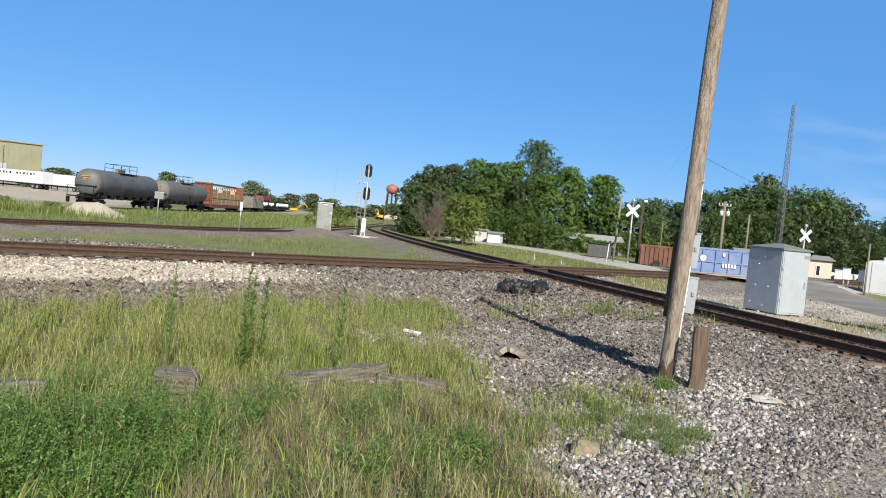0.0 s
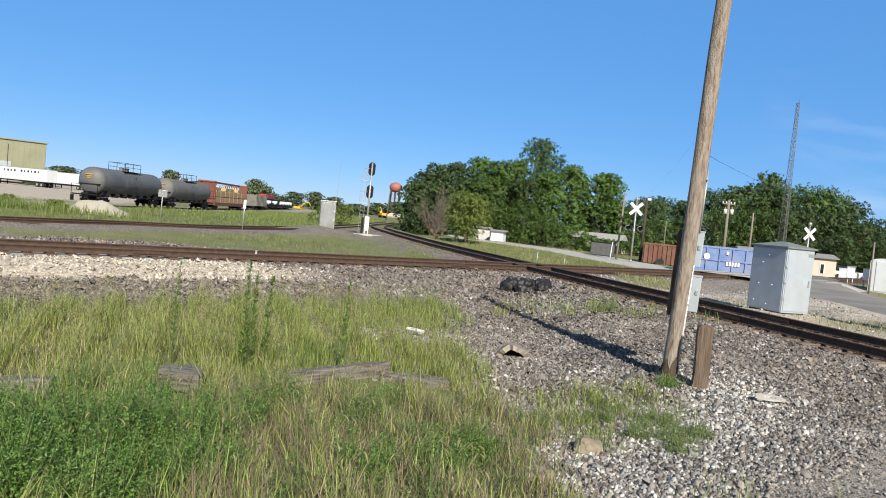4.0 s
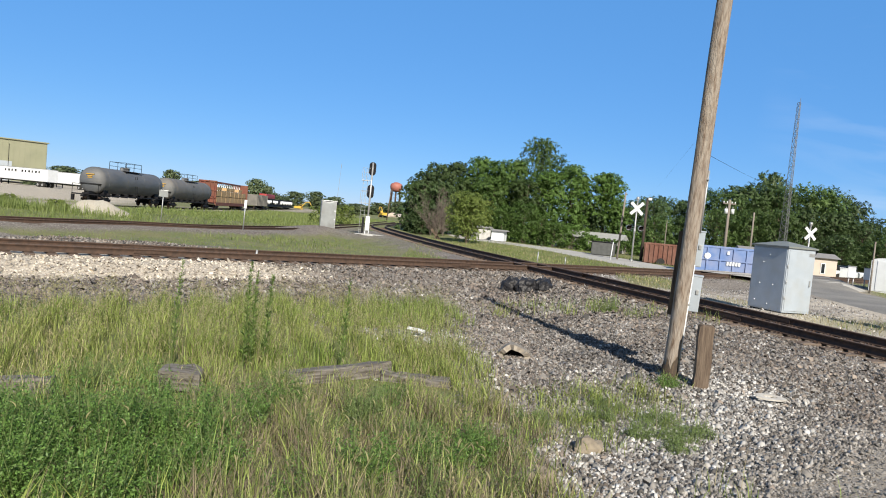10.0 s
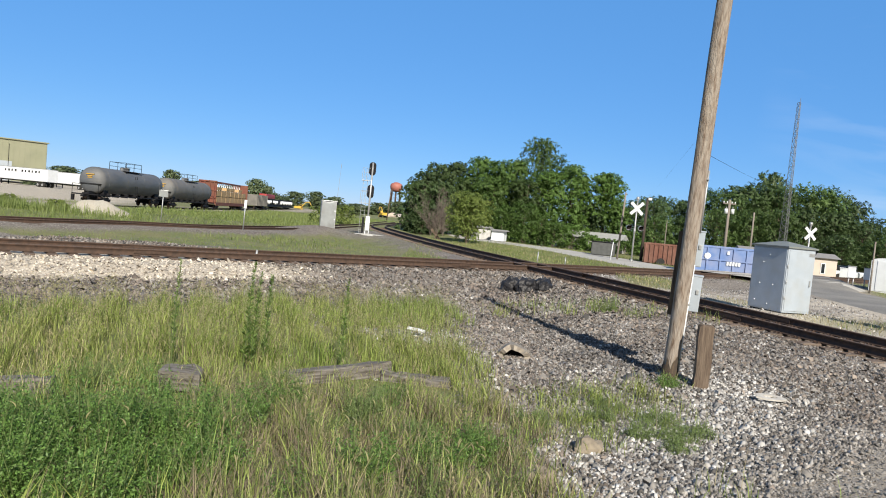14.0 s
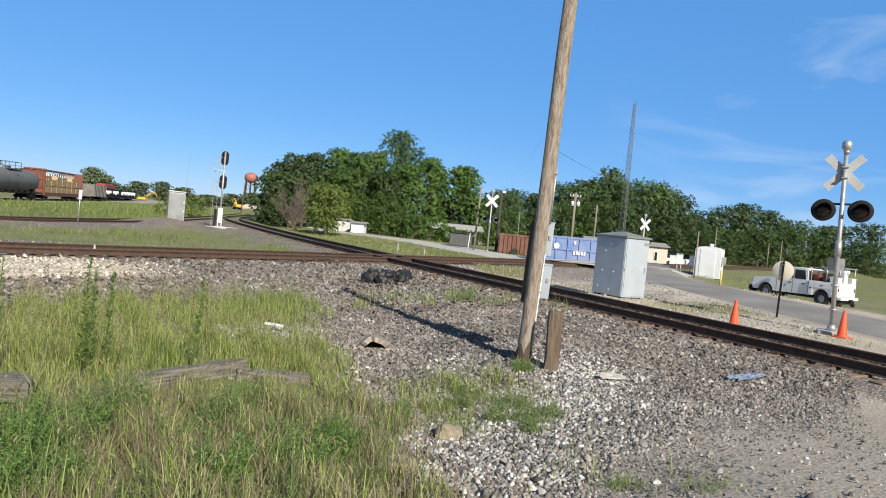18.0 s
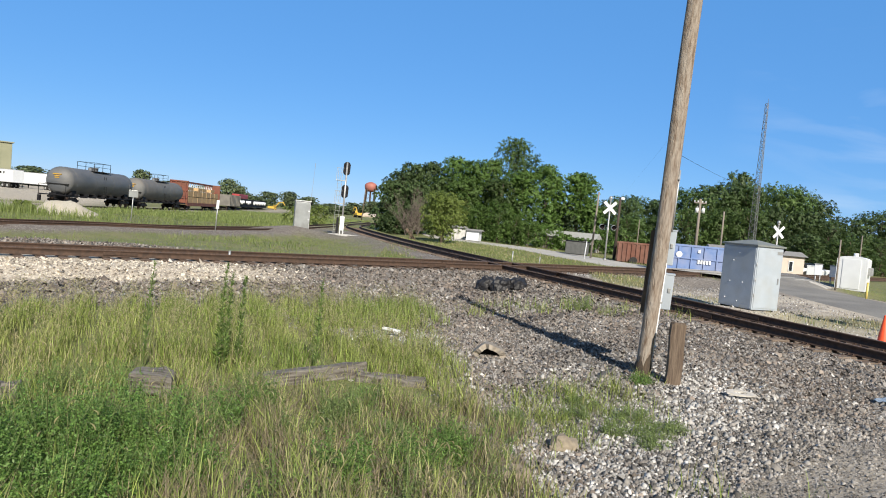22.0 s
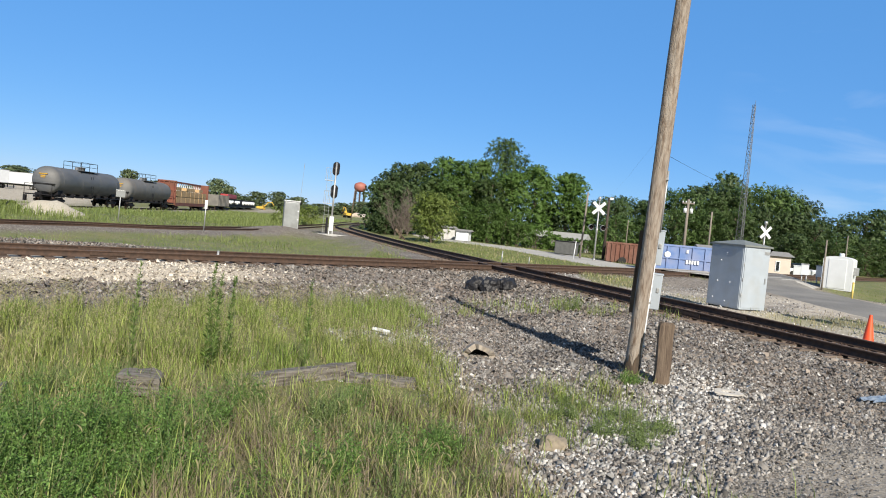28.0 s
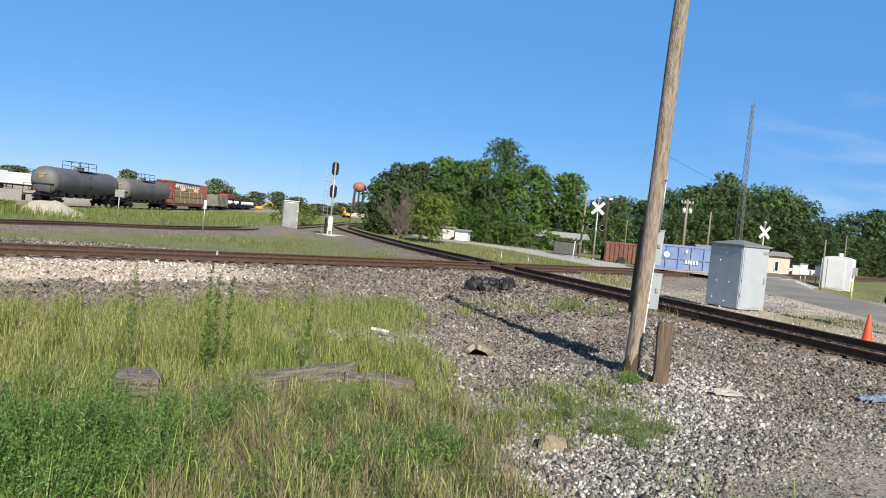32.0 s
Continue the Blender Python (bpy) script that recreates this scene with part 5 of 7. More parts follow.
PEACH = mat("peach_painted_wall", (0.64, 0.55, 0.48), (0.58, 0.50, 0.435), scale=1.2, rough=0.8)
GREYROOF = mat("dull_grey_roofing", (0.24, 0.235, 0.23), (0.30, 0.295, 0.285), scale=3, rough=0.85)
gable_house(30.9, 60.6, -0.80, lean_of(32.5, 58) + 14, 7.6, 4.0, 2.0, 0.4, PEACH, GREYROOF, "low peach-painted building with a grey roof", "house", ((-0.2, 0.35, 0.75, 1.6), (2.6, 2.85, 0.7, 1.5)), (1.0, 1.55))
gable_house(-22.8, 300.0, -2.6, 70, 8, 6.8, 2.2, 1.6, PEACH, PEACH, "cream gabled building far along the track", "shed")
gable_house(5.6, 68.5, -0.25, lean_of(5, 66) - 12, 1.3, 1.5, 1.0, 0.16, M_WHITE, GREYROOF, "small white shed under the trees", "shed")
gable_house(3.9, 71.5, -0.3, 6, 1.8, 1.6, 1.2, 0.2, mat("pale_grey_boards", (0.52, 0.52, 0.50), rough=0.8), GREYROOF, "small pale grey hut under the trees", "shed")
gable_house(17.2, 76.0, -0.85, lean_of(18, 78) - 12, 6.2, 4.0, 1.7, 0.7, mat("pale_weathered_boards", (0.40, 0.40, 0.38), rough=0.85), mat("pale_metal_roof", (0.40, 0.41, 0.40), (0.33, 0.34, 0.33), rough=0.6), "low shed with a pale metal roof behind bushes", "shed")


def bungalow():
    x, y = 27.6, 41.3
    t = thing("equipment_hut", pose(x, y, gzf(x, y) - 0.05, 0, 0, lean_of(x, y) - 8), "white metal equipment hut with a shallow arched roof", "hut")
    bm = B()
    n = 10
    w, d, h = 1.66, 1.7, 1.92
    prof = [(-w / 2, 0), (w / 2, 0)] + [(w / 2 * math.cos(math.pi * i / n), h + 0.22 * math.sin(math.pi * i / n)) for i in range(n + 1)]
    f0, f1 = [bm.verts.new((px, -d / 2, pz)) for px, pz in prof], [bm.verts.new((px, d / 2, pz)) for px, pz in prof]
    bm.faces.new(f0)
    bm.faces.new(f1[::-1])
    for i in range(len(prof)):
        j = (i + 1) % len(prof)
        bm.faces.new((f0[j], f0[i], f1[i], f1[j]))
    part("body", bm, M_WHITE, t)
    part("door", box(B(), -0.5, 0.5, -d / 2 - 0.03, -d / 2 + 0.01, 0.1, 1.95, 0.01), M_WHITE, t)
    part("meter", box(B(), w / 2, w / 2 + 0.25, -0.4, 0.1, 1.0, 1.5, 0.03), M_GALV, t)
    part("roof_vent", tube(B(), (0.1, -0.3, h + 0.15), (0.1, -0.3, h + 0.42), 0.14), M_WHITE, t)


bungalow()


def pedestal(x, y, label):
    t = thing("utility_pedestal", pose(x, y, gzf(x, y), 0, 0, lean_of(x, y)), label, "utility box", "utility pedestals")
    for sx in (-0.13, 0.13):
        part("leg", tube(B(), (sx, 0, -0.1), (sx, 0, 0.6), 0.035, sides=8), M_GALV, t)
    part("box", box(B(), -0.22, 0.22, -0.12, 0.12, 0.55, 1.25, 0.02), M_WHITE, t)
    part("cap", box(B(), -0.25, 0.25, -0.15, 0.15, 1.25, 1.3, 0.01), M_GALV, t)


pedestal(26.0, 42.4, "pale utility pedestal on thin legs")
pedestal(26.9, 42.2, "pale utility pedestal on thin legs")
white_box = thing("utility_cabinet", pose(33.5, 55.4, gzf(33.5, 55.4) - 0.05, 0, 0, lean_of(33, 55)), "white utility cabinet beside the peach building", "cabinet")
part("body", box(B(), -0.45, 0.45, -0.35, 0.35, 0, 0.98, 0.03), M_WHITE, white_box)
part("lid", box(B(), -0.48, 0.48, -0.38, 0.38, 0.98, 1.04, 0.02), M_WHITE, white_box)
car = thing("parked_car", pose(35.9, 58.0, gzf(35.9, 58.0), 0, 0, lean_of(35, 58)), "white car parked by the peach building", "car")
part("body", box(B(), -1.9, 1.2, -0.8, 0.8, 0.25, 0.85, 0.14), M_WHITE, car)
part("cabin", box(B(), -1.5, 0.1, -0.72, 0.72, 0.8, 1.3, 0.16), M_GLASS, car)
for dx in (-1.2, 0.7):
    for sy in (-0.72, 0.72):
        part("wheel", tube(B(), (dx, sy - 0.1, 0.3), (dx, sy + 0.1, 0.3), 0.3, sides=16), M_RUBBER, car)


def bollard():
    x, y = 22.6, 32.6
    t = thing("bollard", pose(x, y, gzf(x, y)), "short yellow steel bollard at the road's edge", "bollard")
    part("post", tube(B(), (0, 0, -0.1), (0, 0, 0.78), 0.05), mat("pale_yellow_paint", (0.70, 0.55, 0.16), (0.62, 0.48, 0.14), rough=0.5), t)
    part("cap", lathe(B(), [(0.053, 0.77), (0.045, 0.81), (0, 0.83)], None, 14), M_YELLOW, t)


bollard()


def skip(x, y, rz, length, height, colour, label, rusty):
    t = thing("roll_off_skip", pose(x, y, gzf(x, y) - 0.02, 0, 0, rz), label, "skip", "roll-off skips")
    L, w = length / 2, 1.15
    part("floor", box(B(), -L, L, -w, w, 0.12, 0.2), colour, t)
    for sy in (-1, 1):
        p = part("side_wall", box(B(), -L, L, sy * w - 0.03, sy * w + 0.03, 0.12, height, 0.01), colour, t)
        n = 14 if rusty else 6
        for i in range(n):
            x0 = -L + 0.12 + i * (2 * L - 0.24) / (n - 1)
            part("rib", box(B(), x0 - 0.045, x0 + 0.045, sy * (w + 0.06) - 0.05, sy * (w + 0.06) + 0.05, 0.15, height, 0.01), colour, p)
    for sx in (-1, 1):
        part("end_wall", box(B(), sx * L - 0.03, sx * L + 0.03, -w, w, 0.12, height, 0.01), colour, t)
    for sy in (-1, 1):
        part("top_rail", box(B(), -L - 0.05, L + 0.05, sy * w - 0.07, sy * w + 0.07, height - 0.02, height + 0.1, 0.015), colour, t)
        if not rusty:
            part("mid_rail", box(B(), -L, L, sy * (w + 0.05) - 0.05, sy * (w + 0.05) + 0.05, height * 0.52, height * 0.52 + 0.09, 0.015), colour, t)
        part("bottom_rail", box(B(), -L - 0.05, L + 0.05, sy * (w - 0.2) - 0.08, sy * (w - 0.2) + 0.08, 0.0, 0.14, 0.015), M_BLACK, t)
    return t


BLUE = mat("faded_blue_steel", (0.11, 0.195, 0.42), (0.16, 0.245, 0.46), scale=2, rough=0.6, c=(0.22, 0.25, 0.38), c_scale=1.0, c_amount=0.4)
RUST = mat("rusty_brown_steel", (0.165, 0.085, 0.065), (0.24, 0.125, 0.095), scale=3, rough=0.85, c=(0.16, 0.06, 0.04), c_scale=1.2)
blue = skip(17.9, 42.7, -12, 4.1, 1.66, BLUE, "faded blue steel roll-off skip with white decals", False)
part("round_decal", tube(B(), (-1.15, -1.262, 1.12), (-1.15, -1.252, 1.12), 0.19, sides=24), M_WHITE, blue, "white round decal")
for i in range(5):
    part("lettering_bar", box(B(), 0.0 + i * 0.17, 0.12 + i * 0.17, -1.262, -1.252, 0.62, 0.86), M_WHITE, blue, "unreadable white letter")
part("small_decal", box(B(), -0.02, 0.12, -1.262, -1.252, 1.3, 1.5), M_WHITE, blue, "small white decal")
rusty = skip(17.9, 51.3, -22, 4.6, 1.55, RUST, "rusty brown ribbed steel roll-off skip", True)
part("wheel", tube(B(), (-1.0, -1.42, 0.26), (-1.0, -1.25, 0.26), 0.3, sides=18), M_RUBBER, rusty)
dump = thing("dumpster", pose(13.6, 56.8, -0.36, 0, 0, -18), "dark grey steel dumpster at the lane's edge", "dumpster")
part("body", box(B(), -0.95, 0.95, -0.7, 0.7, 0.1, 1.15, 0.04), mat("dark_grey_dumpster", (0.075, 0.08, 0.08), (0.10, 0.105, 0.105), rough=0.7), dump)
part("lid", box(B(), -0.98, 0.98, -0.74, 0.74, 1.15, 1.22, 0.02), M_BLACK, dump)
standpipe = thing("standpipe", pose(20.0, 43.0, gzf(20, 43), 0, 4, 0), "rusty leaning standpipe with a pale cap", "standpipe")
part("pipe", tube(B(), (0, 0, -0.1), (0, 0, 1.7), 0.07), RUST, standpipe)
part("cap", box(B(), -0.02, 0.26, -0.12, 0.12, 1.0, 1.35, 0.06), M_WHITE, standpipe)


def pole(x, y, h, r, label, material, lean=0.0, arm=False):
    t = thing("utility_pole", pose(x, y, gzf(x, y) - 0.1, 0, lean, 0), label, "utility pole", "distant poles")
    part("shaft", tube(B(), (0, 0, 0), (0, 0, h), r, r * 0.75, 10), material, t)
    if arm:
        part("crossarm", box(B(), -0.68, 0.68, -0.07, 0.07, h - 0.5, h - 0.38, 0.02), material, t)
        for sx in (-0.36, 0.32):
            c = part("transformer", tube(B(), (sx, -0.2, h - 1.5), (sx, -0.2, h - 0.98), 0.17, sides=14), M_WHITE, t, "pale transformer can")
            part("bushing", tube(B(), (sx, -0.2, h - 0.95), (sx, -0.2, h - 0.78), 0.05, sides=8), M_GALV, c)
        for sx in (-0.6, -0.25, 0.25, 0.6):
            part("insulator", tube(B(), (sx, 0, h - 0.4), (sx, 0, h - 0.2), 0.06, sides=8), M_WHITE, t)
    return t


GREYWOOD = mat("grey_pole_timber", (0.27, 0.24, 0.21), (0.20, 0.175, 0.15), scale=4, rough=0.9, stretch=(3, 3, 0.4))
pole(29.45, 70.2, 6.75, 0.17, "grey wooden power pole carrying transformer cans", GREYWOOD, 0, True)
pole(29.8, 65.1, 5.4, 0.10, "thin grey wooden pole before the woods", GREYWOOD)
pole(13.3, 51.0, 5.3, 0.085, "thin leaning wooden pole by the crossing", GREYWOOD, 1.8)
pole(15.9, 53.6, 5.2, 0.13, "dark creosoted pole with a white floodlight", mat("creosoted_timber", (0.045, 0.035, 0.028), (0.075, 0.058, 0.046), scale=6, rough=0.9), 0.5)
part("floodlight", box(B(), 0.0, 0.3, -0.2, 0.0, 5.0, 5.2, 0.04), M_WHITE, bpy.data.objects["utility_pole.004"] if "utility_pole.004" in bpy.data.objects else None)
pole(12.2, 48.6, 1.5, 0.04, "pale leaning marker stick", M_WHITE, 4)
pole(-13.9, 158.0, 7.6, 0.13, "dark leaning pole beside the far track", M_POSTWOOD, 3.0)
pole(24.4, 74.0, 4.2, 0.06, "thin pale pole before the woods", GREYWOOD)
for px, py, ph in ((25.6, 39.8, 3.2), (36.5, 54.0, 3.8), (48.1, 61.8, 2.9), (49.4, 61.5, 3.3)):
    pole(px, py, ph, 0.055, "thin grey wooden pole before the woods", GREYWOOD)


def lattice_tower():
    t = thing("radio_mast", pose(43.0, 85.1, gzf(43, 85) - 0.1, 0, 0, 15) @ Matrix.Diagonal((0.71, 0.71, 0.71, 1)), "tall slender steel lattice radio mast above the woods", "radio mast")
    h = 29.4
    dull = mat("dull_grey_mast_steel", (0.20, 0.21, 0.22), (0.16, 0.17, 0.18), scale=3, rough=0.6, metal=0.3)

    def leg(i, z):
        r = 0.82 * (1 - 0.62 * z / h)
        a = math.tau * i / 3
        return Vector((r * math.cos(a), r * math.sin(a), z))
    for i in range(3):
        part("leg", tube(B(), leg(i, 0), leg(i, h), 0.05, 0.035, 6), dull, t)
    n = 26
    for k in range(n):
        z0, z1 = h * k / n, h * (k + 1) / n
        for i in range(3):
            for p, q in ((leg(i, z0), leg((i + 1) % 3, z1)), (leg((i + 1) % 3, z0), leg(i, z1)), (leg(i, z1), leg((i + 1) % 3, z1))):
                part("brace", tube(B(), p, q, 0.024, sides=4, caps=False), dull, t)
    part("top_aerial", tube(B(), (0.2, 0, h), (0.2, 0, h + 0.9), 0.035, sides=6), dull, t)


def power_wire(ends, sag, label):
    a, b = Vector(ends[0]), Vector(ends[1])
    t = thing("power_wire", Matrix(), label, "wire", "power wires")
    bm = B()
    pts = [a.lerp(b, i / 24) - Vector((0, 0, sag * 4 * (i / 24) * (1 - i / 24))) for i in range(25)]
    rings = [[bm.verts.new(p + Vector((0.0025 * math.cos(k * 1.571), 0.0025 * math.sin(k * 1.571), 0.0025 * math.cos(k * 1.571)))) for k in range(4)] for p in pts]
    for lo, up in zip(rings, rings[1:]):
        for k in range(4):
            bm.faces.new((lo[k], lo[(k + 1) % 4], up[(k + 1) % 4], up[k]))
    part("strand", bm, M_BLACK, t)


lattice_tower()
power_wire(((3.66, 10.2, 3.22), (15.85, 53.5, 4.85)), 0.12, "thin black wire from the utility pole to the floodlight pole")
power_wire(((3.68, 10.2, 3.12), (42.6, 84.6, 10.0)), 0.5, "thin black wire from the utility pole to the radio mast")


def prism(profile, y0, y1, bevel=0.0):
    """A side outline (x, z) given its width."""
    bm = B()
    a, b = [bm.verts.new((px, y0, pz)) for px, pz in profile], [bm.verts.new((px, y1, pz)) for px, pz in profile]
    bm.faces.new(a)
    bm.faces.new(b[::-1])
    n = len(profile)
    for k in range(n):
        bm.faces.new((a[(k + 1) % n], a[k], b[k], b[(k + 1) % n]))
    if bevel:
        bmesh.ops.bevel(bm, geom=bm.edges[:], offset=bevel, segments=2, affect="EDGES", clamp_overlap=True)
    bmesh.ops.recalc_face_normals(bm, faces=bm.faces[:])
    return bm


def arch(cx, cz, r, floor):
    """The lower edge of a wheel arch, from its rear foot over to its front foot."""
    a0 = math.asin((floor - cz) / r)
    return [(cx - r * math.cos(a), cz + r * math.sin(a)) for a in np.linspace(a0, math.pi - a0, 11)]


def pickup():
    rear, front = Vector((26.75, 29.75)), Vector((25.55, 32.8))
    u = (front - rear).normalized()
    nrm = Vector((u.y, -u.x))
    c = (rear + front) / 2 + nrm * 0.85
    t = thing("utility_pickup", pose(c.x, c.y, gzf(c.x, c.y) - 0.01, 0, 0, math.degrees(math.atan2(u.y, u.x))) @ Matrix.Diagonal((0.85, 0.92, 0.97, 1)), "white utility pickup truck with a loaded tool body parked on asphalt", "pickup truck")
    W = 0.98
    white = mat("white_vehicle_paint", (0.80, 0.81, 0.82), (0.77, 0.78, 0.79), scale=1, rough=0.25, c=(0.66, 0.645, 0.61), c_scale=1.6, c_amount=0.3)
    grime = mat("grimy_steel", (0.06, 0.055, 0.05), (0.12, 0.10, 0.085), scale=8, rough=0.8)
    low = prism([(-0.88, 0.56)] + arch(1.85, 0.44, 0.52, 0.52) + [(2.72, 0.52), (2.78, 0.72), (2.76, 1.06), (2.62, 1.22), (1.25, 1.32), (-0.88, 1.32)], -W, W, 0.0)
    cab_ = part("cab", low, white, t)
    part("grille", box(B(), 2.74, 2.86, -0.62, 0.62, 0.74, 1.10, 0.03), M_BLACK, cab_)
    for sy in (-0.80, 0.80):
        part("headlight", box(B(), 2.64, 2.855, sy - 0.16, sy + 0.16, 0.86, 1.12, 0.03), M_GALV, cab_, "clear headlight")
    part("bumper", box(B(), 2.78, 3.05, -W, W, 0.42, 0.70, 0.06), M_BLACK, t)
    part("cab_roof", prism([(-0.86, 1.30), (1.28, 1.30), (0.70, 1.93), (0.45, 1.985), (-0.60, 1.985), (-0.82, 1.90)], -W + 0.09, W - 0.09, 0.04), white, t)
    for sy in (-1, 1):
        for q in ([(0.12, 1.36), (1.02, 1.36), (0.60, 1.84), (0.12, 1.86)], [(-0.70, 1.36), (0.02, 1.36), (0.02, 1.86), (-0.60, 1.86)]):
            part("side_window", prism(q, sy * (W - 0.085), sy * (W - 0.070)), M_GLASS, cab_, "dark side window")
        part("mirror", box(B(), 0.98, 1.14, sy * (W + 0.16) - 0.09, sy * (W + 0.16) + 0.09, 1.28, 1.58, 0.03), M_BLACK, cab_)
        for hx in (0.16, -0.66):
            part("door_handle", box(B(), hx, hx + 0.17, sy * W - 0.02, sy * W + 0.02, 1.10, 1.15, 0.008), M_BLACK, cab_)
        for hx in (0.07, 1.12):
            part("door_seam", box(B(), hx, hx + 0.015, sy * W - 0.004, sy * W + 0.004, 0.6, 1.3), M_BLACK, cab_)
        part("door_emblem", tube(B(), (0.55, sy * W - 0.006, 0.92), (0.55, sy * W + 0.006, 0.92), 0.09, sides=16), M_GREYSTEEL, cab_, "grey door emblem")
        part("side_step", box(B(), -0.8, 1.2, sy * (W - 0.02) - 0.06, sy * (W - 0.02) + 0.06, 0.42, 0.48, 0.015), M_BLACK, t)
    part("windscreen", box(B(), -0.012, 0.012, -W + 0.2, W - 0.2, 0, 0.76, 0.004, pose(1.235, 0, 1.34, 0, -43, 0)), M_GLASS, cab_, "dark windscreen")
    part("rear_window", box(B(), -0.875, -0.855, -0.6, 0.6, 1.42, 1.82, 0.004), M_GLASS, cab_)
    bed = part("tool_body", prism([(-2.68, 0.64)] + arch(-1.75, 0.44, 0.52, 0.58) + [(-0.96, 0.58), (-0.96, 1.36), (-2.68, 1.36)], -W - 0.06, W + 0.06), white, t)
    for sy in (-1, 1):
        for x0, x1, z0, z1 in ((-1.22, -0.98, 0.64, 1.30), (-2.66, -2.32, 0.70, 1.30), (-2.28, -1.26, 1.00, 1.30)):
            d = part("locker_door", box(B(), x0, x1, sy * (W + 0.07) - 0.012, sy * (W + 0.07) + 0.012, z0, z1, 0.01), white, bed)
            part("latch", box(B(), (x0 + x1) / 2 - 0.05, (x0 + x1) / 2 + 0.05, sy * (W + 0.088) - 0.008, sy * (W + 0.088) + 0.008, (z0 + z1) / 2 - 0.03, (z0 + z1) / 2 + 0.03, 0.004), M_BLACK, d)
        part("rear_locker", box(B(), -2.68, -2.2, sy * 0.80 - 0.23, sy * 0.80 + 0.23, 1.36, 1.66, 0.02), white, bed)
        part("tail_lamp", box(B(), -2.72, -2.68, sy * 0.9 - 0.05, sy * 0.9 + 0.05, 0.9, 1.1, 0.01), mat("red_tail_lamp", (0.35, 0.02, 0.02), rough=0.3), bed, "red tail lamp")
    part("tailgate", box(B(), -2.73, -2.68, -0.55, 0.55, 0.66, 1.30, 0.02), white, t)
    part("rear_bumper", box(B(), -2.95, -2.68, -W, W, 0.48, 0.64, 0.03), white, t)
    part("hitch", box(B(), -3.1, -2.93, -0.12, 0.12, 0.4, 0.55, 0.02), M_BLACK, t)
    rack = part("pipe_rack", tube(B(), (-2.66, -0.85, 2.16), (-2.66, 0.85, 2.16), 0.03, sides=8), M_GALV, t)
    for sy in (-0.85, 0.85):
        for px, pz in ((-2.66, 2.16), (-1.9, 2.12), (-0.98, 2.08)):
            part("rack_post", tube(B(), (px, sy, 1.34), (px, sy, pz), 0.026, sides=8), M_GALV, rack)
        part("rack_rail", tube(B(), (-2.76, sy, 2.16), (-0.95, sy, 2.08), 0.026, sides=8), M_GALV, rack)
    for k in range(5):
        part("ladder_rung", tube(B(), (-2.56 + 0.4 * k, -0.45, 2.17), (-2.56 + 0.4 * k, -0.1, 2.17), 0.018, sides=6), M_GALV, rack)
    part("ladder_rail", tube(B(), (-2.76, -0.45, 2.19), (-1.1, -0.45, 2.14), 0.022, sides=6), M_GALV, rack)
    part("machine", box(B(), -2.4, -1.7, -0.45, 0.45, 1.3, 1.82, 0.08), grime, t, "grimy dark machine on the load bed")
    part("hose_reel", tube(B(), (-1.5, -0.3, 1.62), (-1.5, 0.3, 1.62), 0.24, sides=16), grime, t, "dark hose reel")
    part("air_tank", tube(B(), (-2.2, 0.55, 1.55), (-1.6, 0.55, 1.55), 0.17, sides=14), grime, t, "grimy cylindrical tank")
    part("tool_chest", box(B(), -1.35, -1.0, -0.2, 0.7, 1.36, 1.72, 0.03), mat("rusty_red_chest", (0.20, 0.05, 0.03), (0.13, 0.04, 0.03), scale=6, rough=0.7), t, "rusty red tool chest")
    part("crane_base", box(B(), -2.62, -2.3, -0.2, 0.2, 1.3, 2.0, 0.05), M_WHITE, t)
    part("crane_arm", tube(B(), (-2.75, 0.0, 1.98), (-1.3, 0.1, 2.02), 0.09, 0.06, 8), M_WHITE, t)
    cooler = part("water_cooler", lathe(B(), [(0, 1.36), (0.16, 1.36), (0.18, 1.66), (0.17, 1.74), (0, 1.78)], Matrix.Translation((-1.15, -0.8, 0)), 16), M_YELLOW, t, "yellow water cooler")
    part("cooler_lid", lathe(B(), [(0.18, 1.74), (0.17, 1.82), (0, 1.84)], Matrix.Translation((-1.15, -0.8, 0)), 16), mat("red_plastic_lid", (0.5, 0.04, 0.03), rough=0.4), cooler)
    part("beacon", tube(B(), (-0.4, 0, 1.97), (-0.4, 0, 2.08), 0.09), mat("amber_beacon", (0.65, 0.28, 0.03), rough=0.25), t)
    part("headboard", box(B(), -0.95, -0.91, -0.85, 0.85, 1.32, 1.92, 0.01), grime, t)
    for dx in (1.85, -1.75):
        for sy in (-0.84, 0.84):
            m = pose(dx, sy, 0.425, 90, 0, 0)
            w = part("wheel", lathe(B(), [(0.23, -0.13), (0.39, -0.13), (0.425, -0.09), (0.425, 0.09), (0.39, 0.13), (0.23, 0.13)], m, 28), M_RUBBER, t)
            rim = part("rim", lathe(B(), [(0, 0.06), (0.08, 0.10), (0.14, 0.06), (0.23, 0.10), (0.235, -0.10), (0.14, -0.06), (0.08, -0.10), (0, -0.06)], m, 20), M_GALV, w)
    part("underbody", box(B(), -2.5, 2.6, -0.7, 0.7, 0.40, 0.68, 0.03), M_BLACK, t)
    for dx in (3.0, -2.76):
        g = part("rail_gear", box(B(), dx - 0.12, dx + 0.12, -0.72, 0.72, 0.28, 0.42, 0.02), M_BLACK, t)
        for sy in (-0.75, 0.75):
            part("guide_wheel", tube(B(), (dx, sy - 0.05, 0.24), (dx, sy + 0.05, 0.24), 0.13, sides=16), M_RAIL_SIDE, g)


pickup()


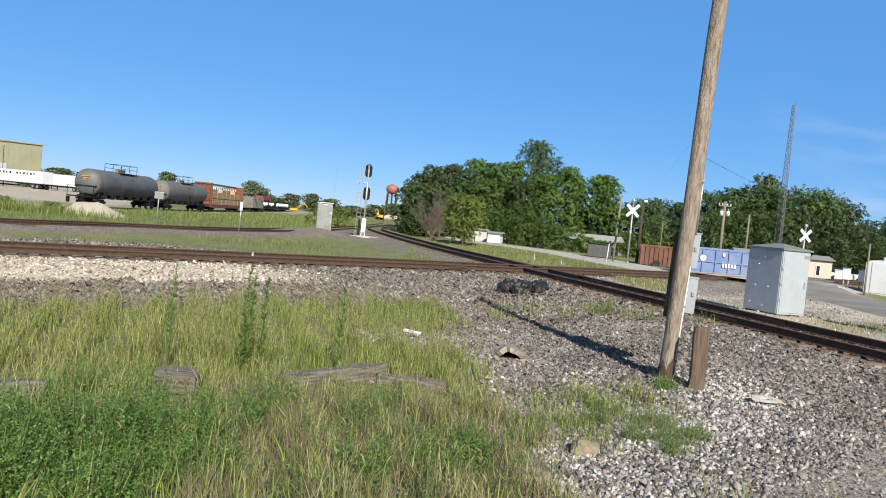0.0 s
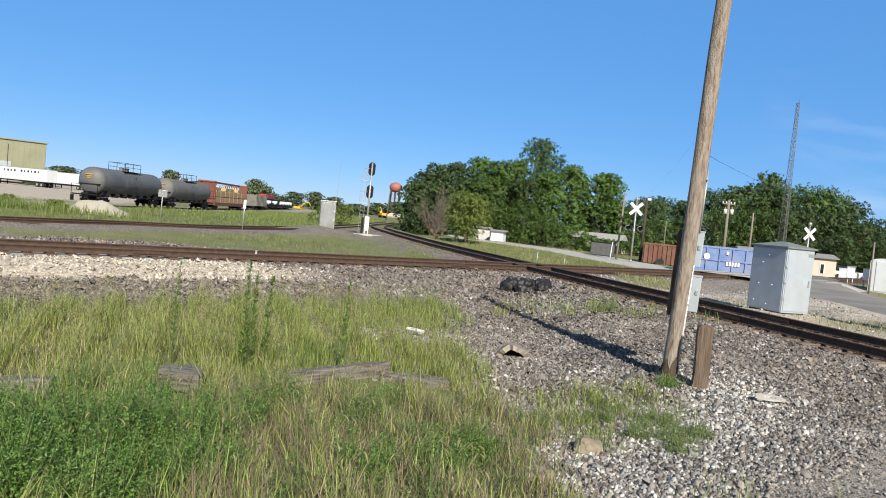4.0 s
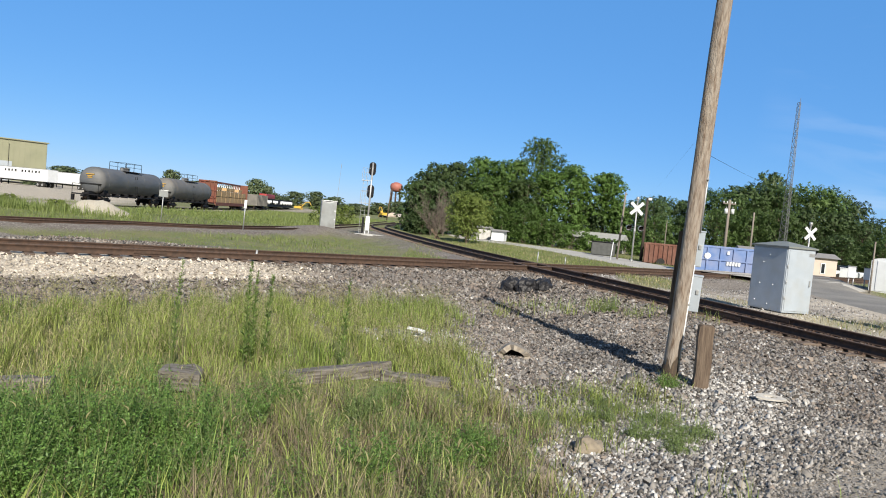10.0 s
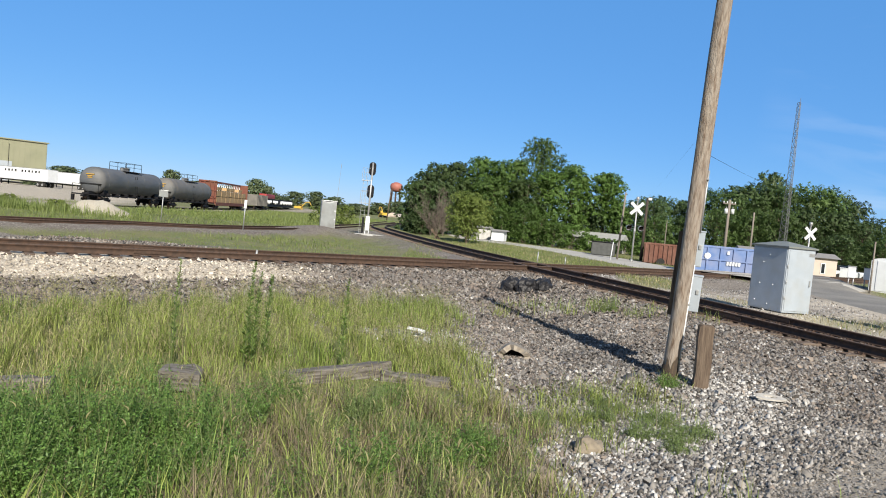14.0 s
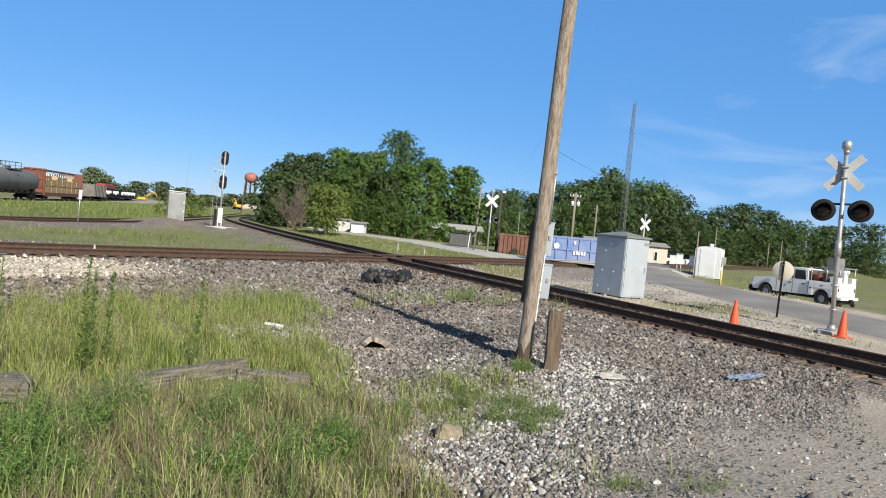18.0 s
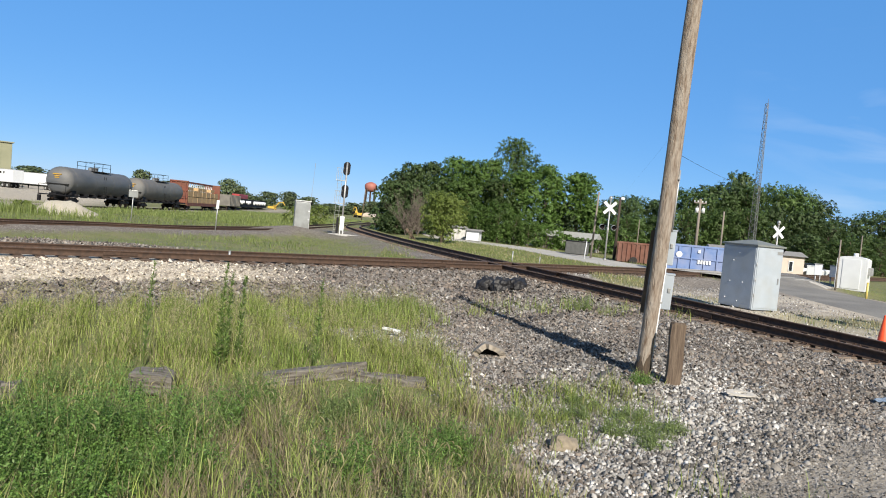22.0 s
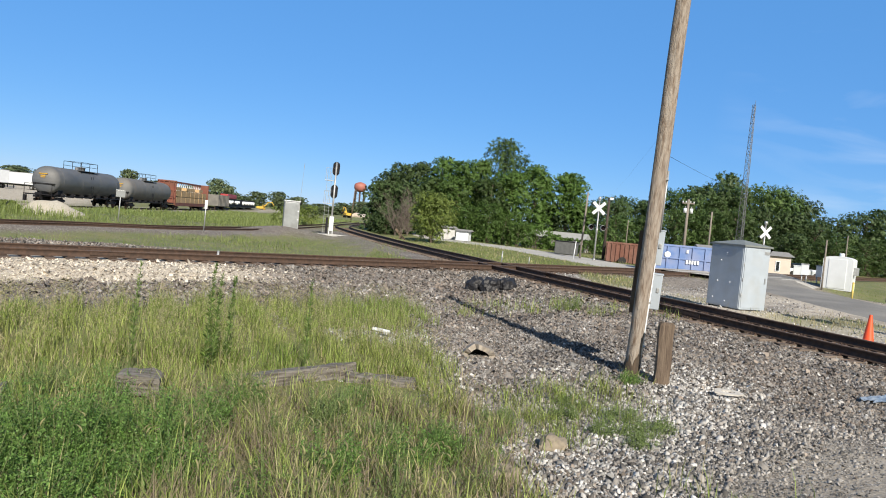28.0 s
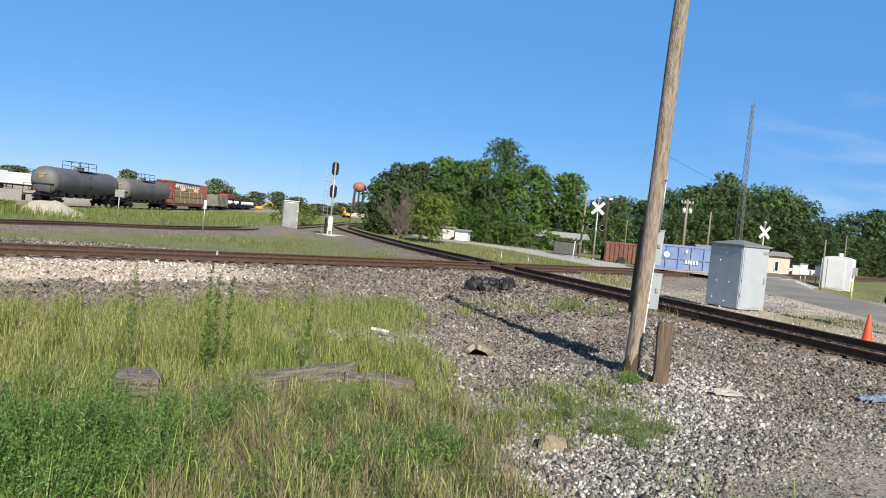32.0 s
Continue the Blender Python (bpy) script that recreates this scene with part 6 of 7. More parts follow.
# ---- trees ----
def leaves(centres, radii, count, size, rnd, squash=0.85, corners=3, slim=0.55):
    """Leaf blades scattered about clumps, thickest at each clump's heart: vertices and faces."""
    k = rnd.choice(len(centres), count, p=radii ** 2 / np.sum(radii ** 2))
    d = rnd.normal(size=(count, 3))
    d /= np.linalg.norm(d, axis=1)[:, None]
    d[:, 2] *= squash
    r = radii[k] * (rnd.uniform(0.3, 1.0, count) ** 0.6 + np.abs(rnd.normal(size=count)) * 0.30)
    c = centres[k] + d * r[:, None]
    n = d * 0.7 + rnd.normal(size=(count, 3)) * 0.6 + np.array((0, 0, 0.35))
    return blade_mesh(c, n, size, rnd, corners, slim)


def blade_mesh(c, n, size, rnd, corners=3, slim=0.55):
    """One small leaf at each place c, facing along n."""
    count = len(c)
    n = n / np.linalg.norm(n, axis=1)[:, None]
    a = np.cross(n, rnd.normal(size=(count, 3)))
    a /= np.linalg.norm(a, axis=1)[:, None] + 1e-9
    b = np.cross(n, a)
    s = size * rnd.uniform(0.55, 1.45, count)[:, None]
    pts = [c - a * s, c + b * s * slim + n * s * 0.15, c + a * s, c - b * s * slim + n * s * 0.15]
    if corners == 3:
        pts = [c - a * s, c + a * s * 0.6 + b * s * 0.75, c + a * s * 0.8 - b * s * 0.65]
    return np.stack(pts, 1).reshape(-1, 3), np.arange(count * corners).reshape(-1, corners)


def sprays(boughs, radii, count, size, rnd, per=34, droop=0.4, rag=0.36):
    """Leaves borne on short sprays that stand out of each bough, with gaps of shade between them."""
    nb = len(boughs)
    d = rnd.normal(size=(nb, per, 3)) + np.array((0, 0, 0.25))
    d /= np.linalg.norm(d, axis=2)[:, :, None]
    out = radii[:, None] * rnd.uniform(0.6, 0.95, (nb, per))
    root = boughs[:, None, :] + d * out[:, :, None] * np.array((1, 1, 0.85))
    axis_ = d * 0.8 + rnd.normal(size=d.shape) * 0.35 + np.array((0, 0, 0.25))
    axis_ /= np.linalg.norm(axis_, axis=2)[:, :, None]
    length = radii[:, None] * rnd.uniform(0.22, 0.58, (nb, per))
    root, axis_, d, length = root.reshape(-1, 3), axis_.reshape(-1, 3), d.reshape(-1, 3), length.ravel()
    p = length ** 1.5
    k = rnd.choice(len(root), count, p=p / p.sum())
    t = rnd.beta(1.3, 1.5, count)
    c = root[k] + axis_[k] * (t * length[k])[:, None]
    c[:, 2] -= droop * length[k] * t ** 2
    c += rnd.normal(size=(count, 3)) * (0.17 * length[k] * (1.15 - t))[:, None]
    n = d[k] * 0.9 + rnd.normal(size=(count, 3)) * rag + np.array((0, 0, 0.4))
    return blade_mesh(c, n, size, rnd)


def tree(x, y, height, width, leaf, label, seed=0, count=6000, size=0.2, low=0.12, trunk=0.16, group="", clumps=34, z=None, name="tree", top=0.55, rag=0.36):
    """Trunk, limbs to each bough, and a crown of leafy sprays; top says how full the crown's head is."""
    rnd = np.random.default_rng(seed)
    z = gzf(x, y) if z is None else z
    t = thing(name, pose(x, y, z), label, "tree" if name == "tree" else "shrub", group)
    u = (np.arange(clumps) + rnd.uniform(0, 1, clumps)) / clumps
    zz = low + (1 - low) * u
    prof = np.clip(np.sin(np.pi * np.clip(u * 0.72 + 0.20, 0, 1)), 0.05, 1) ** top
    a = np.arange(clumps) * 2.4 + rnd.normal(size=clumps) * 0.5
    rr = np.minimum(width, 0.8 * height) * rnd.uniform(0.13, 0.25, clumps) * (0.75 + 0.35 * prof)
    rad = np.maximum(0, width / 2 * prof * rnd.uniform(0.7, 1.1, clumps) - rr * 0.8)
    rad[rnd.uniform(0, 1, clumps) < 0.2] *= 0.4
    cen = np.stack([np.cos(a) * rad, np.sin(a) * rad, zz * height], 1)
    cen[:, 2] = np.clip(cen[:, 2], rr * 0.7, height - rr * 1.25)
    bm = B()
    p, r = Vector((0, 0, -0.15)), trunk
    spine = [p]
    while p.z < height * 0.8:
        q = p + Vector((rnd.normal() * 0.012 * height, rnd.normal() * 0.012 * height, height * 0.1))
        tube(bm, p, q, r, r * 0.85, 8, False)
        p, r = q, r * 0.85
        spine.append(p)
    for c in cen:
        f = max(0, min(len(spine) - 1, int((c[2] / height - 0.16) * 10)))
        q, e = spine[f], Vector(c)
        m = (q + e) / 2 + Vector((0, 0, 0.05 * height))
        w = trunk * 0.85 ** f
        tube(bm, q, m, w * 0.45, w * 0.26, 5, False)
        tube(bm, m, e, w * 0.26, w * 0.08, 4, False)
    part("trunk", bm, M_BARK, t)
    co, f = sprays(cen, rr, count, size, rnd, rag=rag)
    arrays("crown", co, f, leaf, t)
    return t


GROVE = [  # x, y, height, width, leaf, where the crown starts, fullness of its head
    (-3.7, 78.5, 6.3, 3.4, 2, 0.02, 0.4), (-2.5, 81.0, 7.6, 4.2, 2, 0.04, 0.4), (-1.4, 83.0, 8.9, 4.2, 2, 0.1, 0.5), (1.0, 83.5, 9.3, 3.8, 2, 0.1, 0.5), (-0.6, 78.0, 6.4, 4.4, 2, 0.0, 0.4), (2.0, 79.5, 7.2, 3.6, 0, 0.05, 0.4),
    (3.9, 83.0, 10.2, 4.2, 1, 0.1, 0.45), (6.1, 82.0, 9.9, 4.6, 1, 0.1, 0.4), (8.3, 84.0, 10.4, 3.8, 1, 0.1, 0.5), (4.9, 78.5, 7.4, 4.4, 1, 0.04, 0.4), (8.8, 78.5, 7.8, 4.2, 0, 0.05, 0.4),
    (11.5, 86.0, 13.8, 6.2, 0, 0.3, 0.8), (12.0, 80.5, 9.4, 4.6, 1, 0.08, 0.4), (14.8, 80.0, 10.2, 4.4, 1, 0.12, 0.45), (16.6, 83.5, 9.2, 2.8, 1, 0.1, 0.6), (18.9, 80.0, 9.6, 4.3, 1, 0.42, 0.35), (17.6, 81.5, 5.6, 4.0, 2, 0.05, 0.4), (20.2, 79.0, 5.6, 2.6, 1, 0.3, 0.5)]
GROVE_LEAF = (M_LEAF_WOODS, M_LEAF, M_LEAF_DARK)
for i, (x, y, h, w, leaf, low, top) in enumerate(GROVE):
    tree(x, y, h, w * 1.28, GROVE_LEAF[leaf], "full-leaved deciduous tree in a dense grove" if leaf != 2 else "dark grey-green tree in a dense grove", 10 + i, 33000, 0.08, low, 0.17, "grove beyond the crossing", 36, top=top)
for i, (x, y, h, w) in enumerate(((-3.6, 76.5, 2.6, 2.0), (-2.7, 76.0, 3.2, 2.6), (-1.6, 76.5, 3.6, 3.0), (3.6, 76.0, 3.8, 3.4), (6.3, 74.5, 4.2, 3.6), (8.6, 74.0, 4.9, 3.8), (10.6, 75.5, 3.8, 3.2), (12.0, 73.5, 3.0, 3.4), (14.0, 73.0, 2.9, 3.4), (15.8, 72.6, 1.9, 2.6), (17.6, 72.6, 1.7, 2.8), (19.6, 72.3, 1.6, 2.6), (21.6, 72.0, 1.7, 2.4), (22.4, 81.0, 2.9, 3.2))):
    tree(x, y, h, w * 1.15, M_LEAF if i > 2 else M_LEAF_DARK, "leafy undergrowth bush at the foot of the grove", 50 + i, 13000, 0.055, 0.0, 0.05, "bushes of the grove", 20, name="bush", top=0.4)
tree(2.0, 60.4, 5.0, 4.5, M_LEAF_LIGHT, "small yellowish-green tree at the edge of the grass", 90, 36000, 0.05, 0.2, 0.10, "", 44, top=0.55)
for i, (x, y, h, w) in enumerate(((-13.4, 80.0, 2.6, 3.4), (-11.8, 79.0, 2.5, 3.0), (-15.6, 83.0, 2.2, 3.6), (-37.0, 49.0, 1.5, 2.2), (-34.4, 48.6, 1.3, 1.9), (-32.2, 48.8, 1.0, 1.8), (-39.0, 50.0, 1.2, 2.2), (-28.4, 49.0, 0.9, 1.6))):
    tree(x, y, h, w, M_LEAF_LIGHT, "rank light green bush among tall grass", 120 + i, 6000, 0.05, 0.0, 0.03, "bushes in the grass", 16, name="bush", top=0.35)


def bare_shrub(x, y, h, w, seed):
    t = thing("dead_shrub", pose(x, y, gzf(x, y)), "leafless grey-brown shrub of thin twigs", "shrub")
    rnd = np.random.default_rng(seed)
    m = mat("dead_twig_bark", (0.135, 0.11, 0.095), (0.20, 0.165, 0.145), scale=6, rough=0.95)
    for k in range(12):
        bm = B()
        a = rnd.uniform(0, math.tau)
        p, d = Vector((0, 0, -0.05)), Vector((math.cos(a) * 0.28, math.sin(a) * 0.28, 1)).normalized()
        r, ln = 0.026, h / 6
        for s in range(6):
            q = p + d * ln
            tube(bm, p, q, r, r * 0.78, 5, False)
            for _ in range(4):
                e = Vector(rnd.normal(size=3)) * 0.5 + d
                e = q + e.normalized() * ln * rnd.uniform(0.5, 1.2)
                tube(bm, q, e, r * 0.55, r * 0.15, 4, False)
                for _ in range(3):
                    g = e + (Vector(rnd.normal(size=3)) * 0.6 + d).normalized() * ln * 0.5
                    tube(bm, (q + e) / 2, g, r * 0.3, r * 0.1, 3, False)
            d = (d + Vector(rnd.normal(size=3)) * 0.16).normalized()
            p, r = q, r * 0.78
        part("stem", bm, m, t)


def leaning_stump():
    t = thing("broken_stump", pose(-0.4, 63.0, gzf(-0.4, 63.0)), "dark broken timber leaning at the edge of the grass", "stump")
    part("timber", box(B(), -0.12, 0.12, -0.1, 0.1, -0.2, 1.3, 0.02, pose(0, 0, 0, 0, -42, 0)), M_POSTWOOD, t)
    part("prop", box(B(), -0.06, 0.06, -0.06, 0.06, -0.1, 0.75, 0.01, pose(-0.5, 0, 0, 0, 12, 0)), M_POSTWOOD, t)


leaning_stump()
bare_shrub(-0.85, 71.5, 4.6, 2.6, 5)
bare_shrub(-1.5, 72.0, 4.0, 2.2, 6)
bare_shrub(-0.2, 72.0, 3.2, 2.0, 7)

# woods beyond the road: a few grown forms, set out with their own size and turn
FORMS = [tree(0, 0, 10.0, w, m, "full-leaved deciduous tree at the edge of the woods", 200 + i, 19000, 0.108, lo, 0.22, "woods beyond the road", 34, 0.0, top=tp * 0.8, rag=0.24) for i, (w, m, lo, tp) in enumerate(((9.0, M_LEAF_WOODS, 0.05, 0.45), (8.0, M_LEAF_DARK, 0.06, 0.5), (9.5, M_LEAF_WOODS, 0.02, 0.4), (7.0, M_LEAF_DARK, 0.08, 0.6)))]
WOODS = [  # x, y, top
    (28.3, 103, 7.4), (30.8, 100, 7.8), (33.4, 106, 8.5), (36.4, 104, 7.9), (39.6, 98, 10.0), (43.0, 99, 10.6), (46.2, 100, 11.2), (49.0, 99, 11.3), (51.6, 107, 14.0), (54.6, 99, 12.1), (57.2, 100, 11.0), (59.6, 99, 9.9),
    (63.4, 101, 6.6), (66.2, 100, 7.9), (70.0, 100, 9.1), (73.0, 101, 9.8), (76.8, 100, 9.0), (80.2, 99, 8.0), (84.8, 99, 7.0), (88.4, 99, 7.3), (92.0, 100, 7.8), (96.0, 98, 8.6), (103, 98, 8.8), (110, 97, 9.0), (117, 96, 9.2), (125, 95, 9.5),
    (37.7, 92.7, 6.6), (41.5, 92.0, 7.0), (45.5, 91, 7.4), (49.5, 91.5, 7.8), (53.4, 92, 7.6), (57.2, 92, 6.6), (60.6, 92, 5.2), (64.6, 91, 4.6), (69.0, 91, 5.6), (74.0, 91, 5.8), (80.0, 90, 5.0), (86.0, 88, 4.8), (92.0, 87, 5.2), (99, 86, 5.6), (34.3, 94, 5.2), (29.6, 94, 4.8), (50.5, 85, 4.2), (55.5, 85, 4.0)]
rnd_w = random.Random(12)
for i, (x, y, top) in enumerate(WOODS):
    f = FORMS[rnd_w.randrange(4)]
    h = (top + 1.2) / 10.0
    wdt = max(0.75, min(1.2, h * rnd_w.uniform(0.9, 1.1)))
    m = pose(x, y, -1.05, 0, 0, rnd_w.uniform(0, 360)) @ Matrix.Diagonal((wdt, wdt, h, 1))
    if i < 4:
        FORMS[i].matrix_world = m
    else:
        copy_thing(f, Matrix()).matrix_world = m
FAR_TREES = [(-57.4, 200, 8.6, 7), (-55.0, 204, 6.8, 6), (-51.0, 260, 7.6, 8), (-45.5, 266, 3.0, 8), (-77, 262, 3.6, 10), (-70, 262, 4.2, 10), (-64, 262, 4.4, 9), (-150, 262, 7.5, 14), (-140, 264, 6.6, 14), (-100.5, 242, 9.4, 8), (-45.6, 300, 3.5, 14), (-36, 320, 4.2, 14), (-26, 330, 5.0, 14),
             (-130, 262, 5.8, 13), (-118, 262, 5.0, 13), (-108, 262, 4.8, 12), (-92, 262, 4.4, 12), (-84, 262, 3.8, 10), (-32, 240, 3.4, 6), (-104, 166, 3.2, 4.0)]
FAR_TREES += [(-150 + 10.5 * k, 330 + 6 * (k % 3), 4.8 + (k * 7 % 5) * 0.8, 13) for k in range(16)]
# far leaves paled and greyed: distance haze put into their colour
M_LEAF_FAR = vary(leaf_mat("hazed_grey_green_leaves", (0.11, 0.155, 0.075), (0.15, 0.195, 0.095), 0.2, 0.3), 0.15)
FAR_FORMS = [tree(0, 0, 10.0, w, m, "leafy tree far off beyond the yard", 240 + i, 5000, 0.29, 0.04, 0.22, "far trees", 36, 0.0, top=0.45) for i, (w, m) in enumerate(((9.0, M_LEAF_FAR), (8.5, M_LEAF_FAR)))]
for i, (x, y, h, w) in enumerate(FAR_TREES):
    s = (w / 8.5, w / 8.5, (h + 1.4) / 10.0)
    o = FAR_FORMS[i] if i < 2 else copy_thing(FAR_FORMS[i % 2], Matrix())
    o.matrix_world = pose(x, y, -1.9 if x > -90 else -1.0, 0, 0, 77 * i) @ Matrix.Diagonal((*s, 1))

# ---- grass and weeds ----
M_GRASS = leaf_mat("fresh_grass_blades", (0.225, 0.305, 0.068), (0.325, 0.37, 0.11), 0.7, 0.4)
M_GRASS_FAR = leaf_mat("short_field_grass", (0.215, 0.285, 0.08), (0.285, 0.335, 0.115), 0.2, 0.45)
M_BROWN = leaf_mat("dead_brown_stems", (0.19, 0.15, 0.105), (0.27, 0.22, 0.15), 0.35, 0.2)
M_STRAW = leaf_mat("dry_grass_blades", (0.33, 0.285, 0.16), (0.45, 0.395, 0.225), 0.55, 0.3)
M_WEED = leaf_mat("weed_leaves", (0.125, 0.24, 0.055), (0.185, 0.31, 0.078), 0.5, 0.4)
M_WEED_DULL = leaf_mat("dull_weed_leaves", (0.175, 0.25, 0.085), (0.235, 0.305, 0.115), 0.35, 0.4)


def blades(x, y, z, h, w, bend, rnd):
    """Three-point curved grass blades as two quads each."""
    n = len(x)
    a = rnd.uniform(0, math.tau, n)
    b = a + math.pi / 2 + rnd.normal(size=n) * 0.3
    dx, dy = np.cos(a) * w, np.sin(a) * w
    ox, oy = np.cos(b) * h * bend, np.sin(b) * h * bend
    rows = []
    for k, (s, f) in enumerate(((0, 1.0), (0.55, 0.8), (1.0, 0.12))):
        cx, cy, cz = x + ox * s ** 1.8, y + oy * s ** 1.8, z + h * (s - 0.25 * bend * s * s)
        rows += [np.stack([cx - dx * f, cy - dy * f, cz], 1), np.stack([cx + dx * f, cy + dy * f, cz], 1)]
    co = np.stack(rows, 1).reshape(-1, 3)
    i = np.arange(n)[:, None] * 6
    return co, np.concatenate([i + np.array([[0, 1, 3, 2]]), i + np.array([[2, 3, 5, 4]])], 0)


def scatter(n, x0, x1, y0, y1, rnd, keep):
    x, y = rnd.uniform(x0, x1, n), rnd.uniform(y0, y1, n)
    k = keep(x, y) > rnd.uniform(0, 1, n)
    return x[k], y[k]


def in_view(x, y, margin=1.5):
    return (np.abs(x + 0.05 * y) < y * 0.86 + margin) & (y > 1.5)


def grass_weight(x, y):
    return zones(x, y)[0]


def grass_field(name, label, n, area, hlo, hhi, width, material, seed, keep, bend=0.5, wind=0.25):
    rnd = np.random.default_rng(seed)
    x, y = scatter(n, *area, rnd, keep)
    z = gz(x, y) - 0.02
    tall = 0.65 + 0.25 * rough(x, y, 1.3, 4) + 0.32 * rough(x, y, 7.5, 11)
    h = rnd.uniform(hlo, hhi, len(x)) * np.clip(tall, 0.35, 1)
    co, f = blades(x, y, z, h, width * rnd.uniform(0.6, 1.3, len(x)), bend * rnd.uniform(0.3, 1.3, len(x)), rnd)
    ob = arrays(name, co, f, material)
    tagged(ob, label, "grass", kind="stuff")


def clear_of_ties(x, y):
    """Thins the grass before the cast-off ties, where it is trodden down."""
    k = np.ones(np.shape(x))
    for x0, y0, x1, y1 in ((-3.0, 7.1, -2.5, 7.2), (-2.95, 6.3, -2.45, 6.8), (-1.9, 7.9, -0.62, 8.85), (-0.66, 8.55, 0.28, 8.5), (-4.5, 6.2, -3.85, 6.45)):
        s = np.clip(((x - x0) * (x1 - x0) + (y - y0) * (y1 - y0)) / ((x1 - x0) ** 2 + (y1 - y0) ** 2), 0, 1)
        k = np.minimum(k, smooth_step(0.25, 0.5, np.hypot(x - x0 - s * (x1 - x0), y - y0 - s * (y1 - y0))))
    return 0.2 + 0.8 * k


def near_keep(x, y):
    patch = np.exp(-((x + 2.6) / 1.6) ** 4 - ((y - 4.2) / 1.9) ** 4)
    return grass_weight(x, y) * in_view(x, y) * (1 - 0.82 * patch) * (0.12 + 0.88 * smooth_step(-0.3, 0.3, rough(x, y, 7.5, 11))) * (0.6 + 0.4 * rough(x, y, 2.3, 7)) * clear_of_ties(x, y)


NEAR = (-9.5, 3.2, 3.2, 9.5)
MID = (-14, 2.2, 9.0, 17)
grass_field("grass", "fresh green grass among the weeds", 135000, NEAR, 0.12, 0.54, 0.0042, M_GRASS, 1, near_keep, 0.55)
grass_field("grass", "fresh green grass below the ballast slope", 190000, MID, 0.16, 0.56, 0.0045, M_GRASS, 2, near_keep, 0.45)
grass_field("dry_grass", "dry straw-coloured grass stems", 46000, NEAR, 0.2, 0.60, 0.0027, M_STRAW, 3, near_keep, 0.5)
grass_field("dry_grass", "dry straw-coloured grass stems", 20000, MID, 0.25, 0.52, 0.0035, M_STRAW, 4, near_keep, 0.45)


grass_field("dead_stems", "brown dead stems among the weeds", 48000, (-2.4, 1.8, 3.4, 7.8), 0.15, 0.5, 0.003, M_BROWN, 14, near_keep, 0.9)


grass_field("grass", "weedy grass about the tripod", 15000, (-7, 1.0, -3, 3.8), 0.12, 0.4, 0.006, M_GRASS, 18, lambda x, y: grass_weight(x, y) * (np.hypot(x, y) > 0.9), 0.8)


def far_keep(x, y):
    return grass_weight(x, y) * in_view(x, y, 3)


grass_field("grass", "green weedy grass between the tracks", 56000, (-32, 4, 24, 48), 0.05, 0.20, 0.009, M_GRASS_FAR, 5, far_keep)
grass_field("tall_grass", "tall green grass beyond the siding", 60000, (-60, -6, 34, 78), 0.06, 0.62, 0.013, M_GRASS_FAR, 6, lambda x, y: far_keep(x, y) * (dist_to(C_LINE[::2], x, y) > 3.5) * (dist_to(YARD_LINE[::2], x, y) > 2.6) * ((x < -10.5) | (y < 40)), 0.9)
grass_field("tall_grass", "tall green grass out to the yard", 26000, (-40, -8, 62, 150), 0.15, 0.8, 0.028, M_GRASS_FAR, 16, lambda x, y: in_view(x, y, 3) * (dist_to(C_LINE[::2], x, y) > 2.8) * (dist_to(B_LINE[::2], x, y) > 3.2) * (dist_to(YARD_LINE[::2], x, y) > 3.4) * (x < -10.5))
grass_field("rank_weeds", "rank green weeds about the gravel heap", 9000, (-39, -21, 46.5, 50.5), 0.5, 1.25, 0.022, M_GRASS_FAR, 17, lambda x, y: np.exp(-((x + 33) / 4.0) ** 2) * 0.9 + 0.45 * np.exp(-((x + 26.5) / 4.5) ** 2 - ((y - 48.0) / 0.9) ** 2), 0.35)
grass_field("grass", "yellowish grass strip beside the lane", 45000, (-2, 17, 30, 66), 0.08, 0.30, 0.011, M_GRASS_FAR, 7, far_keep)
grass_field("dry_grass", "pale dry grass strip beside the lane", 14000, (-2, 17, 30, 66), 0.1, 0.36, 0.009, M_STRAW, 8, far_keep)
grass_field("grass", "sparse grass beside the road", 26000, (8, 34, 12, 46), 0.06, 0.22, 0.010, M_GRASS_FAR, 9, far_keep)
grass_field("dry_grass", "sparse dry grass beside the road", 30000, (8, 26, 12, 32), 0.08, 0.30, 0.009, M_STRAW, 10, far_keep)


TUFTS = [(1.75, 8.6, 0.4, 1.0), (1.85, 7.7, 0.45, 1.0), (2.25, 8.9, 0.4, 0.9), (2.5, 8.2, 0.45, 0.7), (1.6, 6.9, 0.35, 0.8), (3.5, 9.7, 0.2, 1.0), (2.6, 7.7, 0.4, 0.4), (2.9, 8.7, 0.4, 0.3), (4.2, 17.2, 0.35, 0.8), (4.5, 18.4, 0.4, 0.7), (5.0, 16.6, 0.4, 0.5), (3.2, 17.2, 0.45, 0.35), (2.3, 18.3, 0.4, 0.4), (1.7, 16.5, 0.5, 0.3), (5.9, 17.6, 0.3, 0.5), (6.6, 16.4, 0.3, 0.4)]


def tuft_keep(x, y):
    k = np.zeros(np.shape(x))
    for tx, ty, tr, a in TUFTS:
        k = np.maximum(k, a * np.exp(-(((x - tx) / tr) ** 2 + ((y - ty) / tr) ** 2)))
    return k * (0.35 + 0.65 * smooth_step(-0.3, 0.5, rough(x, y, 6.0, 3)))


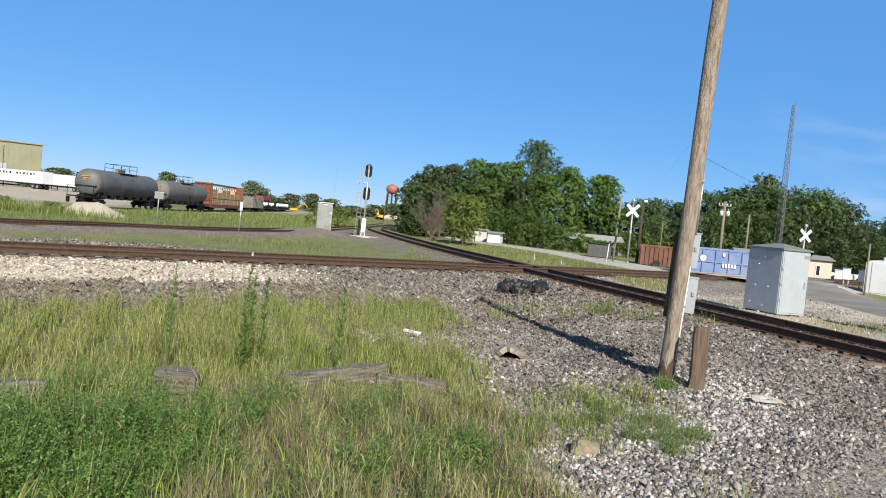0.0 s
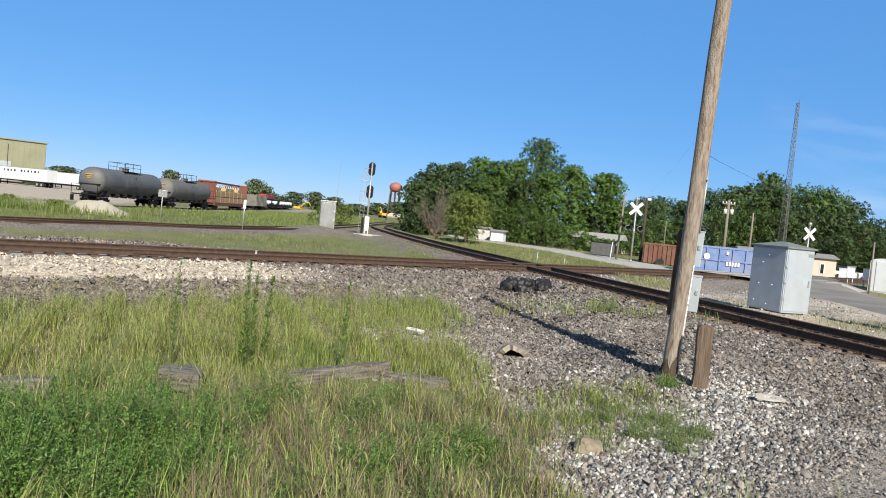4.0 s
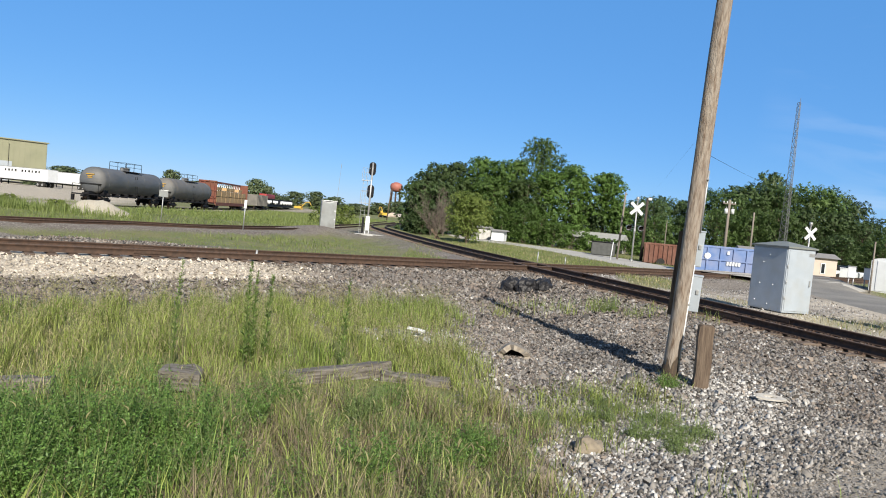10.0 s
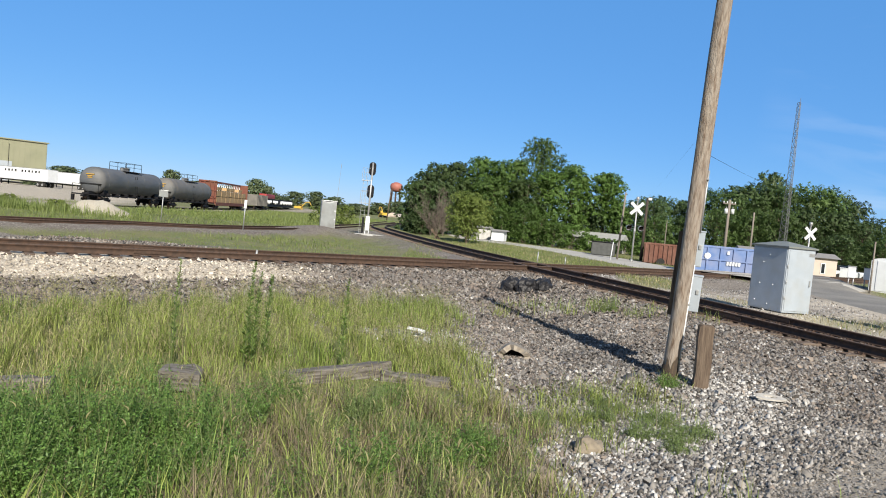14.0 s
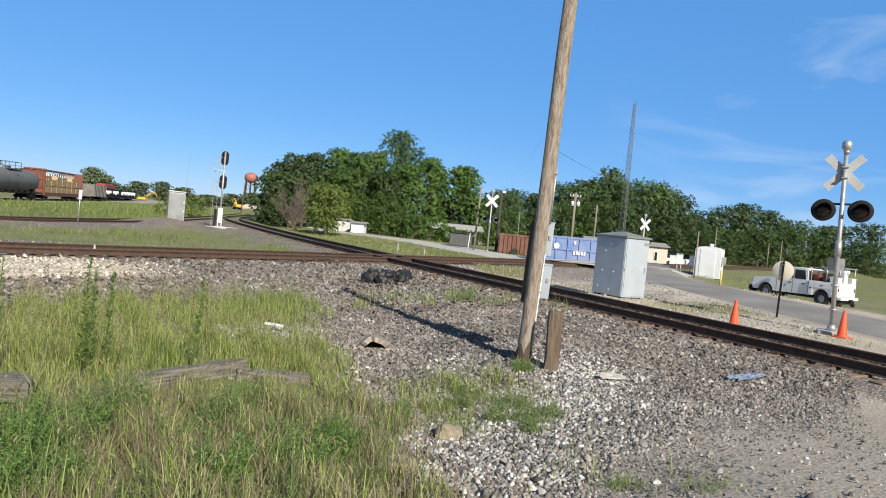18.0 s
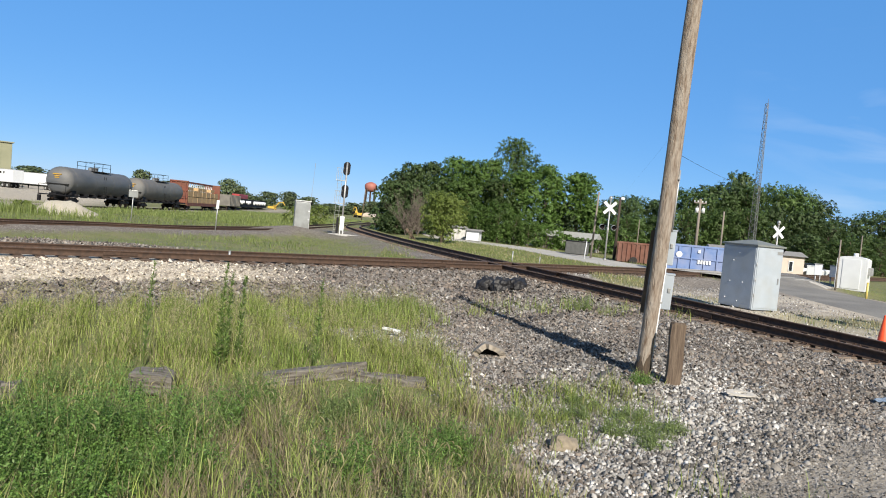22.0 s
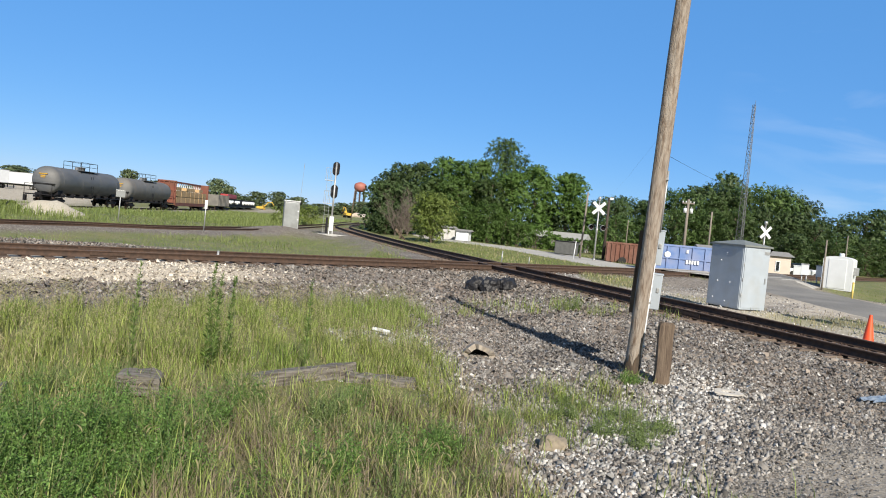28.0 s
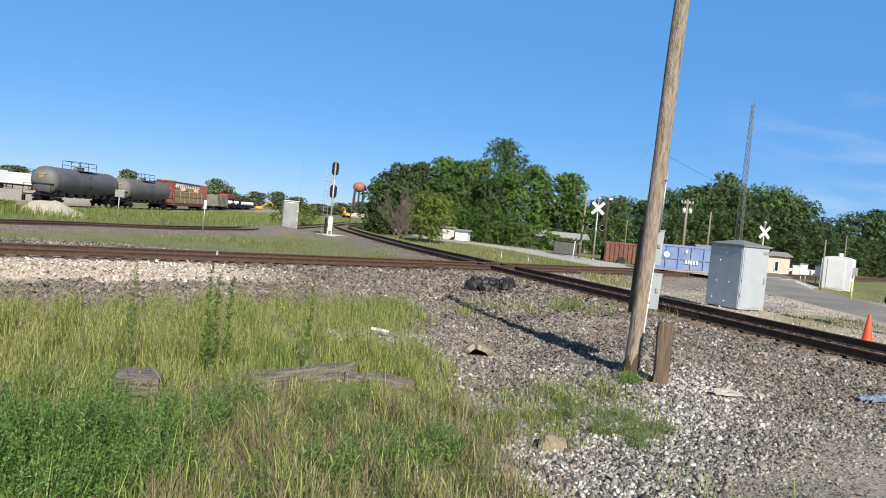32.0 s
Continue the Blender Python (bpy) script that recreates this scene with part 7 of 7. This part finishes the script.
grass_field("grass", "wispy grass tufts growing through the gravel", 38000, (1.0, 4.4, 4.4, 10.4), 0.10, 0.36, 0.0035, M_GRASS, 41, tuft_keep, 0.8)
grass_field("grass", "wispy tall grass tufts by the crossing track", 30000, (0.5, 7.2, 14.5, 20), 0.15, 0.62, 0.005, M_GRASS, 42, tuft_keep, 0.5)
grass_field("dry_grass", "thin dry stems growing through the gravel", 9000, (1.0, 7.2, 4.4, 20), 0.12, 0.42, 0.0035, M_STRAW, 43, tuft_keep, 0.7)


grass_field("grass", "low yellowish grass tufts on bare dirt", 5200, (2.2, 3.6, 4.1, 5.2), 0.05, 0.17, 0.0026, M_GRASS, 45, lambda x, y: np.maximum(np.exp(-((x - 2.62) / 0.16) ** 2 - ((y - 4.75) / 0.12) ** 2), np.exp(-((x - 3.2) / 0.14) ** 2 - ((y - 4.5) / 0.11) ** 2)), 0.9)


def seed_heads(name, label, n, area, hlo, hhi, length, radius, material, seed):
    """Foxtail heads nodding on the grass: short tapered spikes that bow over."""
    rnd = np.random.default_rng(seed)
    x, y = scatter(n, *area, rnd, near_keep)
    n = len(x)
    ln = length * rnd.uniform(0.7, 1.3, n)
    z = gz(x, y) + rnd.uniform(hlo, hhi, n)
    a, bow = rnd.uniform(0, math.tau, n), rnd.uniform(0.2, 1.0, n)
    co, fc = [], []
    for k in range(5):
        t = k / 4
        r = radius * math.sin(math.pi * (0.14 + 0.78 * t))
        out = ln * bow * t ** 1.5
        cx, cy, cz = x + np.cos(a) * out, y + np.sin(a) * out, z + ln * (t - 0.75 * bow * t * t)
        for j in range(3):
            co.append(np.stack([cx + r * math.cos(j * 2.094), cy + r * math.sin(j * 2.094), cz + r * 0.6 * math.cos(j * 2.094 + 1)], 1))
    co = np.stack(co, 1).reshape(-1, 3)
    base = np.arange(n)[:, None] * 15
    for k in range(4):
        for j in range(3):
            fc.append(base + np.array([[k * 3 + j, k * 3 + (j + 1) % 3, (k + 1) * 3 + (j + 1) % 3, (k + 1) * 3 + j]]))
    tagged(arrays(name, co, np.concatenate(fc), material), label, "grass", kind="stuff")


def panicles(n, area, seed):
    """Airy seed panicles: a few fine seeds on each culm over the grass."""
    rnd = np.random.default_rng(seed)
    x, y = scatter(n, *area, rnd, near_keep)
    m = len(x)
    top = gz(x, y) + rnd.uniform(0.34, 0.6, m)
    c = np.stack([x, y, top], 1)[:, None] + rnd.normal(size=(m, 7, 3)) * np.array((0.025, 0.025, 0.05))
    c = c.reshape(-1, 3)
    co, f = blade_mesh(c, rnd.normal(size=c.shape) + np.array((0, -0.6, 0.5)), 0.008, rnd, 3)
    tagged(arrays("grass_panicles", co, f, M_FOXTAIL), "airy pale seed panicles over the grass", "grass", kind="stuff")


M_FOXTAIL = leaf_mat("foxtail_bristles", (0.36, 0.355, 0.17), (0.46, 0.42, 0.24), 0.3, 0.5)
seed_heads("grass_seed_heads", "pale nodding foxtail seed heads", 7000, (-8, 1.2, 3.6, 10.5), 0.26, 0.52, 0.075, 0.007, M_FOXTAIL, 21)
seed_heads("grass_seed_heads", "fine pale seed heads over the tall grass", 16000, (-13, 2, 9.5, 16), 0.3, 0.55, 0.06, 0.0055, M_FOXTAIL, 22)
panicles(34000, (-13, 2, 8.5, 17), 23)


def leafy_weed(x, y, h, w, material, label, seed, stems=16, per=90, leaf=0.012, group="leafy weeds"):
    """A loose weed: many thin stems of uneven height, each a plume of small leaflets."""
    rnd = np.random.default_rng(seed)
    t = thing("weed", pose(x, y, gzf(x, y) - 0.02), label, "weed", group)
    bm = B()
    cen, rad = [], []
    for _ in range(stems):
        a, r = rnd.uniform(0, math.tau), w / 2 * math.sqrt(rnd.uniform(0.0, 1.3))
        hh = h * (0.40 + 0.85 * rnd.beta(1.6, 1.6)) * (1 - 0.25 * min(1.0, 2 * r / w) ** 2)
        b = a + rnd.normal() * 0.8
        p0 = Vector((math.cos(a) * r * 0.75, math.sin(a) * r * 0.75, 0))
        p1 = p0 + Vector((math.cos(b) * hh * rnd.uniform(0.05, 0.5), math.sin(b) * hh * rnd.uniform(0.05, 0.5), hh))
        mid = (p0 + p1) / 2 + Vector((0, 0, 0.07 * h))
        tube(bm, p0, mid, 0.005, 0.004, 4, False)
        tube(bm, mid, p1, 0.004, 0.0015, 4, False)
        for s in np.linspace(0.22, 1.0, 8):
            q = p0.lerp(p1, s) + Vector((0, 0, 0.14 * h * s * (1 - s)))
            k = 0.055 * (1.2 - s) + 0.012
            cen.append((q.x + rnd.normal() * k * 0.6, q.y + rnd.normal() * k * 0.6, q.z))
            rad.append(k)
    tagged(part("stem", bm, M_WEED_DULL, t), "thin green weed stems", kind="stuff")
    co, f = leaves(np.array(cen), np.array(rad), int(stems * per), leaf, rnd, 0.8, 4, 0.42)
    arrays("leaves", co, f, material, t)
    return t


WEEDS = [  # x, y, height, width, dull
    (-3.05, 5.0, 0.66, 1.0, 0), (-2.40, 4.75, 0.70, 1.0, 0), (-3.3, 4.4, 0.6, 0.9, 0), (-2.3, 5.3, 0.6, 0.8, 0), (-2.5, 3.95, 0.5, 0.9, 0), (-1.9, 3.8, 0.42, 0.8, 0), (-3.2, 3.75, 0.45, 0.9, 0), (-2.7, 5.55, 0.52, 0.9, 0), (-1.85, 5.2, 0.56, 0.8, 0), (-3.6, 5.5, 0.5, 0.8, 0), (-2.0, 4.3, 0.5, 0.9, 0), (-2.9, 4.3, 0.55, 0.9, 0), (-1.45, 4.5, 0.42, 0.6, 0),
    (-3.8, 4.8, 0.5, 0.8, 0), (-1.75, 6.1, 0.52, 0.7, 0), (-2.2, 6.5, 0.42, 0.6, 0), (-1.5, 6.8, 0.45, 0.5, 0), (-1.75, 7.6, 0.45, 0.5, 1), (-0.9, 5.7, 0.58, 0.42, 1), (-0.62, 6.5, 0.60, 0.4, 1), (0.12, 5.1, 0.50, 0.5, 0), (0.45, 5.7, 0.42, 0.45, 0), (-0.4, 4.6, 0.42, 0.5, 0), (-0.05, 6.2, 0.4, 0.4, 1),
    (3.42, 9.6, 0.22, 0.5, 0), (2.75, 7.75, 0.30, 0.7, 1), (3.0, 7.35, 0.30, 0.7, 1), (2.4, 7.2, 0.3, 0.6, 1), (2.75, 7.1, 0.28, 0.6, 1), (2.05, 7.9, 0.26, 0.5, 1), (2.6, 6.75, 0.22, 0.5, 1), (2.3, 8.5, 0.24, 0.6, 1), (4.45, 17.2, 0.6, 0.6, 1), (1.15, 7.2, 0.4, 0.4, 1)]
for i, (x, y, h, w, dull) in enumerate(WEEDS):
    thin = x > 1.8
    h = h * (0.68 + 0.55 * ((i * 0.618) % 1.0)) * (0.82 if y > 4.9 else 1.0)
    leafy_weed(x, y, h, w * 0.72, M_WEED_DULL if dull else M_WEED, "bushy green weed with small leaflets" if not dull else "sprawling dull green weed with fine leaves", 300 + i, int((18 if thin else 30) + (24 if thin else 46) * w), 60 if thin else 150, 0.009 if dull else 0.011)


rnd_s = random.Random(77)
for i in range(34):
    x, y = rnd_s.uniform(-4.2, 0.8), rnd_s.uniform(3.9, 7.9)
    if x > -0.2 and y > 6.8:
        continue
    leafy_weed(x, y, rnd_s.uniform(0.28, 0.5), rnd_s.uniform(0.2, 0.5), M_WEED if rnd_s.random() < 0.6 else M_WEED_DULL, "small green weed among dry grass", 500 + i, 12, 90, 0.009, "small weeds")


M_STALK = leaf_mat("stalk_leaves", (0.27, 0.40, 0.105), (0.34, 0.46, 0.14), 0.25, 0.5)


def tall_weed(x, y, h, seed, leaves, label):
    """One tall stalk clothed in narrow leaves; sways about its foot."""
    rnd = np.random.default_rng(seed)
    t = thing("tall_weed", pose(x, y, gzf(x, y)), label, "weed", "tall weed stalks")
    bm = B()
    n = 10
    pts = [Vector((0.03 * h * (i / n) ** 2, 0.0, h * i / n)) for i in range(n + 1)]
    rings = [[bm.verts.new(q + Vector((0.008 * (1 - 0.07 * i) * math.cos(j * math.tau / 6), 0.008 * (1 - 0.07 * i) * math.sin(j * math.tau / 6), 0))) for j in range(6)] for i, q in enumerate(pts)]
    for lo, up in zip(rings, rings[1:]):
        for j in range(6):
            bm.faces.new((lo[j], lo[(j + 1) % 6], up[(j + 1) % 6], up[j])).smooth = True
    part("stalk", bm, M_WEED_DULL, t)
    m = int(leaves * h)
    s = rnd.uniform(0.12, 1, m)
    base = np.stack([0.03 * h * s ** 2, np.zeros(m), h * s], 1)
    a = rnd.uniform(0, math.tau, m)
    ln = 0.075 * (1.15 - s) * rnd.uniform(0.7, 1.2, m) + 0.035
    d = np.stack([np.cos(a), np.sin(a), rnd.uniform(0.3, 1.1, m)], 1)
    d /= np.linalg.norm(d, axis=1)[:, None]
    side = np.stack([-np.sin(a), np.cos(a), np.zeros(m)], 1) * 0.007
    tip = base + d * ln[:, None]
    mid = base + d * ln[:, None] * 0.5 + np.array((0, 0, 0.008))
    co = np.stack([base, mid + side, tip, mid - side], 1).reshape(-1, 3)
    arrays("leaves", co, np.arange(m * 4).reshape(-1, 4), M_STALK, t)
    return t


STALK_LABEL = "tall thin green weed stalk above the grass"
TALL = [
    tall_weed(-3.33, 8.45, 1.38, 1, 150, "tall sparse weed stalk above the grass"),
    tall_weed(-2.44, 8.55, 1.46, 2, 235, STALK_LABEL),
    tall_weed(-2.37, 8.62, 1.33, 3, 200, STALK_LABEL),
    tall_weed(-2.28, 8.95, 1.26, 4, 225, STALK_LABEL),
    tall_weed(-1.24, 9.0, 1.3, 5, 190, STALK_LABEL),
]

# ---- loose stones ----
M_STONE = mat("crushed_ballast_stone", (0.175, 0.163, 0.152), (0.27, 0.256, 0.24), scale=0.8, rough=0.9, island=0.75, bump=0.3, bump_scale=60)
M_STONE_BROWN = mat("rusty_brown_ballast_stone", (0.175, 0.144, 0.122), (0.25, 0.215, 0.185), scale=0.8, rough=0.9, island=0.6, bump=0.3, bump_scale=60)
M_STONE_PALE = mat("pale_limestone_ballast", (0.47, 0.415, 0.345), (0.60, 0.545, 0.465), scale=0.8, rough=0.9, island=0.6)
M_STONE_WHITE = mat("white_limestone_chips", (0.35, 0.345, 0.335), (0.50, 0.49, 0.475), scale=0.8, rough=0.9, island=0.55)


def stones(name, label, n, area, size, material, seed, keep, blocky=False):
    """Angular crushed stones: peaked ones, or blocky ones with a broken flat top where they are seen from near."""
    rnd = np.random.default_rng(seed)
    x, y = scatter(n, *area, rnd, keep)
    k = len(x)
    a = rnd.uniform(0, math.tau, k)[:, None] + np.array([[0.0, 1.5, 3.2, 4.7]]) + rnd.normal(size=(k, 4)) * 0.25
    rad = rnd.uniform(0.65, 1.35, (k, 4))
    s = size * np.exp(rnd.normal(size=k) * 0.32)
    tilt = rnd.normal(size=(k, 2)) * (0.38 if blocky else 0.5)
    v = np.zeros((k, 8 if blocky else 5, 3))
    v[:, :4, 0], v[:, :4, 1] = np.cos(a) * rad, np.sin(a) * rad
    v[:, :4, 2] = rnd.uniform(-0.5, 0.15, (k, 4))
    if blocky:
        shrink = rnd.uniform(0.35, 0.85, (k, 4))
        v[:, 4:, 0], v[:, 4:, 1] = v[:, :4, 0] * shrink, v[:, :4, 1] * shrink
        v[:, 4:, :2] += rnd.normal(size=(k, 1, 2)) * 0.15
        v[:, 4:, 2] = rnd.uniform(0.45, 0.95, (k, 1)) + rnd.normal(size=(k, 4)) * 0.14
        face = np.array([(0, 1, 5, 4), (1, 2, 6, 5), (2, 3, 7, 6), (3, 0, 4, 7), (4, 5, 6, 7)])
    else:
        v[:, 4, :2] = rnd.normal(size=(k, 2)) * 0.45
        v[:, 4, 2] = rnd.uniform(0.45, 1.05, k)
        face = np.array([(0, 1, 4), (1, 2, 4), (2, 3, 4), (3, 0, 4)])
    v[:, :, 2] += v[:, :, 0] * tilt[:, :1] + v[:, :, 1] * tilt[:, 1:]
    v *= s[:, None, None]
    v += np.stack([x, y, gz(x, y) + s * rnd.uniform(-0.1, 0.7, k)], 1)[:, None]
    f = (np.arange(k)[:, None, None] * v.shape[1] + face[None]).reshape(-1, face.shape[1])
    tagged(arrays(name, v.reshape(-1, 3), f, material), label, "ballast", kind="stuff")


def bare(x, y):
    g, p, d = zones(x, y)
    s = dirt_side(x, y) + 0.55 * rough(x, y, 2.1, 6)
    ties = smooth_step(1.15, 1.6, np.minimum(dist_to(B_LINE[::2], x, y), np.abs(A_N[0] * x + A_N[1] * y - A_OFF - GAUGE / 2)))
    return (1 - g * 0.96) * (1 - 0.98 * smooth_step(-0.35, 0.55, s) * (y < 13)) * (1 - 0.35 * d * (x < 2)) * (0.10 + 0.90 * ties) * in_view(x, y)


def grey(x, y):
    return bare(x, y) * (1 - 0.45 * chip_band(x, y))


def rusty_side(x, y):
    """Browner stone towards the rails and at the edge of the grass."""
    db = dist_to(B_LINE[::2], x, y)
    return grey(x, y) * np.clip(0.25 + 0.75 * smooth_step(6.4, 3.6, db + rough(x, y, 1.1, 3)) + 0.6 * smooth_step(2.6, 1.4, x), 0, 1)


def chips(x, y):
    """White chips lie thickest in the streak before the post and thin out over the rest."""
    return bare(x, y) * np.clip(0.08 + (0.35 + 0.17 * smooth_step(1.4, 2.2, x)) * chip_band(x, y) * (0.75 + 0.35 * rough(x, y, 3.0, 5)), 0, 1)


def verge(x, y):
    """Open ground between the crossing track and the road."""
    return in_view(x, y) * (1 - 0.8 * zones(x, y)[0]) * smooth_step(2.0, 2.6, dist_to(B_LINE[::2], x, y)) * smooth_step(2.7, 3.2, dist_to(ROAD_LINE[::2], x, y)) * (x > 6)


def drive_gravel(x, y):
    """Fine gravel thickest along the edge of the drive and in wheel tracks."""
    s = dirt_side(x, y) + 0.5 * rough(x, y, 1.6, 9)
    return in_view(x, y) * (y < 13) * smooth_step(-0.8, 0.1, s) * (0.03 + 0.97 * smooth_step(1.6, 0.5, s))


stones("ballast_stones", "grey crushed ballast stones before the pole", 74000, (0.2, 9.5, 3.6, 8.6), 0.0155, M_STONE, 31, grey, True)
stones("ballast_stones", "brown ballast stones before the pole", 30000, (0.2, 9.5, 3.6, 8.6), 0.0155, M_STONE_BROWN, 46, rusty_side, True)
stones("ballast_stones", "grey crushed ballast stones beside the pole", 42000, (0.2, 10.5, 8.6, 12), 0.021, M_STONE, 48, grey)
stones("ballast_stones", "brown ballast stones beside the pole", 40000, (0.2, 10.5, 8.6, 12), 0.021, M_STONE_BROWN, 49, rusty_side)
stones("ballast_stones", "grey and brown crushed ballast stones", 46000, (-3, 10, 12, 18), 0.0195, M_STONE, 32, grey)
stones("ballast_stones", "brown ballast stones by the crossing track", 44000, (-3, 10, 12, 18), 0.0195, M_STONE_BROWN, 50, rusty_side)
stones("ballast_stones", "grey and brown crushed ballast stones", 22000, (-16, 8, 14, 28), 0.034, M_STONE, 33, lambda x, y: bare(x, y) * (1 - zones(x, y)[1]))
stones("ballast_stones", "rusty brown ballast stones along the tracks", 26000, (-16, 8, 14, 28), 0.034, M_STONE_BROWN, 37, lambda x, y: bare(x, y) * (1 - zones(x, y)[1]))
stones("pale_ballast_stones", "pale fresh limestone ballast", 56000, (-18, 4, 6, 22), 0.027, M_STONE_PALE, 34, lambda x, y: zones(x, y)[1] * in_view(x, y) * (A_N[0] * x + A_N[1] * y < A_OFF - 0.6))
stones("limestone_chips", "white limestone chips among darker gravel", 64000, (0.4, 6.5, 3.6, 11), 0.0185, M_STONE_WHITE, 35, chips, True)
stones("limestone_chips", "white limestone chips among darker gravel", 30000, (-3, 10, 8.6, 20), 0.0185, M_STONE_WHITE, 38, lambda x, y: bare(x, y) * 0.4)
stones("ballast_stones", "brown ballast stones at the foot of the slope", 26000, (-16, 2, 6, 19), 0.030, M_STONE_BROWN, 36, lambda x, y: in_view(x, y) * smooth_step(-6.9, -6.0, A_N[0] * x + A_N[1] * y - A_OFF) * smooth_step(-2.6, -3.4, A_N[0] * x + A_N[1] * y - A_OFF) * smooth_step(2, 0, x))
stones("fine_gravel", "fine gravel strewn over bare dirt", 150000, (1.5, 10.5, 3.6, 12), 0.0085, M_STONE, 44, drive_gravel)
stones("loose_pebbles", "loose pebbles scattered on the dirt drive", 5000, (2.5, 10.5, 3.6, 10), 0.010, M_STONE_BROWN, 51, lambda x, y: in_view(x, y) * smooth_step(0.4, 1.2, dirt_side(x, y)) * smooth_step(0.1, 0.6, rough(x, y, 1.9, 2)), True)
stones("limestone_chips", "white gravel along the outer side of the rail", 14000, (8, 18, 9, 26), 0.021, M_STONE_WHITE, 53, lambda x, y: in_view(x, y) * (x > 8.5) * smooth_step(1.3, 1.6, dist_to(B_LINE, x, y)) * smooth_step(3.0, 2.2, dist_to(B_LINE, x, y)) * ((B_N[0] * x + B_N[1] * y) > B_OFF + 1.5))
stones("limestone_chips", "white stone chips in a bare patch of the grass", 3000, (-1.3, 0.7, 11.6, 13.0), 0.024, M_STONE_WHITE, 52, lambda x, y: np.exp(-((x + 0.35) / 0.75) ** 2 - ((y - 12.35) / 0.4) ** 2))
stones("fine_gravel", "fine brown gravel at the edge of the grass", 26000, (0.4, 2.6, 5.5, 14), 0.011, M_STONE_BROWN, 47, lambda x, y: in_view(x, y) * (1 - 0.9 * zones(x, y)[0]) * smooth_step(2.5, 1.5, x))
stones("ballast_stones", "grey gravel between the track and the road", 9000, (6, 24, 10, 40), 0.022, M_STONE, 39, lambda x, y: verge(x, y) * (0.08 + 0.92 * smooth_step(20, 24, y)))
stones("pale_ballast_stones", "whitish gravel between the track and the road", 26000, (6, 24, 10, 32), 0.021, M_STONE_WHITE, 40, lambda x, y: verge(x, y) * (0.45 + 0.55 * smooth_step(5.6, 3.2, dist_to(B_LINE[::2], x, y))))


# ---- what moves: the tall weeds stir in the breeze ----
def motions():
    for k, w in enumerate(TALL):
        base = w.matrix_world.copy()
        rows = []
        for i in range(0, 33):
            t = float(i)
            a = 0.9 * math.sin(0.9 * t + k) + 0.5 * math.sin(2.1 * t + 2 * k)
            rows.append((t, base @ pose(0, 0, 0, 0.4 * math.sin(1.3 * t + k), a, 0)))
        walk(w, rows)


motions()
